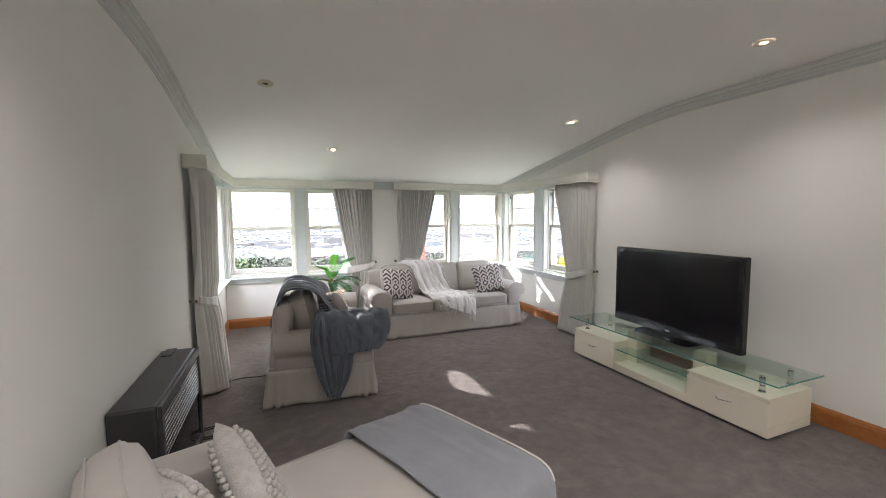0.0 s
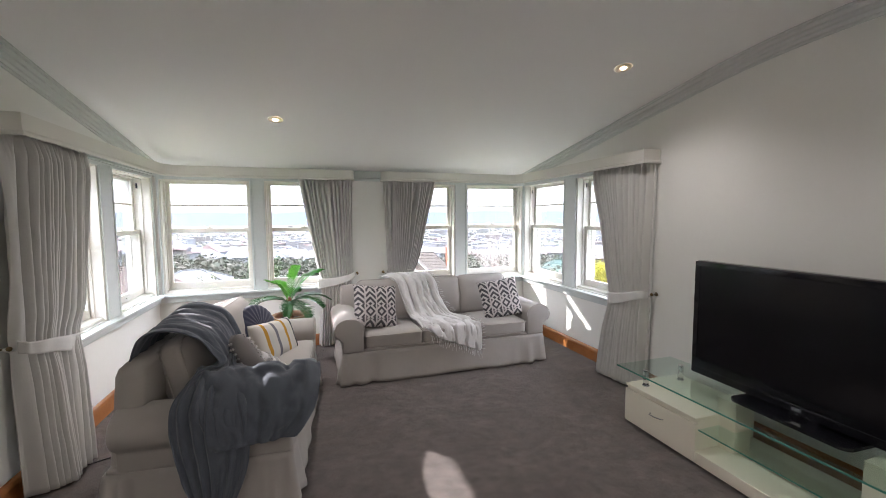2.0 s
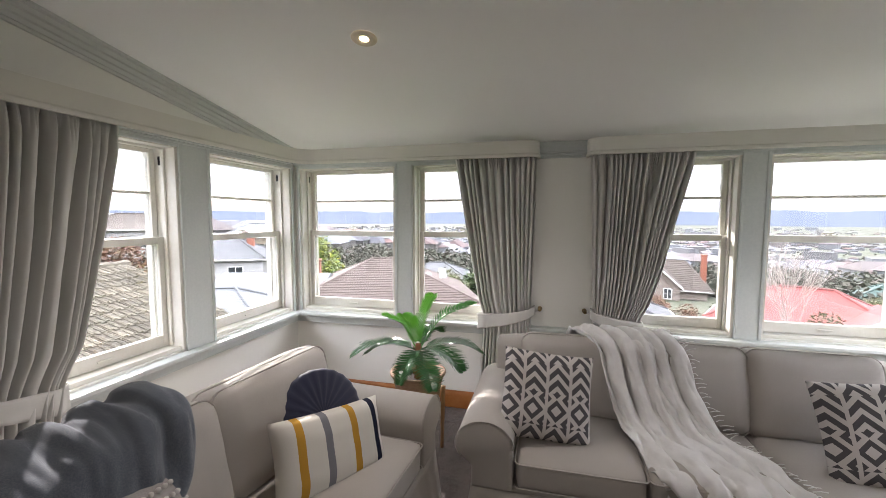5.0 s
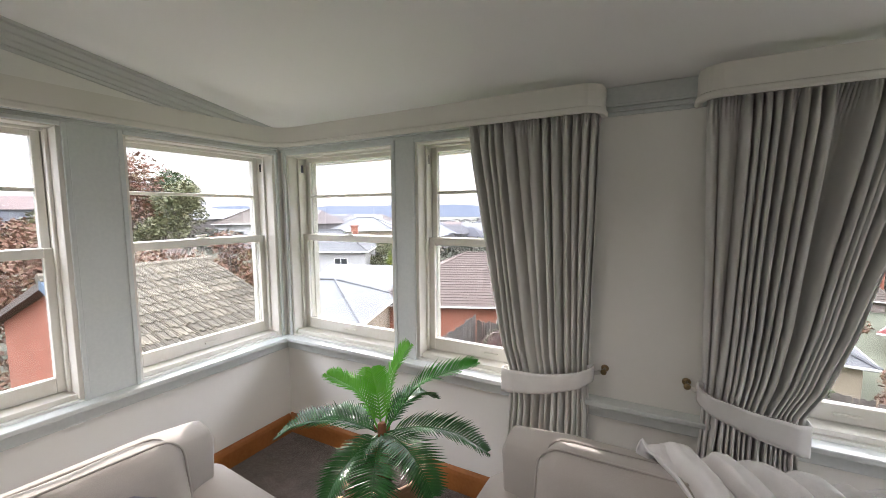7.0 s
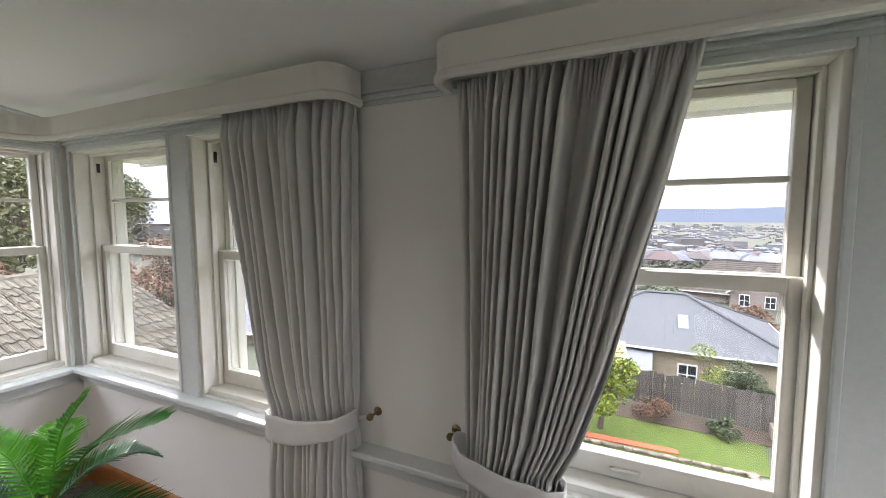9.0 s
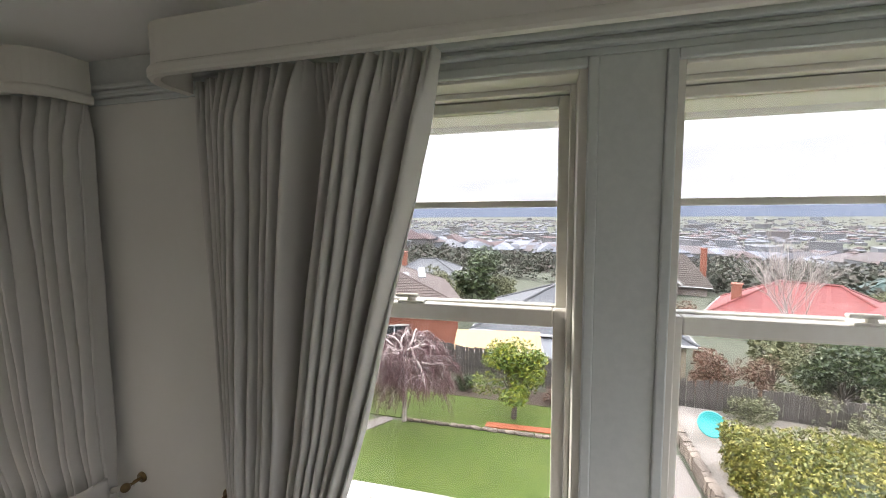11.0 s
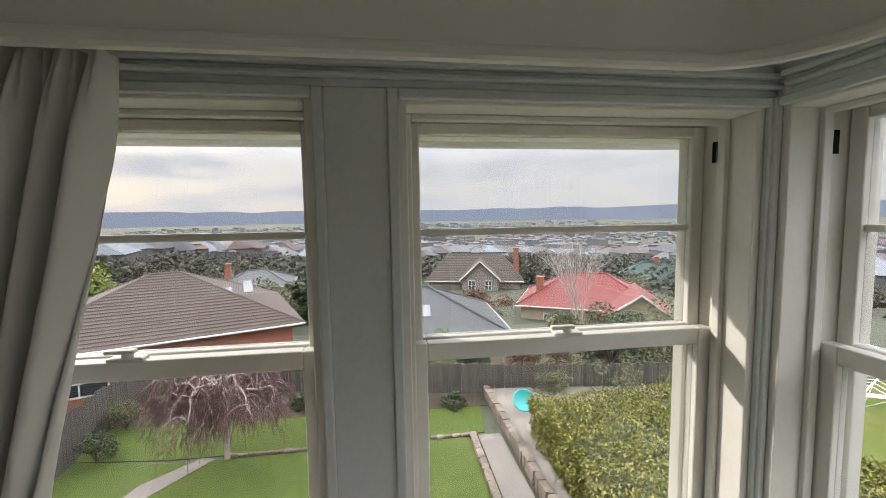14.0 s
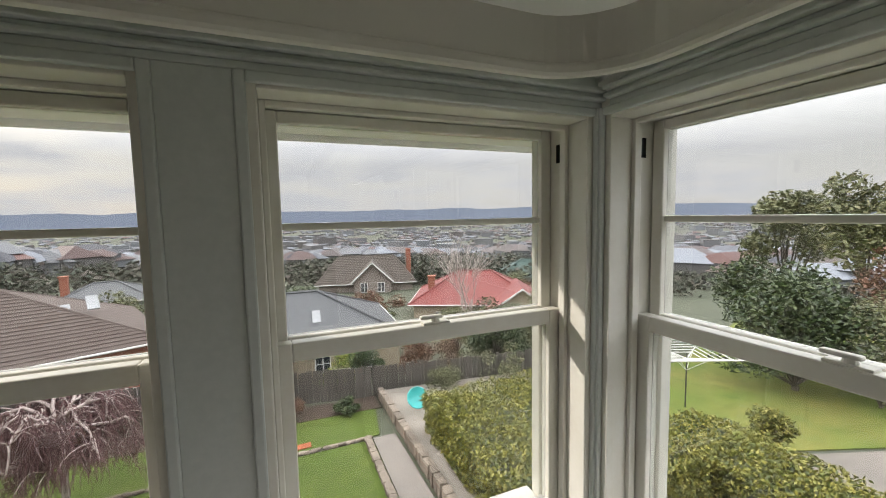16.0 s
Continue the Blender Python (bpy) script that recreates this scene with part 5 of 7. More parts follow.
M_TIN_PALE = course_material("pale_roof_sheet", (0.165, 0.175, 0.185), (0.13, 0.138, 0.146), 0.25, 0.6, "X")
M_TIN_TAN = course_material("tan_roof_sheet", (0.50, 0.33, 0.16), (0.42, 0.27, 0.13), 0.2, 0.6, "X")
M_RENDER_C = material("cream_render", (0.36, 0.30, 0.22), 0.85, spots=[(2, (0.30, 0.25, 0.19), 0.5)])
M_BOARD_W = course_material("white_weatherboard", (0.40, 0.40, 0.39), (0.34, 0.34, 0.33), 0.18, 0.6)
M_BOARD_T = course_material("taupe_weatherboard", (0.2100, 0.1762, 0.1500), (0.1800, 0.1500, 0.1275), 0.2, 0.7)
M_BRICK_R = material("red_brick", (0.30, 0.11, 0.07), 0.9, spots=[(3, (0.22, 0.08, 0.05), 0.6), (25, (0.36, 0.16, 0.11), 0.5)], bump=[(30, 0.5, 0.01)])
M_WHITE = material("white_gloss_paint", (0.78, 0.78, 0.76), 0.4, spots=[(4, (0.70, 0.70, 0.67), 0.4)])
M_DARKPANE = material("dark_pane", (0.03, 0.035, 0.04), 0.08)
M_TEAL = material("turquoise_plastic", (0.05, 0.44, 0.42), 0.4, spots=[(6, (0.04, 0.36, 0.35), 0.4)])
M_WIRE = material("clothes_line_wire", (0.72, 0.72, 0.70), 0.5, metal=0.0)

G = -5.0


def ground_z(x, y):
    """Garden level, then the fall of the hill towards the town, and the valley floor."""
    r = math.hypot(x - 2, y - 6)
    d = max(y - 20.9, r - 34)
    if d <= 0:
        return G
    f = min(1.0, max(0.0, (r - 24) / 520))
    f = f * f * (3 - 2 * f)
    side = max(0.0, min(1.0, (-x - 10) / 60)) * 0.8 * max(0.0, 1 - r / 400)
    z = G - 3.7 * min(1, d / 6) - 50 * f + side * 12 + 1.2 * noise.noise(Vector((x * 0.02, y * 0.02, 0))) * min(1, d / 60)
    if r > 900:
        z += 7 * noise.noise(Vector((x * 0.0022, y * 0.0022, 4))) * min(1, (r - 900) / 700)
    return z


M_LAND = material("town_land", (0.075, 0.088, 0.05), 0.95, spots=[(0.012, (0.11, 0.10, 0.075), 0.8), (0.05, (0.04, 0.055, 0.028), 0.8), (0.004, (0.13, 0.125, 0.11), 0.5)])
bm = bmesh.new()
NA, radii = 120, [0.0, 6, 10, 13, 15, 17, 19, 21, 23, 25, 28, 32, 38, 46, 56, 70, 90, 115, 145, 180, 220, 270, 330, 400, 480, 570, 680, 820, 1000, 1250, 1600, 2100, 2800, 3600, 4500]
ring = [[bm.verts.new((2 + r * math.cos(2 * math.pi * i / NA), 6 + r * math.sin(2 * math.pi * i / NA), ground_z(2 + r * math.cos(2 * math.pi * i / NA), 6 + r * math.sin(2 * math.pi * i / NA)))) for i in range(NA)] for r in radii[1:]]
c0 = bm.verts.new((2, 6, G))
for i in range(NA):
    bm.faces.new((c0, ring[0][i], ring[0][(i + 1) % NA]))
for a, b in zip(ring, ring[1:]):
    for i in range(NA):
        bm.faces.new((a[i], b[i], b[(i + 1) % NA], a[(i + 1) % NA]))
obj("ground", bm, M_LAND, "sloping hillside and valley floor below the house", "ground", "", smooth=True)["kind"] = "structure"

# hills on the horizon, distance haze painted in as a blue glow
M_HILL_HAZE = emitter("far_hills_haze_glow", (0.20, 0.27, 0.42), 0.0)
hb = M_HILL_HAZE.node_tree.nodes["Principled BSDF"]
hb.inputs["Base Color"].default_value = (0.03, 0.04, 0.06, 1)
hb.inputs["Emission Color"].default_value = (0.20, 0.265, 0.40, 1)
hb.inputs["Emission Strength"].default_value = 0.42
bm = bmesh.new()
def hill(u, v):
    a = radians(-40 + 260 * u)
    r = 4200 + 120 * v
    h = 62 + 30 * noise.noise(Vector((a * 3.1, 1, 0))) + 17 * noise.noise(Vector((a * 11, 2, 0))) + 5 * noise.noise(Vector((a * 34, 3, 0)))
    return Vector((r * math.cos(a), r * math.sin(a), -60 + (h + 62) * v))
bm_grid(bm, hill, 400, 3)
obj("backdrop_hills", bm, M_HILL_HAZE, "range of hills on the horizon, blue haze painted as a glow", "hills", "structure", smooth=True)

# lawns and paths lie a little over the ground sheet
def flat_patch(name, pts, z, mat, label, category, kind="structure", thick=0.03):
    bm = bmesh.new()
    bm_extrude(bm, pts, z - thick, z, "z")
    return obj(name, bm, mat, label, category, kind)


flat_patch("lawn_main", [(-5.2, 6.9), (6.0, 6.9), (6.0, 17.0), (-3.0, 17.0), (-5.6, 17.5)], G + 0.03, M_GRASS, "bright green mown back lawn", "lawn")
flat_patch("lawn_upper", [(-5.9, 17.55), (-3, 17.2), (6.1, 17.2), (6.5, 19.5), (0.1, 19.9), (-5.9, 22.0)], G + 0.03, M_GRASS, "bright green mown lawn by the fence", "lawn")
flat_patch("lawn_side", [(15.2, 11.9), (22, 9.2), (40, 6), (40, 24), (20, 17.5), (14.5, 16.5)], G + 0.04, M_DRYGRASS, "patchy green and straw-coloured side lawn", "lawn")
flat_patch("path_side", [(13.5, 8.5), (24, 6.5), (24, 8.6), (22, 9.1), (15.1, 11.7), (14.3, 13.8), (13.7, 13.4)], G + 0.035, M_CONC, "worn concrete garden path", "path")
flat_patch("path_garden", [(5.75, 8.0), (6.65, 8.0), (6.55, 17.0), (5.85, 17.0)], G + 0.06, M_CONC, "weathered concrete path beside the hedge", "path")
flat_patch("path_curved", [(-4.1, 12.8), (-3.3, 12.9), (-2.75, 15.6), (-1.75, 17.0), (-2.1, 17.15), (-3.2, 16.1), (-3.7, 14.6)], G + 0.045, M_CONC, "narrow curved concrete path across the lawn", "path")
flat_patch("gravel_terrace", [(6.95, 8.0), (16, 8.0), (14, 13.5), (13.0, 19.0), (6.9, 19.6)], G + 0.32, M_GRAVEL, "raised terrace of pale gravel", "gravel", thick=0.40)
flat_patch("garden_bed", [(-5.9, 19.4), (6.6, 18.9), (6.6, 19.9), (-1.6, 20.4), (-5.9, 22.3)], G + 0.04, M_BEDSOIL, "dark soil bed along the fence", "garden bed")
flat_patch("mulch_strip", [(1.2, 17.25), (4.1, 17.35), (4.1, 17.6), (1.2, 17.55)], G + 0.06, M_MULCH, "narrow strip of red garden edging", "edging")


# ---- plants outdoors ----
def bm_leaves(bm, rnd, centre, radii_, n, size, flat=0.0, shell=0.55):
    """Small folded leaves scattered through an ellipsoid, thicker near its skin."""
    cx, cy, cz = centre
    for _ in range(n):
        while True:
            p = Vector((rnd.uniform(-1, 1), rnd.uniform(-1, 1), rnd.uniform(-1, 1)))
            if shell < p.length < 1.0:
                break
        q = Vector((cx + p.x * radii_[0], cy + p.y * radii_[1], cz + p.z * radii_[2]))
        a = Vector((rnd.uniform(-1, 1), rnd.uniform(-1, 1), rnd.uniform(-0.6, 0.8))).normalized()
        b = a.cross(Vector((rnd.uniform(-1, 1), rnd.uniform(-1, 1), rnd.uniform(-1, 1)))).normalized()
        s = size * rnd.uniform(0.6, 1.25)
        v = [bm.verts.new(q - a * s), bm.verts.new(q + b * s * 0.42), bm.verts.new(q + a * s), bm.verts.new(q - b * s * 0.42)]
        bm.faces.new(v)


def tree(name, at, height, spread, mat, label, seed, leaf=0.10, leaves=4500, trunk=0.12, clumps=16, crown_base=0.35, bark=None, category="tree"):
    """Tapered trunk, limbs that reach the clumps, and a crown of leaf clumps with an uneven outline."""
    rnd = random.Random(seed)
    x, y = at[0], at[1]
    t = thing(name, at, label, category)
    b = bmesh.new()
    zc = height * crown_base
    bm_tube(b, [(0, 0, -0.1), (0.04 * spread, 0, zc * 0.5), (0, 0.03 * spread, zc), (0.05 * spread, 0, height * 0.75)], lambda s: trunk * (1 - 0.75 * s), 8)
    lb = bmesh.new()
    for i in range(clumps):
        a = i * 2.399 + rnd.uniform(-0.4, 0.4)
        f = rnd.uniform(0.0, 1.0)
        zz = zc + (height - zc) * (0.12 + 0.76 * f)
        rr = spread * (1 - 0.55 * f ** 2) * rnd.uniform(0.35, 0.75)
        c = Vector((rr * math.cos(a), rr * math.sin(a), zz))
        bm_tube(b, [(0, 0, zc * 0.8), c * 0.5 + Vector((0, 0, zc * 0.25)), c], lambda s: trunk * 0.42 * (1 - 0.8 * s), 5)
        q = spread * rnd.uniform(0.30, 0.52)
        bm_leaves(lb, rnd, c, (q, q, q * rnd.uniform(0.6, 0.95)), leaves // clumps, leaf, shell=0.35)
    part("trunk", b, bark or M_WOODBARK, t)
    part("crown", lb, mat, t, "crown of small leaves")
    return t


tree("magnolia_tree", (20.9, 13.6, G), 4.7, 2.6, M_DARKLEAF, "large glossy dark-leaved evergreen tree beyond the lawn", 21, 0.11, 11000, 0.16, 30, 0.06)
tree("olive_shrub", (21.8, 11.6, G), 3.9, 1.8, M_OLIVE, "soft grey-green shrub at the edge of the lawn", 22, 0.07, 6500, 0.08, 18, 0.05, category="shrub")
tree("wattle_tree", (20.0, 20.9, G), 4.4, 1.6, M_WATTLE, "round shrub covered in yellow-green blossom", 23, 0.09, 7000, 0.10, 18, 0.25)
tree("wattle_tree", (26.8, 32.5, -6.6), 4.0, 1.7, M_WATTLE, "yellow-green flowering tree beside the red-roofed house", 24, 0.10, 4500, 0.10, 14, 0.25)
tree("gum_tree", (39.0, 23.0, -9.0), 12.0, 3.4, M_OLIVE, "tall thin gum tree with an open crown", 25, 0.20, 5000, 0.22, 12, 0.55)
tree("gum_tree", (36.0, 17.5, -8.0), 11.6, 3.2, M_OLIVE, "tall thin gum tree with an open crown", 26, 0.20, 5000, 0.22, 12, 0.55)
tree("lemon_tree", (2.0, 18.0, G), 2.7, 1.25, M_LEMON, "small lemon tree with yellow fruit on the lawn", 27, 0.065, 6500, 0.10, 16, 0.30)
tree("fruit_shrub", (6.5, 28.6, -8.8), 4.0, 1.3, M_LEMON, "yellow-green shrub behind the paling fence", 28, 0.07, 3500, 0.08, 10, 0.15, category="shrub")
tree("clipped_shrub", (7.8, 27.4, -8.0), 3.0, 1.2, M_DARKLEAF, "clipped round dark green shrub behind the fence", 29, 0.06, 4500, 0.08, 12, 0.15, category="shrub")
tree("russet_shrub", (11.6, 24.5, -7.3), 3.2, 1.3, M_REDLEAF, "russet winter shrub behind the fence", 30, 0.06, 3000, 0.06, 12, 0.15, category="shrub")
tree("garden_tree", (12.5, 21.0, G), 3.0, 1.6, M_DARKLEAF, "dense dark green shrub over the fence", 31, 0.08, 5500, 0.10, 16, 0.15)
tree("garden_tree", (15.5, 20.5, G), 3.6, 1.9, M_OLIVE, "dense olive-green shrub behind the hedge", 32, 0.08, 5500, 0.10, 16, 0.15)
tree("garden_tree", (17.2, 18.0, G), 3.2, 1.7, M_REDLEAF, "brownish bare-twigged shrub at the lawn's edge", 33, 0.07, 4000, 0.10, 14, 0.15)
tree("garden_tree", (24.5, 17.0, G), 5.0, 2.2, M_DARKLEAF, "dark green tree at the far side of the lawn", 34, 0.11, 6000, 0.14, 18, 0.15)
tree("garden_tree", (26.5, 12.0, G), 5.4, 2.4, M_REDLEAF, "brownish tree at the far side of the lawn", 35, 0.11, 5000, 0.14, 18, 0.15)
tree("cypress_tree", (-4.9, 48.6, -12.2), 10.0, 3.6, M_DARKLEAF, "broad dark evergreen tree among the houses", 36, 0.28, 6000, 0.3, 20, 0.1)
tree("garden_tree", (-21.5, 40.4, -8.0), 7.6, 3.2, M_LEMON, "light green garden tree behind the tiled roof", 37, 0.22, 5000, 0.2, 16, 0.2)
tree("garden_tree", (-25.5, 42.0, -8.0), 7.0, 2.8, M_OLIVE, "olive-green garden tree behind the tiled roof", 38, 0.22, 4500, 0.2, 14, 0.2)
tree("oak_tree", (-33.0, 18.0, -4.0), 10.0, 4.6, M_REDLEAF, "tall half-bare oak on the hillside", 39, 0.22, 5500, 0.3, 22, 0.35)
tree("oak_tree", (-48.0, 30.0, -3.0), 9.5, 3.8, M_DARKLEAF, "tall dark tree on the hillside", 40, 0.26, 4500, 0.3, 16, 0.45)
tree("oak_tree", (-26.0, 10.5, -4.0), 6.0, 3.6, M_REDLEAF, "russet winter hedge tree on the slope", 44, 0.16, 5000, 0.2, 18, 0.1)
tree("garden_tree", (-9.6, 12.5, G), 3.2, 1.6, M_DARKLEAF, "dark green shrub beside the neighbour's shed", 45, 0.09, 4500, 0.1, 14, 0.1)
for x, y, h_, w_, sd in ((-13.0, 8.4, 6.9, 2.0, 141), (-12.4, 11.6, 6.7, 2.0, 142), (-14.5, 5.4, 7.1, 2.2, 143), (-13.5, 14.6, 6.2, 1.8, 146)):
    tree("russet_tree", (x, y, G), h_, w_, M_REDLEAF, "russet half-bare tree behind the neighbour's roof", sd, 0.09, 6500, 0.12, 20, 0.15)
tree("gum_tree", (-26.0, 14.2, -5.2), 10.2, 2.8, M_OLIVE, "spreading gum tree on the hillside", 144, 0.16, 7000, 0.25, 18, 0.35)
tree("gum_tree", (-27.0, 19.5, -5.2), 9.2, 2.2, M_OLIVE, "spreading gum tree on the hillside", 145, 0.16, 5000, 0.2, 14, 0.4)
for i, (x, y, z, h, w, mt) in enumerate(((6, 47, -9, 4, 2.4, M_DARKLEAF), (13, 50, -10, 3.6, 2.4, M_REDLEAF), (24, 52, -11, 5, 2.6, M_OLIVE), (31, 47, -11, 4.5, 2.4, M_REDLEAF), (-2, 50, -10, 4.5, 2.6, M_OLIVE), (36, 55, -12, 5.0, 3.0, M_OLIVE), (14.5, 29.5, -8, 3.4, 1.8, M_OLIVE), (18, 31, -8.6, 3.6, 2.0, M_REDLEAF), (-8, 46, -9, 4.6, 2.4, M_OLIVE), (9.5, 45, -11, 3.4, 2.2, M_REDLEAF), (13.5, 46, -11, 3.2, 2.2, M_OLIVE), (16.5, 51, -12, 4.0, 2.4, M_REDLEAF), (21, 55, -12.5, 4.2, 2.4, M_DARKLEAF), (11, 54, -12, 3.8, 2.4, M_OLIVE))):
    tree("street_tree", (x, y, z), h, w, mt, "mixed garden tree between the houses down the hill", 50 + i, 0.16, 2600, 0.12, 12, 0.15)


def hedge(at, sx, sy, h, label, seed, n):
    rnd = random.Random(seed)
    t = thing("hedge", at, label, "hedge")
    b = bmesh.new()
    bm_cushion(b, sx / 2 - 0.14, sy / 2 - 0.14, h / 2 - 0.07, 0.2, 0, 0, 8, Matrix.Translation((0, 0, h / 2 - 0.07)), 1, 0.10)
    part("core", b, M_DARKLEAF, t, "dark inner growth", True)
    lb = bmesh.new()
    for _ in range(n):
        f = rnd.random()
        u, v = rnd.uniform(-1, 1), rnd.uniform(-1, 1)
        if f < 0.55:
            p = Vector((u * sx / 2, v * sy / 2, h))
            nn = Vector((0, 0, 1))
        elif f < 0.8:
            p = Vector((-sx / 2, v * sy / 2, (u + 1) / 2 * h))
            nn = Vector((-1, 0, 0))
        else:
            p = Vector((u * sx / 2, -sy / 2, (v + 1) / 2 * h))
            nn = Vector((0, -1, 0))
        lump = 0.16 * noise.noise(p * 1.3) + 0.07 * noise.noise(p * 4)
        p += nn * (lump + rnd.uniform(-0.14, 0.05))
        a = (Vector((rnd.uniform(-1, 1), rnd.uniform(-1, 1), rnd.uniform(-1, 1))) + nn * 0.4).normalized()
        c = a.cross(Vector((rnd.uniform(-1, 1), rnd.uniform(-1, 1), rnd.uniform(-1, 1)))).normalized()
        s = rnd.uniform(0.035, 0.065)
        lb.faces.new([lb.verts.new(q) for q in (p - a * s, p + c * s * 0.45, p + a * s, p - c * s * 0.45)])
    part("leaves", lb, M_HEDGE, t, "dense yellow-green leaves")


for i, (x, y, h_, w_, mt) in enumerate(((-5.0, 17.4, 0.9, 0.6, M_DARKLEAF), (-5.3, 19.2, 1.0, 0.7, M_OLIVE), (-4.6, 21.0, 1.1, 0.8, M_DARKLEAF), (-2.6, 20.4, 0.7, 0.6, M_REDLEAF), (0.0, 19.8, 0.6, 0.5, M_DARKLEAF), (3.6, 19.4, 0.7, 0.6, M_REDLEAF), (5.4, 19.0, 0.6, 0.5, M_DARKLEAF), (9.0, 18.9, 1.2, 0.8, M_OLIVE), (11.2, 18.2, 1.9, 1.1, M_OLIVE), (13.4, 17.4, 1.8, 1.1, M_HEDGE))):
    tree("border_shrub", (x, y, G), h_, w_, mt, "low border shrub in front of the paling fence", 70 + i, 0.05, 1500, 0.03, 9, 0.1, category="shrub")
for i, (x, y, h_, w_, mt) in enumerate(((12.6, 22.5, 2.9, 1.5, M_OLIVE), (15.0, 23.5, 3.3, 1.7, M_DARKLEAF), (9.2, 22.6, 2.4, 1.0, M_REDLEAF), (18.0, 24.0, 3.6, 1.8, M_OLIVE))):
    tree("boundary_shrub", (x, y, ground_z(x, y)), h_, w_, mt, "tall mixed shrub beyond the back fence", 90 + i, 0.07, 4000, 0.07, 14, 0.1, category="shrub")
hedge((9.6, 13.6, G + 0.3), 4.6, 5.6, 1.15, "broad clipped hedge with yellow-green leaves", 5, 42000)
hedge((13.1, 10.4, G + 0.3), 2.0, 4.6, 0.95, "straggly low hedge with brown and green leaves", 6, 15000)
tree("flower_shrub", (15.4, 11.5, G), 1.6, 0.7, M_HEDGE, "small leafy shrub beside the concrete path", 41, 0.06, 3000, 0.05, 10, 0.15, category="shrub")


def weeping_tree():
    rnd = random.Random(8)
    t = thing("weeping_tree", (-1.4, 17.0, G), "bare weeping tree with drooping purple twigs", "tree")
    b = bmesh.new()
    bm_tube(b, [(0, 0, -0.05), (0.03, 0, 0.8), (-0.03, 0.02, 1.6), (0.02, 0, 2.3)], lambda s: 0.085 - 0.03 * s, 8)
    part("trunk", b, M_PALEBARK, t)
    br = bmesh.new()
    tw = bmesh.new()
    for i in range(30):
        a = i * 2.399 + rnd.uniform(-0.3, 0.3)
        ln = rnd.uniform(0.7, 1.5)
        d = Vector((math.cos(a), math.sin(a), 0))
        zt = rnd.uniform(-0.35, 0.35)
        k = [Vector((0, 0, 1.75 + rnd.uniform(-0.2, 0.4))), d * ln * 0.35 + Vector((rnd.uniform(-.2, .2), rnd.uniform(-.2, .2), 2.35 + zt)), d * ln * 0.75 + Vector((rnd.uniform(-.2, .2), rnd.uniform(-.2, .2), 2.42 + zt)), d * ln + Vector((0, 0, 1.95 + zt)), d * ln * 1.15 + Vector((0, 0, 1.6 + zt))]
        bm_tube(br, [spline(k, j / 14) + Vector(noise.noise_vector(Vector((i * 3.1, j * 0.5, 0)))) * 0.16 * min(1, j / 4) for j in range(15)], lambda s: 0.046 * (1 - 0.72 * s), 6)
        for j in range(8):
            f = rnd.uniform(0.25, 0.95)
            p = spline(k, f)
            o = Vector((rnd.uniform(-1, 1), rnd.uniform(-1, 1), 0)) * 0.45 + d * 0.15
            k2 = [p, p + o * 0.5 + Vector((0, 0, rnd.uniform(0.05, 0.22))), p + o + Vector((0, 0, -0.05)), p + o * 1.2 + Vector((0, 0, -rnd.uniform(0.15, 0.5)))]
            bm_tube(br, [spline(k2, q / 8) + Vector(noise.noise_vector(Vector((i * 5.3 + j, q * 0.6, 3)))) * 0.05 for q in range(9)], lambda s: 0.016 * (1 - 0.7 * s), 4)
            for _q in range(20):
                g = rnd.uniform(0.25, 1.0)
                p2 = spline(k2, g)
                o2 = Vector((rnd.uniform(-1, 1), rnd.uniform(-1, 1), 0)) * 0.2 + d * 0.08
                dr = rnd.uniform(0.12, 0.5)
                pts = [p2]
                for q in range(1, 5):
                    pts.append(p2 + o2 * min(1, q / 2.5) + Vector((rnd.uniform(-1, 1), rnd.uniform(-1, 1), 0)) * 0.045 + Vector((0, 0, 0.05 * (q == 1) - dr * (q / 4) ** 1.3)))
                bm_tube(tw, pts, lambda s: 0.0085 * (1 - 0.55 * s), 3)
    part("branches", br, material("weeping_bark", (0.46, 0.39, 0.365), 0.85, spots=[(9, (0.22, 0.165, 0.15), 0.6)]), t, "twisting grey-brown branches", True)
    part("twigs", tw, M_TWIG, t, "drooping purple-brown twigs")


weeping_tree()


def bare_tree(at, h, seed, label):
    rnd = random.Random(seed)
    t = thing("bare_tree", at, label, "tree")
    b = bmesh.new()
    tw = bmesh.new()
    def grow(p, d, ln, r, depth):
        q = p + d * ln
        bm_tube(b if depth < 2 else tw, [p, p.lerp(q, 0.5) + Vector((rnd.uniform(-1, 1), rnd.uniform(-1, 1), 0)) * ln * 0.05, q], lambda s: r * (1 - 0.35 * s), 5 if depth < 2 else 3)
        if depth >= 5:
            return
        for _ in range(3 if depth < 4 else 2):
            e = (d + Vector((rnd.uniform(-1, 1), rnd.uniform(-1, 1), rnd.uniform(-0.2, 0.7))) * 0.62).normalized()
            grow(p.lerp(q, rnd.uniform(0.6, 1.0)), e, ln * rnd.uniform(0.6, 0.8), r * 0.58, depth + 1)
    for k in range(3):
        grow(Vector((0.15 * k, 0, 0)), Vector((rnd.uniform(-0.3, 0.3), rnd.uniform(-0.3, 0.3), 1)).normalized(), h * 0.34, 0.075, 0)
    part("limbs", b, M_PALEBARK, t, "pale forked limbs")
    part("twigs", tw, M_PALEBARK, t, "fine bare twigs")


bare_tree((17.6, 34.0, -8.4), 9.6, 12, "leafless pale birch in front of the red roof")
bare_tree((-22, 16.5, -4.6), 5.5, 15, "leafless tree on the slope beside the neighbour")


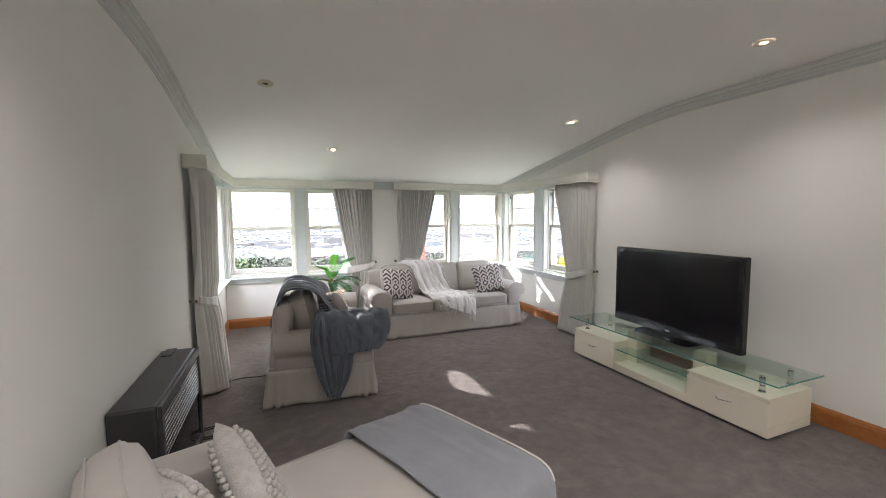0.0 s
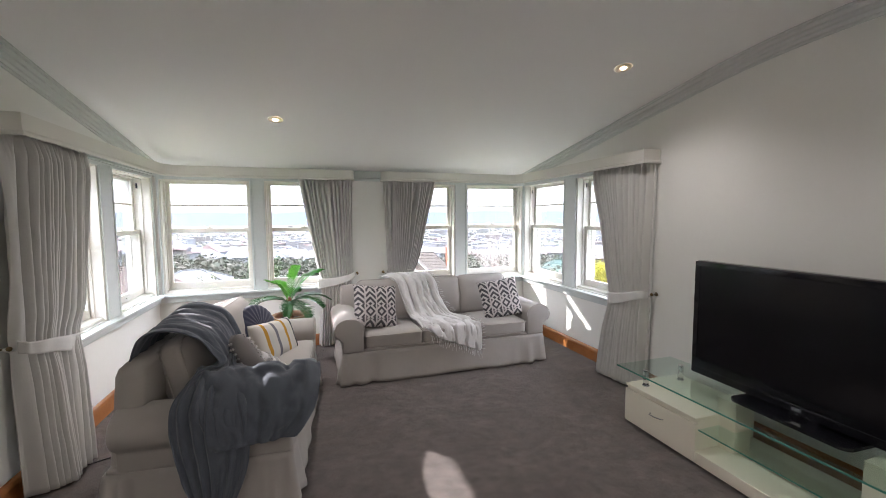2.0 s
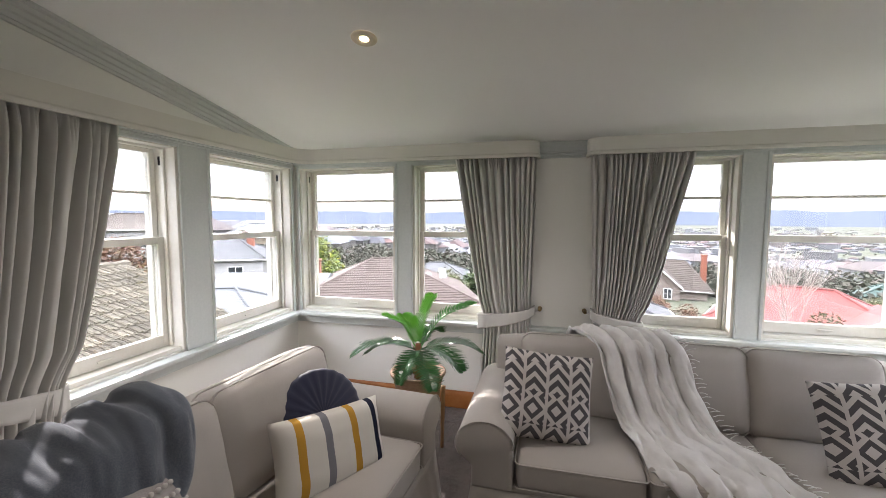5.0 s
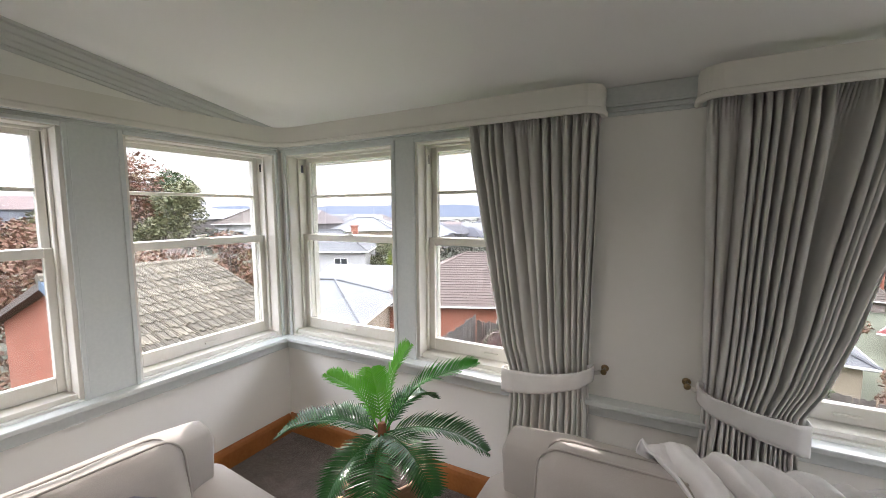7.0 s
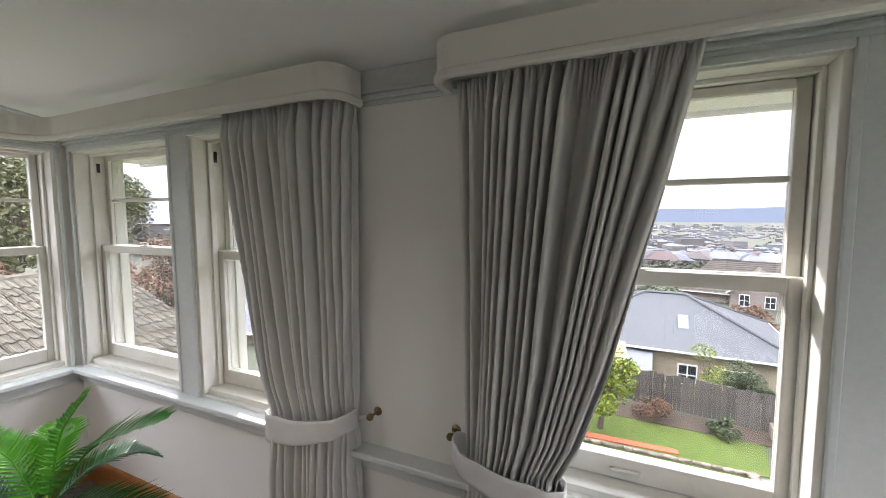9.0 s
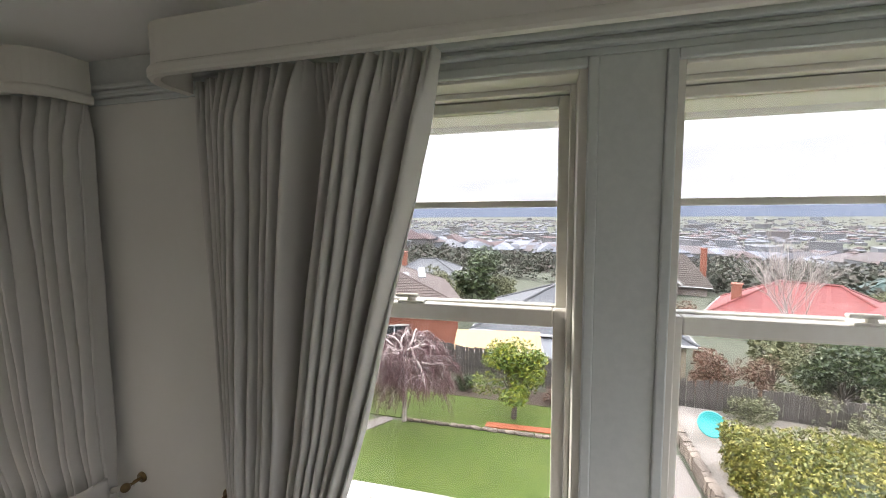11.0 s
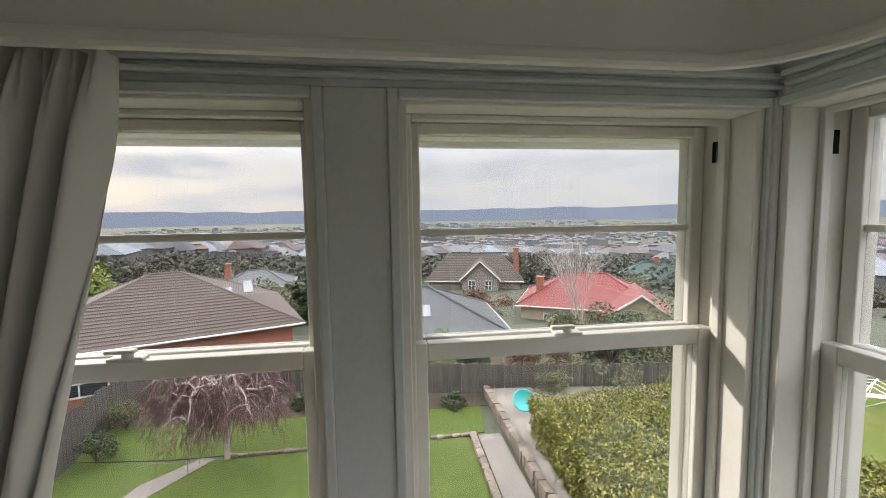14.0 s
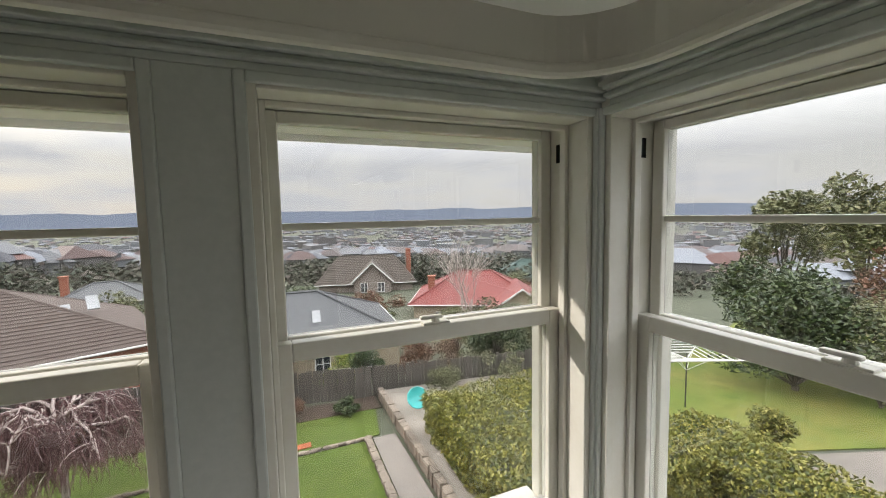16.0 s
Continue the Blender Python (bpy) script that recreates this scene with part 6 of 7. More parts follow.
# ---- fence, edging, clothes line ----
def paling_fence(p0, p1, h, label):
    p0, p1 = Vector(p0), Vector(p1)
    ln = (p1 - p0).length
    ang = math.degrees(math.atan2(p1.y - p0.y, p1.x - p0.x))
    f = thing("paling_fence", (p0.x, p0.y, G), label, "fence", ang)
    rnd = random.Random(int(ln * 10))
    me = mesh_of("paling", box(0, 0.115, -0.011, 0.011, 0, h, 0.003), M_PALING)
    for i in range(int(ln / 0.125)):
        o = new("paling", me)
        o.parent = f
        o.matrix_basis = pose(i * 0.125, rnd.uniform(-0.006, 0.006), rnd.uniform(-0.05, 0.02), 0, rnd.uniform(-1.2, 1.2), 0) @ Matrix.Diagonal((1, 1, rnd.uniform(0.97, 1.04), 1))
    for z in (0.35, h - 0.35):
        part("rail", box(0, ln, 0.013, 0.06, z, z + 0.09), M_PALING, f)
    for i in range(int(ln / 2.4) + 1):
        part("post", box(i * 2.4, i * 2.4 + 0.1, 0.062, 0.16, -0.05, h - 0.05), M_PALING, f)


paling_fence((-5.4, 14.2), (-6.1, 22.4), 1.5, "weathered grey paling fence along the side boundary")
paling_fence((-6.1, 22.45), (9.4, 19.35), 1.2, "weathered grey paling fence along the back boundary")
paling_fence((9.5, 19.3), (14.5, 18.6), 1.2, "weathered paling fence behind the hedge")


def stone_edge(name, p0, p1, w, h, label, seed):
    rnd = random.Random(seed)
    p0, p1 = Vector(p0), Vector(p1)
    ln = (p1 - p0).length
    ang = math.degrees(math.atan2(p1.y - p0.y, p1.x - p0.x))
    e = thing(name, (p0.x, p0.y, G), label, "garden edging", ang)
    mes = []
    for k in range(4):
        b = bmesh.new()
        bm_cushion(b, 0.13, w / 2, h / 2, 0.045, 0, 0, 2, Matrix.Identity(4), k, 0.03)
        mes.append(mesh_of("stone", b, M_STONE))
    s = 0.0
    while s < ln:
        o = new("stone", mes[rnd.randrange(4)])
        o.parent = e
        k = rnd.uniform(0.75, 1.25)
        o.matrix_basis = pose(s + 0.13, 0, h / 2, 0, 0, rnd.uniform(-9, 9)) @ Matrix.Diagonal((k, 1, rnd.uniform(0.85, 1.1), 1))
        s += 0.25 * k
    return e


stone_edge("stone_edging", (5.62, 8.5), (5.70, 17.0), 0.22, 0.16, "row of rough stones edging the concrete path", 1)
stone_edge("retaining_wall", (6.82, 8.5), (6.78, 19.5), 0.24, 0.42, "low retaining wall of rough brown stones", 2)
stone_edge("stone_edging", (-1.4, 17.1), (5.6, 17.1), 0.14, 0.10, "row of rough stones edging the lawn", 3)

b = bmesh.new()
def dish(u, v):
    a = u * 2 * math.pi
    r = 0.42 * v
    return Vector((r * math.cos(a), r * math.sin(a), 0.16 * v * v))
bm_grid(b, dish, 32, 8, close_u=True)
bm_tube(b, [(0.42 * math.cos(i * math.pi / 16), 0.42 * math.sin(i * math.pi / 16), 0.16) for i in range(32)], 0.02, 8, True)
td = thicken(obj("plastic_basin", b, M_TEAL, "turquoise round plastic basin propped against the hedge", "basin", smooth=True), 0.02)
td.matrix_basis = pose(7.5, 17.6, G + 0.72, 50, 10, -15) @ Matrix.Scale(0.8, 4)


def rotary_line(at, rz, label, span=1.75):
    c = thing("rotary_clothes_line", at, label, "clothes line", rz)
    b = bmesh.new()
    bm_cyl(b, (0, 0, 0), (0, 0, 1.95), 0.025, 0.022, 12)
    part("pole", b, M_DARKMETAL, c)
    for k in range(4):
        a = radians(90 * k)
        b = bmesh.new()
        bm_cyl(b, (0, 0, 1.75), (span * math.cos(a), span * math.sin(a), 2.12), 0.025, 0.02, 8)
        arm = part("arm", b, M_WIRE, c)
        b = bmesh.new()
        bm_cyl(b, (0, 0, 1.35), (span * 0.4 * math.cos(a), span * 0.4 * math.sin(a), 1.88), 0.010, 0.010, 6)
        part("brace", b, M_WIRE, arm)
    for i in range(7):
        r = span * (0.28 + 0.70 * i / 6)
        z = 1.75 + 0.37 * r / span
        b = bmesh.new()
        bm_tube(b, [(r * math.cos(radians(90 * k)), r * math.sin(radians(90 * k)), z) for k in range(4)], 0.017, 4, True)
        part("line", b, M_WIRE, c)


rotary_line((16.1, 14.4, G), 20, "rotary clothes line on the side lawn")
rotary_line((-2.6, 24.4, ground_z(-2.6, 24.4)), 30, "rotary clothes line behind the fence", 1.1)
for i, (x, y) in enumerate(((-2.75, 23.9), (-2.1, 24.1))):
    b = bmesh.new()
    bm_grid(b, lambda u, v: Vector((0.45 * u, 0.05 * math.sin(6 * u + 4 * v + i), -0.5 * v - 0.03 * math.sin(7 * u))), 12, 10)
    w = thicken(obj("laundry", b, M_WHITE, "white washing pegged on the clothes line", "laundry", smooth=True), 0.01)
    w.matrix_basis = pose(x, y, ground_z(-2.6, 24.4) + 1.98, 0, 0, 20)


# ---- houses ----
def house(name, at, rz, w, d, wall_h, roof_h, wall, roof, label, ridge=0.35, gable=False, over=0.45, windows=(), chimneys=(), extra=None, courses=0):
    """Walls, a hipped or gabled roof with thickness, windows on the -y front: (x, z, width, height). at is the foot."""
    h = thing(name, at, label, "house", rz)
    part("wall", box(-w / 2, w / 2, -d / 2, d / 2, 0, wall_h), wall, h)
    b = bmesh.new()
    a, c = w / 2 + over, d / 2 + over
    rl = (w / 2 * ridge) if not gable else a
    z0, z1 = wall_h + 0.01, wall_h + 0.01 + roof_h
    low = [b.verts.new(p) for p in ((-a, -c, z0), (a, -c, z0), (a, c, z0), (-a, c, z0))]
    up = [b.verts.new(p) for p in ((-a, -c, z0 + 0.14), (a, -c, z0 + 0.14), (a, c, z0 + 0.14), (-a, c, z0 + 0.14))]
    r0, r1 = b.verts.new((-rl, 0, z1)), b.verts.new((rl, 0, z1))
    for i in range(4):
        b.faces.new((low[i], low[(i + 1) % 4], up[(i + 1) % 4], up[i]))
    b.faces.new(low[::-1])
    b.faces.new((up[0], up[1], r1, r0))
    b.faces.new((up[2], up[3], r0, r1))
    b.faces.new((up[1], up[2], r1))
    b.faces.new((up[3], up[0], r0))
    if courses:
        # overlapping courses of tiles, each with its own lower edge
        for i in range(courses):
            f0, f1 = i / courses, (i + 1) / courses
            lo, hi = [], []
            for sx, sy in ((-1, -1), (1, -1), (1, 1), (-1, 1)):
                for f, out, lst, dz in ((f0, 0.05, lo, 0.0), (f1, 0.0, hi, 0.0)):
                    ax, cy = a + (rl - a) * f, c * (1 - f)
                    lst.append((sx * (ax + out), sy * (cy + out), z0 + 0.15 + (roof_h - 0.14) * f + 0.05 * (1 if lst is lo else 0.35)))
            vl, vh = [b.verts.new(p) for p in lo], [b.verts.new(p) for p in hi]
            vb = [b.verts.new((p[0], p[1], p[2] - 0.06)) for p in lo]
            for k in range(4):
                b.faces.new((vl[k], vl[(k + 1) % 4], vh[(k + 1) % 4], vh[k]))
                b.faces.new((vb[k], vb[(k + 1) % 4], vl[(k + 1) % 4], vl[k]))
    rf = part("roof", b, roof, h)
    if not gable:
        b = bmesh.new()
        for (x, y), rr in (((-a, -c), -rl), ((a, -c), rl), ((a, c), rl), ((-a, c), -rl)):
            bm_tube(b, [(x, y, z0 + 0.16), (rr, 0, z1 + 0.03)], 0.10, 6)
        bm_tube(b, [(-rl, 0, z1 + 0.03), (rl, 0, z1 + 0.03)], 0.10, 6)
        part("ridge_caps", b, roof, rf)
    b = bmesh.new()
    bm_tube(b, [(-a - 0.03, -c - 0.03, z0 + 0.1), (a + 0.03, -c - 0.03, z0 + 0.1), (a + 0.03, c, z0 + 0.1), (-a - 0.03, c, z0 + 0.1)], 0.07, 6, True)
    part("gutter", b, M_WHITE, rf)
    for x, z, ww, hh in windows:
        b = bmesh.new()
        y = -d / 2
        for x0, x1, zz0, zz1 in ((x - ww / 2, x + ww / 2, z - 0.08, z), (x - ww / 2, x + ww / 2, z + hh, z + hh + 0.08), (x - ww / 2, x - ww / 2 + 0.07, z, z + hh), (x + ww / 2 - 0.07, x + ww / 2, z, z + hh), (x - 0.03, x + 0.03, z, z + hh), (x - ww / 2 + 0.07, x + ww / 2 - 0.07, z + hh / 2 - 0.025, z + hh / 2 + 0.025)):
            bm_box(b, x0, x1, y - 0.06, y - 0.001, zz0, zz1)
        win = part("window", b, M_WHITE, h)
        part("pane", box(x - ww / 2 + 0.07, x + ww / 2 - 0.07, y - 0.03, y - 0.002, z + 0.001, z + hh - 0.001), M_DARKPANE, win)
    for x, y, z, hh in chimneys:
        ch = part("chimney", box(x - 0.35, x + 0.35, y - 0.35, y + 0.35, z, z + hh, 0.03), M_BRICK_R, h)
        part("chimney_cap", box(x - 0.42, x + 0.42, y - 0.42, y + 0.42, z + hh + 0.001, z + hh + 0.14, 0.02), M_BRICK_R, ch)
    if extra:
        extra(h, wall_h, roof_h)
    return h


M_SKYLIGHT = material("skylight_glass", (0.30, 0.31, 0.32), 0.35, spots=[(3, (0.24, 0.25, 0.26), 0.5)])


def skylights(spots, w, d):
    def make(h, wall_h, roof_h):
        for x, y in spots:
            f = 1 - abs(y) / (d / 2 + 0.45)
            z = wall_h + 0.15 + (roof_h - 0.14) * f + 0.02
            k = math.degrees(math.atan2(roof_h, d / 2 + 0.45))
            b = bmesh.new()
            bm_box(b, -0.27, 0.27, -0.62, 0.62, -0.03, 0.045, 0.015)
            o = part("skylight", b, M_SKYLIGHT, h, "flat grey skylight")
            o.matrix_basis = pose(x, y, z, k if y < 0 else -k, 0, 0)
    return make


# grey corrugated roof with an awning, straight behind the fence
def awning(h, wall_h, roof_h):
    b = bmesh.new()
    bm_extrude(b, [(-7.5, 2.25), (-4.7, 2.62), (-4.7, 2.68), (-7.5, 2.31)], -5.4, -0.6, "x")
    aw = part("awning", b, M_TIN_PALE, h, "translucent sheet awning")
    for i in range(7):
        part("rafter", box(-5.4 + i * 0.78, -5.34 + i * 0.78, -7.5, -7.44, 2.32, 2.40), M_WHITE, aw)
    for x in (-5.3, -0.7):
        part("awning_post", box(x, x + 0.09, -7.45, -7.36, 0, 2.25), M_WHITE, aw)
    skylights([(1.0, -2.6)], 13, 9)(h, wall_h, roof_h)


house("bungalow", (5.0, 36.0, -9.0), -3, 12.4, 9.0, 2.75, 2.6, M_RENDER_C, M_TIN_GREY, "low bungalow with a grey corrugated hipped roof", 0.2, False, 0.5, [(3.6, 0.9, 1.5, 1.1), (1.2, 0.9, 1.0, 1.1)], [], awning)


# brown gabled house
def front_gable(h, wall_h, roof_h):
    b = bmesh.new()
    bm_box(b, -1.6, 3.4, -6.2, -3.0, 0.0, 4.0)
    g = part("gable_wing", b, M_BOARD_T, h, "taupe weatherboard front gable")
    b = bmesh.new()
    bm_extrude(b, [(-1.6, 4.0), (3.4, 4.0), (0.9, 6.3)], -6.2, -2.0, "y")
    part("gable_wall", b, M_BOARD_T, g)
    for s in (-1, 1):
        b = bmesh.new()
        e, r = 0.9 + s * 2.9, 0.9
        bm_extrude(b, [(e, 3.66), (r, 6.34), (r, 6.50), (e, 3.82)], -6.7, -1.5, "y")
        part("gable_roof", b, M_TILE_DARK, g)
        b = bmesh.new()
        bm_extrude(b, [(e, 3.60), (r, 6.30), (r, 6.52), (e, 3.84)], -6.78, -6.71, "y")
        part("barge_board", b, M_WHITE, g, "white barge board")
    for x in (-0.25, 2.05):
        b = bmesh.new()
        for x0, x1, z0, z1 in ((x - 0.5, x + 0.5, 2.32, 2.4), (x - 0.5, x + 0.5, 3.6, 3.7), (x - 0.5, x - 0.42, 2.4, 3.6), (x + 0.42, x + 0.5, 2.4, 3.6), (x - 0.04, x + 0.04, 2.4, 3.6), (x - 0.42, x + 0.42, 2.97, 3.03)):
            bm_box(b, x0, x1, -6.28, -6.201, z0, z1)
        wn = part("window", b, M_WHITE, g)
        part("pane", box(x - 0.42, x + 0.42, -6.24, -6.202, 2.401, 3.599), M_DARKPANE, wn)
    b = bmesh.new()
    bm_extrude(b, [(-8.2, 0.9), (-6.2, 1.6), (-6.2, 1.72), (-8.2, 1.02)], -3.0, 7.0, "x")
    v = part("verandah_roof", b, M_TIN_RED, h, "red verandah roof")
    for i in range(5):
        part("verandah_post", box(-2.8 + i * 2.4, -2.68 + i * 2.4, -8.1, -7.98, -2.4, 0.92), M_WHITE, v)


house("gabled_house", (16.5, 66.0, -11.0), -14, 13.0, 9.0, 3.2, 3.6, M_BOARD_T, M_TILE_DARK, "brown two-storey house with a front gable", 0.62, False, 0.5, [], [(6.3, 0, 3.0, 4.6)], front_gable, 16)


# red roofed house
def red_gable(h, wall_h, roof_h):
    b = bmesh.new()
    bm_extrude(b, [(1.4, 2.8), (7.4, 2.8), (4.4, 4.9)], -7.2, -4.5, "y")
    g = part("gable_wall", b, M_RENDER_C, h)
    part("gable_base", box(1.4, 7.4, -7.2, -4.5, 0, 2.8), M_RENDER_C, g)
    for s in (-1, 1):
        b = bmesh.new()
        e, r = 4.4 + s * 3.5, 4.4
        bm_extrude(b, [(e, 2.50), (r, 4.93), (r, 5.06), (e, 2.63)], -7.6, -1.0, "y")
        part("gable_roof", b, M_TIN_RED, g)
        b = bmesh.new()
        bm_extrude(b, [(e, 2.42), (r, 4.90), (r, 5.08), (e, 2.62)], -7.68, -7.61, "y")
        part("barge_board", b, M_WHITE, g)


house("red_roof_house", (24.0, 45.0, -10.2), -28, 12.5, 9.0, 2.8, 2.9, M_RENDER_C, M_TIN_RED, "cream house with a bright red sheet roof", 0.3, False, 0.5, [(-3.2, 0.9, 1.6, 1.2), (4.4, 0.9, 1.6, 1.2)], [(-4.6, -2.2, 3.2, 2.2)], red_gable)

# big tiled hip roof to the left
house("tiled_house", (-11.0, 33.5, -8.2), 22, 13.5, 10.5, 3.4, 3.1, M_BRICK_R, M_TILE_BROWN, "brick house with a wide weathered brown tile roof", 0.12, False, 0.6, [(-3.5, 1.2, 2.4, 1.3), (2.5, 1.2, 2.0, 1.3)], [(-5.6, 1.8, 3.4, 2.8)], skylights([(3.4, -2.5), (4.6, -2.0)], 13.5, 10.5), 22)
house("white_house", (-14.3, 62.7, -10.9), 8, 8.5, 7.5, 3.8, 1.9, M_BOARD_W, M_TIN_GREY, "white weatherboard house with a pale hipped roof", 0.25, False, 0.5, [(-2.4, 1.9, 1.6, 1.2), (1.6, 1.9, 1.6, 1.2)], [(-3.6, 0, 4.2, 2.4)])
house("green_roof_house", (45.0, 64.0, -12.0), -30, 11.0, 8.0, 3.0, 2.8, M_BOARD_W, M_TIN_GREEN, "pale house with a dark green roof", 0.3, False, 0.5, [(-2.6, 0.9, 1.6, 1.2), (2.4, 0.9, 1.6, 1.2)], [(0.5, 0, 4.4, 2.2)])
house("shed", (0.4, 27.0, -7.6), 6, 4.0, 3.0, 2.1, 0.7, M_RENDER_C, M_TIN_TAN, "small shed with a tan sheet roof", 0.8, True, 0.25)
house("grey_house", (-17.5, 22.5, -7.0), 20, 8.5, 7.0, 2.5, 1.9, M_RENDER_C, M_TIN_PALE, "low house with a pale grey sheet roof", 0.35, False, 0.4, [(2.4, 0.9, 1.0, 0.9), (-1.5, 0.9, 1.4, 0.9)])
house("grey_house", (-19.5, 31.5, -7.2), 14, 8.0, 7.0, 2.8, 1.5, M_BOARD_W, M_TIN_PALE, "white house with a low pale sheet roof", 0.35, True, 0.4, [(-1.5, 0.9, 1.4, 1.0), (2.0, 0.9, 1.2, 1.0)])
house("grey_house", (-31.0, 38.0, -6.0), 30, 9.0, 7.5, 3.4, 2.2, M_BOARD_W, M_TIN_GREY, "two-storey pale house with a grey roof", 0.3, False, 0.4, [(-2.0, 1.6, 1.4, 1.2), (2.0, 1.6, 1.4, 1.2)], [(2.8, 0, 3.6, 2.4)])
house("hill_house", (-52.0, 45.0, -3.5), 40, 10.0, 8.0, 3.4, 2.2, M_BOARD_W, M_TILE_DARK, "pale hillside house with a dark roof", 0.3, False, 0.4, [(-2.0, 1.3, 1.4, 1.2), (2.0, 1.3, 1.4, 1.2)])
house("hill_house", (-44.0, 60.0, -5.0), 30, 10.0, 8.0, 3.4, 2.2, M_RENDER_C, M_TIN_PALE, "cream hillside house with a pale roof", 0.3, False, 0.4, [(-2.0, 1.3, 1.4, 1.2), (2.0, 1.3, 1.4, 1.2)])

# neighbour's old tiled roof, close by the side windows
def near_roof():
    h = thing("neighbour_house", (-6.4, 6.7, G + 0.5), "neighbouring brick house with an old lichened tile roof", "house")
    part("wall", box(-3.0, 2.6, 0.2, 2.5, -0.55, 4.02), M_BRICK_R, h, "orange-red brick wall")
    b = bmesh.new()
    bm_extrude(b, [(-3.0, 4.021), (2.6, 4.021), (-0.2, 4.98)], 0.2, 2.5, "y")
    part("gable_wall", b, M_BRICK_R, h, "orange-red brick gable")
    b = bmesh.new()
    bm_extrude(b, [(2.9, 4.02), (-0.2, 5.12), (-3.3, 4.02), (-3.3, 3.92), (-0.2, 4.99), (2.9, 3.92)], 0.0, 2.7, "y")
    rf = part("roof", b, M_TILE_DARK, h)
    blue = material("blue_gutter", (0.10, 0.16, 0.24), 0.5, spots=[(4, (0.07, 0.11, 0.17), 0.5)])
    part("gutter", box(2.9, 3.02, -0.02, 2.7, 3.92, 4.04, 0.02), blue, rf, "dark blue gutter")
    b = bmesh.new()
    bm_extrude(b, [(2.9, 3.88), (-0.2, 4.96), (-0.2, 5.12), (2.9, 4.04)], -0.05, -0.001, "y")
    part("barge_board", b, blue, rf, "dark blue barge board")
    mt = material("lichened_tile", (0.078, 0.068, 0.055), 0.9, spots=[(14, (0.31, 0.29, 0.21), 0.9), (25, (0.035, 0.03, 0.024), 0.8), (3, (0.09, 0.072, 0.05), 0.6)], bump=[(40, 0.6, 0.01)], tint=0.3)
    b = bmesh.new()
    bm_box(b, -0.17, 0.17, -0.118, 0.118, -0.012, 0.012, 0.006)
    bm_cyl(b, (-0.165, -0.07, 0.006), (0.168, -0.07, 0.008), 0.030, 0.034, 6)
    bm_cyl(b, (-0.165, 0.06, 0.006), (0.168, 0.06, 0.008), 0.030, 0.034, 6)
    tm = mesh_of("roof_tile", b, mt)
    sl = math.atan2(1.1, 3.1)
    rnd = random.Random(4)
    for i in range(12):
        for j in range(11):
            run = 0.15 + i * 0.262
            o = new("roof_tile", tm)
            o.parent = rf
            o.matrix_basis = pose(2.93 - run * math.cos(sl), 0.10 + j * 0.245 + rnd.uniform(-0.008, 0.008), 4.06 + run * math.sin(sl), rnd.uniform(-1.5, 1.5), math.degrees(sl) - 4 + rnd.uniform(-1.5, 1.5), rnd.uniform(-1.5, 1.5))
    b = bmesh.new()
    for j in range(7):
        bm_cyl(b, (-0.2, -0.05 + j * 0.392, 5.10), (-0.2, 0.36 + j * 0.392, 5.11), 0.11, 0.125, 8)
    part("ridge_caps", b, mt, rf)


near_roof()

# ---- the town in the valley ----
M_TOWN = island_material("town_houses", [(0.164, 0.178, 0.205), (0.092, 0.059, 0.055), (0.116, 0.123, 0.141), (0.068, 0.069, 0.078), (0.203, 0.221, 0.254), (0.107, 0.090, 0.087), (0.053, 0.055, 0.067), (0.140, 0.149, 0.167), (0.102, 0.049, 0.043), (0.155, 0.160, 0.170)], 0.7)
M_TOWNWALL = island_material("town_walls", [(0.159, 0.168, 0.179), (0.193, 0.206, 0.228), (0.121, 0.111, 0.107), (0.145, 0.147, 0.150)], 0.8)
M_TOWNTREE = island_material("town_trees", [(0.043, 0.053, 0.039), (0.066, 0.072, 0.051), (0.094, 0.078, 0.066), (0.062, 0.078, 0.047)], 0.9)


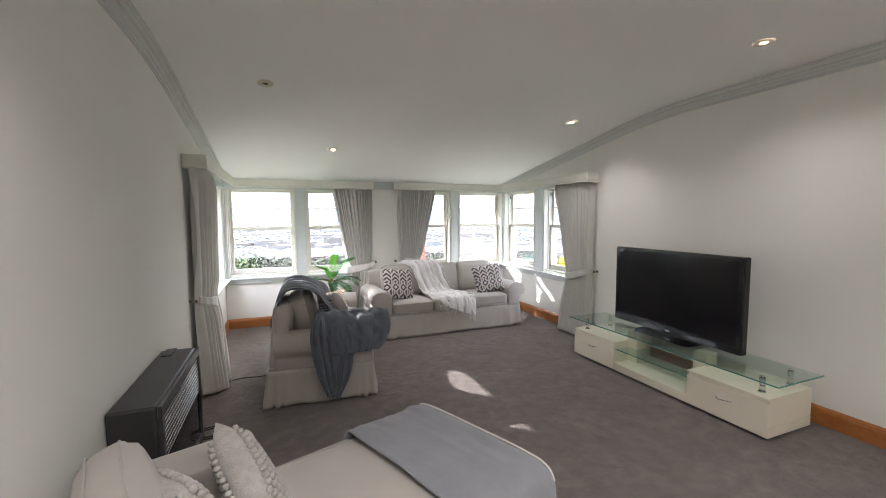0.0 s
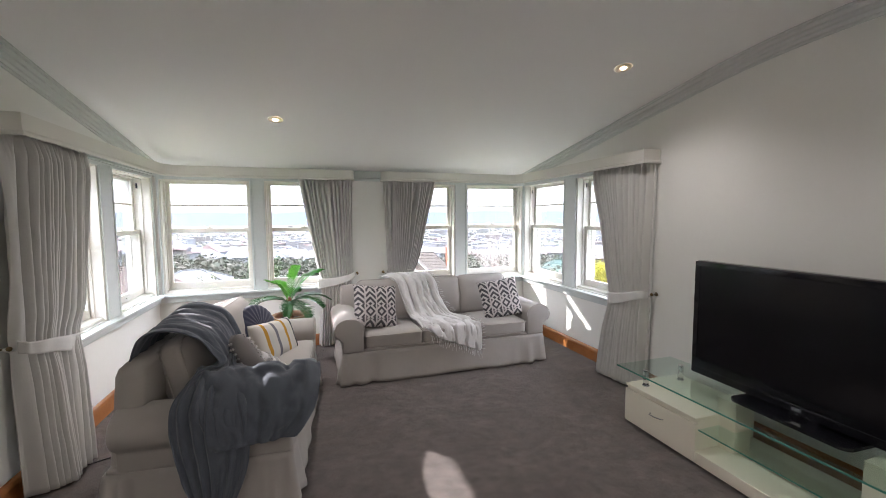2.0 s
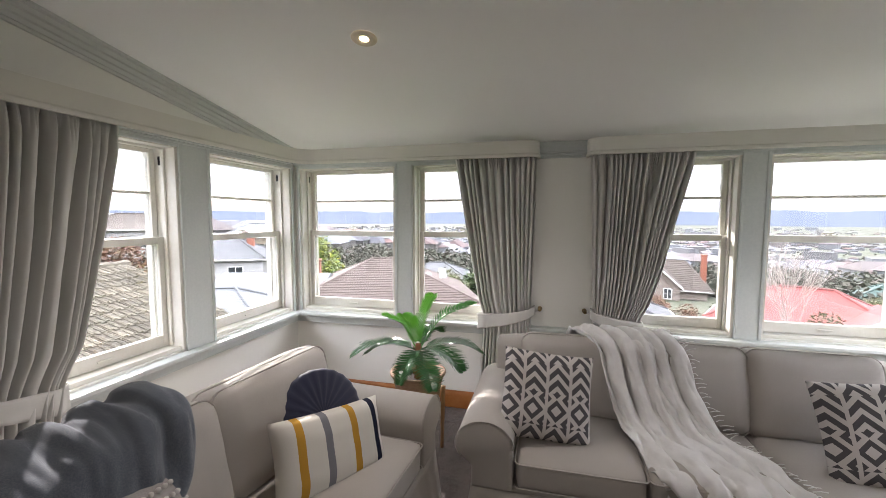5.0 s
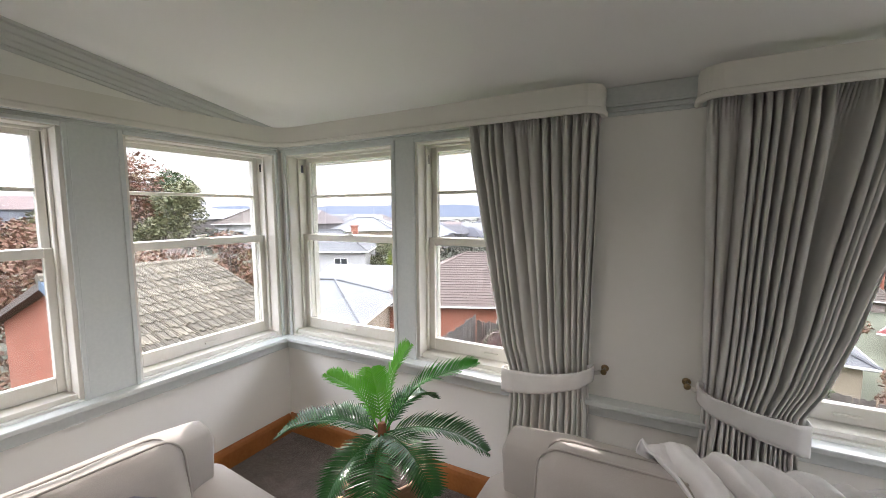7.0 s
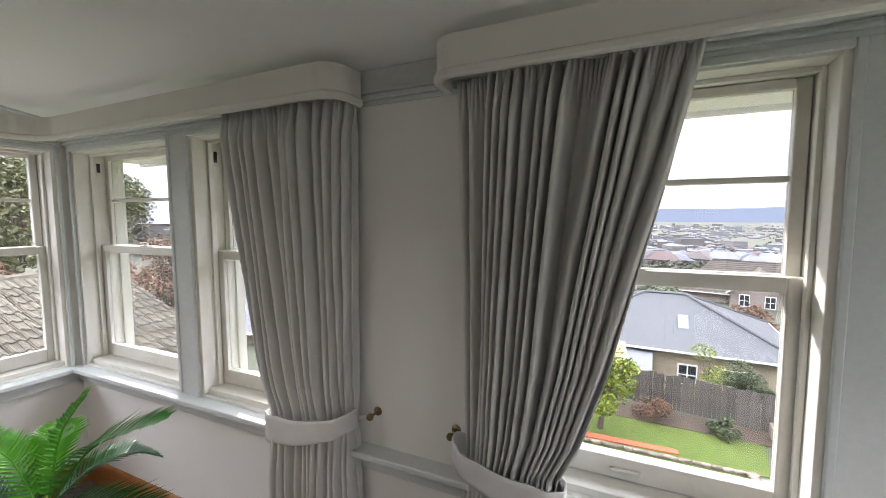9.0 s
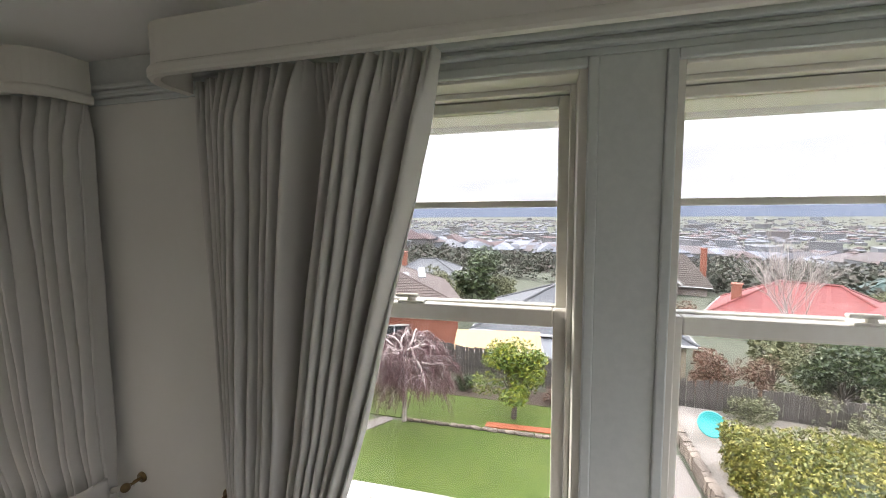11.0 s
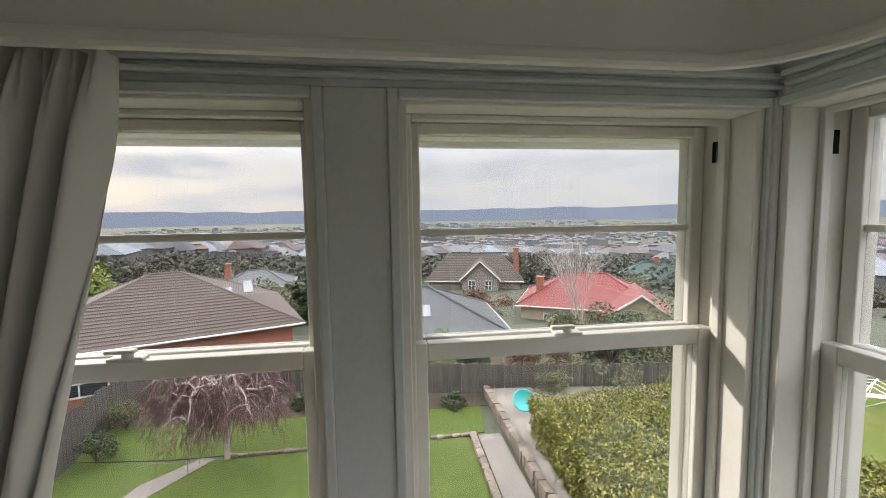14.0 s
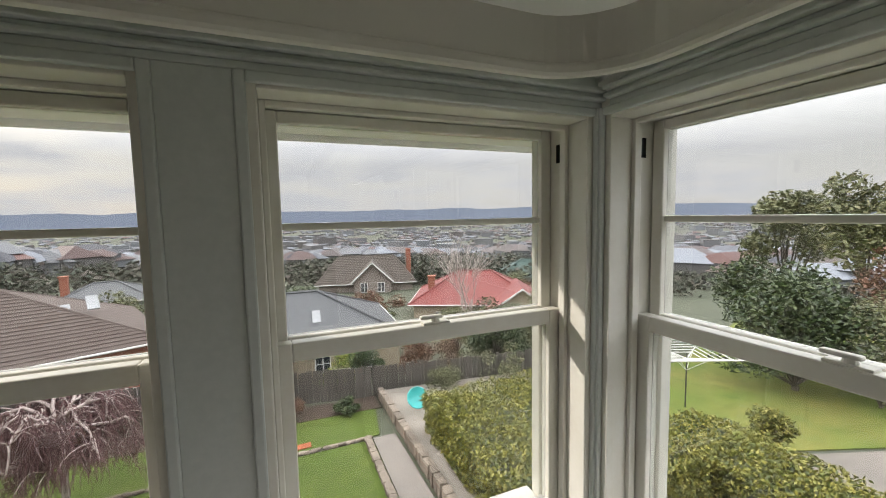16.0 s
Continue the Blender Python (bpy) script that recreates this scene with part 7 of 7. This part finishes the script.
def town():
    rnd = random.Random(77)
    wv, wf, rv, rf = [], [], [], []
    for _ in range(14500):
        a = radians(rnd.uniform(8, 172))
        r = 75 * (2800 / 75) ** (rnd.random() ** 0.75)
        x, y = 2 + r * math.cos(a), 6 + r * math.sin(a)
        if r < 105 and rnd.random() < 0.5:
            continue
        if noise.noise(Vector((x * 0.006, y * 0.006, 2))) < -0.28:
            continue
        z = ground_z(x, y)
        w, d, h, p = rnd.uniform(7, 12.5), rnd.uniform(6, 9.5), rnd.uniform(2.6, 4.6), rnd.uniform(1.3, 2.4)
        if r > 500:
            k = rnd.uniform(1.0, 1.5)
            w, d = w * k, d * k
        big = r > 420 and rnd.random() < 0.05
        if big:
            w, d, h, p = rnd.uniform(20, 48), rnd.uniform(14, 26), rnd.uniform(5, 16), 0.4
        q = rnd.uniform(0, math.pi)
        ca, sa = math.cos(q), math.sin(q)
        def P(u, v, zz):
            return (x + u * ca - v * sa, y + u * sa + v * ca, zz)
        n = len(wv)
        for zz in (z - 1.5, z + h):
            wv.extend(P(u, v, zz) for u, v in ((-w / 2, -d / 2), (w / 2, -d / 2), (w / 2, d / 2), (-w / 2, d / 2)))
        wf.extend(((n, n + 1, n + 5, n + 4), (n + 1, n + 2, n + 6, n + 5), (n + 2, n + 3, n + 7, n + 6), (n + 3, n, n + 4, n + 7)))
        n = len(rv)
        o = 0.4
        e = w * 0.22
        rv.extend(P(u, v, z + h) for u, v in ((-w / 2 - o, -d / 2 - o), (w / 2 + o, -d / 2 - o), (w / 2 + o, d / 2 + o), (-w / 2 - o, d / 2 + o)))
        rv.extend((P(-w / 2 + e, 0, z + h + p), P(w / 2 - e, 0, z + h + p)))
        rf.extend(((n, n + 1, n + 5, n + 4), (n + 2, n + 3, n + 4, n + 5), (n + 1, n + 2, n + 5), (n + 3, n, n + 4), (n + 3, n + 2, n + 1, n)))
    t = thing("town", (0, 0, 0), "town of small houses spread over the valley", "town", kind="stuff")
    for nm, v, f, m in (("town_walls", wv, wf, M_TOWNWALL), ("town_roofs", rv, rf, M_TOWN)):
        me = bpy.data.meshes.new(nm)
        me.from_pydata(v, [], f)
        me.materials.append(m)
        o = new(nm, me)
        o.parent = t
    base = bmesh.new()
    bmesh.ops.create_icosphere(base, subdivisions=1, radius=1.0)
    bv = [v.co.copy() for v in base.verts]
    bf = [[v.index for v in f.verts] for f in base.faces]
    base.free()
    tv, tf = [], []
    for _ in range(9000):
        a = radians(rnd.uniform(5, 175))
        r = 60 * (3000 / 60) ** (rnd.random() ** 0.8)
        x, y = 2 + r * math.cos(a), 6 + r * math.sin(a)
        z = ground_z(x, y)
        s = rnd.uniform(1.0, 2.4) * (1 if r < 600 else 1.3)
        if r < 380:
            for _k in range(90 if r < 160 else 45):
                p = Vector((rnd.gauss(0, 0.55), rnd.gauss(0, 0.55), rnd.uniform(-0.2, 1.6) * (1 - 0.2 * rnd.random()))) * s
                q = s * rnd.uniform(0.10, 0.24)
                e = Vector((rnd.uniform(-1, 1), rnd.uniform(-1, 1), rnd.uniform(-0.6, 0.6))).normalized() * q
                f = e.cross(Vector((rnd.uniform(-1, 1), rnd.uniform(-1, 1), rnd.uniform(-1, 1)))).normalized() * q * 0.7
                n = len(tv)
                c = Vector((x, y, z)) + p
                tv.extend(tuple(c + d) for d in (-e, f, e, -f))
                tf.append([n, n + 1, n + 2, n + 3])
            continue
        for _k in range(3):
            n = len(tv)
            ox, oy, oz = rnd.uniform(-s, s) * 0.8, rnd.uniform(-s, s) * 0.8, rnd.uniform(0.3, 1.1) * s
            k = s * rnd.uniform(0.5, 0.9)
            tv.extend((x + ox + c.x * k * rnd.uniform(0.75, 1.25), y + oy + c.y * k * rnd.uniform(0.75, 1.25), z + oz + c.z * k * rnd.uniform(0.75, 1.25)) for c in bv)
            tf.extend([i + n for i in fc] for fc in bf)
    me = bpy.data.meshes.new("town_trees")
    me.from_pydata(tv, [], tf)
    me.materials.append(M_TOWNTREE)
    tagged(new("town_trees", me), "scattered garden trees among the town houses", "trees", kind="stuff")


town()

# eave over the front of the bay, and the outside of the house
bm = bmesh.new()
bm_box(bm, XL - 0.7, XR + 0.45, YF + WT, YF + WT + 0.52, 2.098, 2.13, 0.004)
bm_box(bm, XL - 0.7, XR + 0.45, YF + WT + 0.52, YF + WT + 0.55, 2.075, 2.26, 0.006)
obj("eave", bm, material("eave_paint", (0.86, 0.86, 0.85), 0.6, spots=[(2, (0.80, 0.80, 0.78), 0.4)]), "white painted eave lining over the bay windows", "eave", "structure")
obj("house_base", box(XL - WT, XR + WT, YB - WT, YF + WT, G, -0.062), M_BRICK_R, "brick base of the house under the room", "wall", "structure")
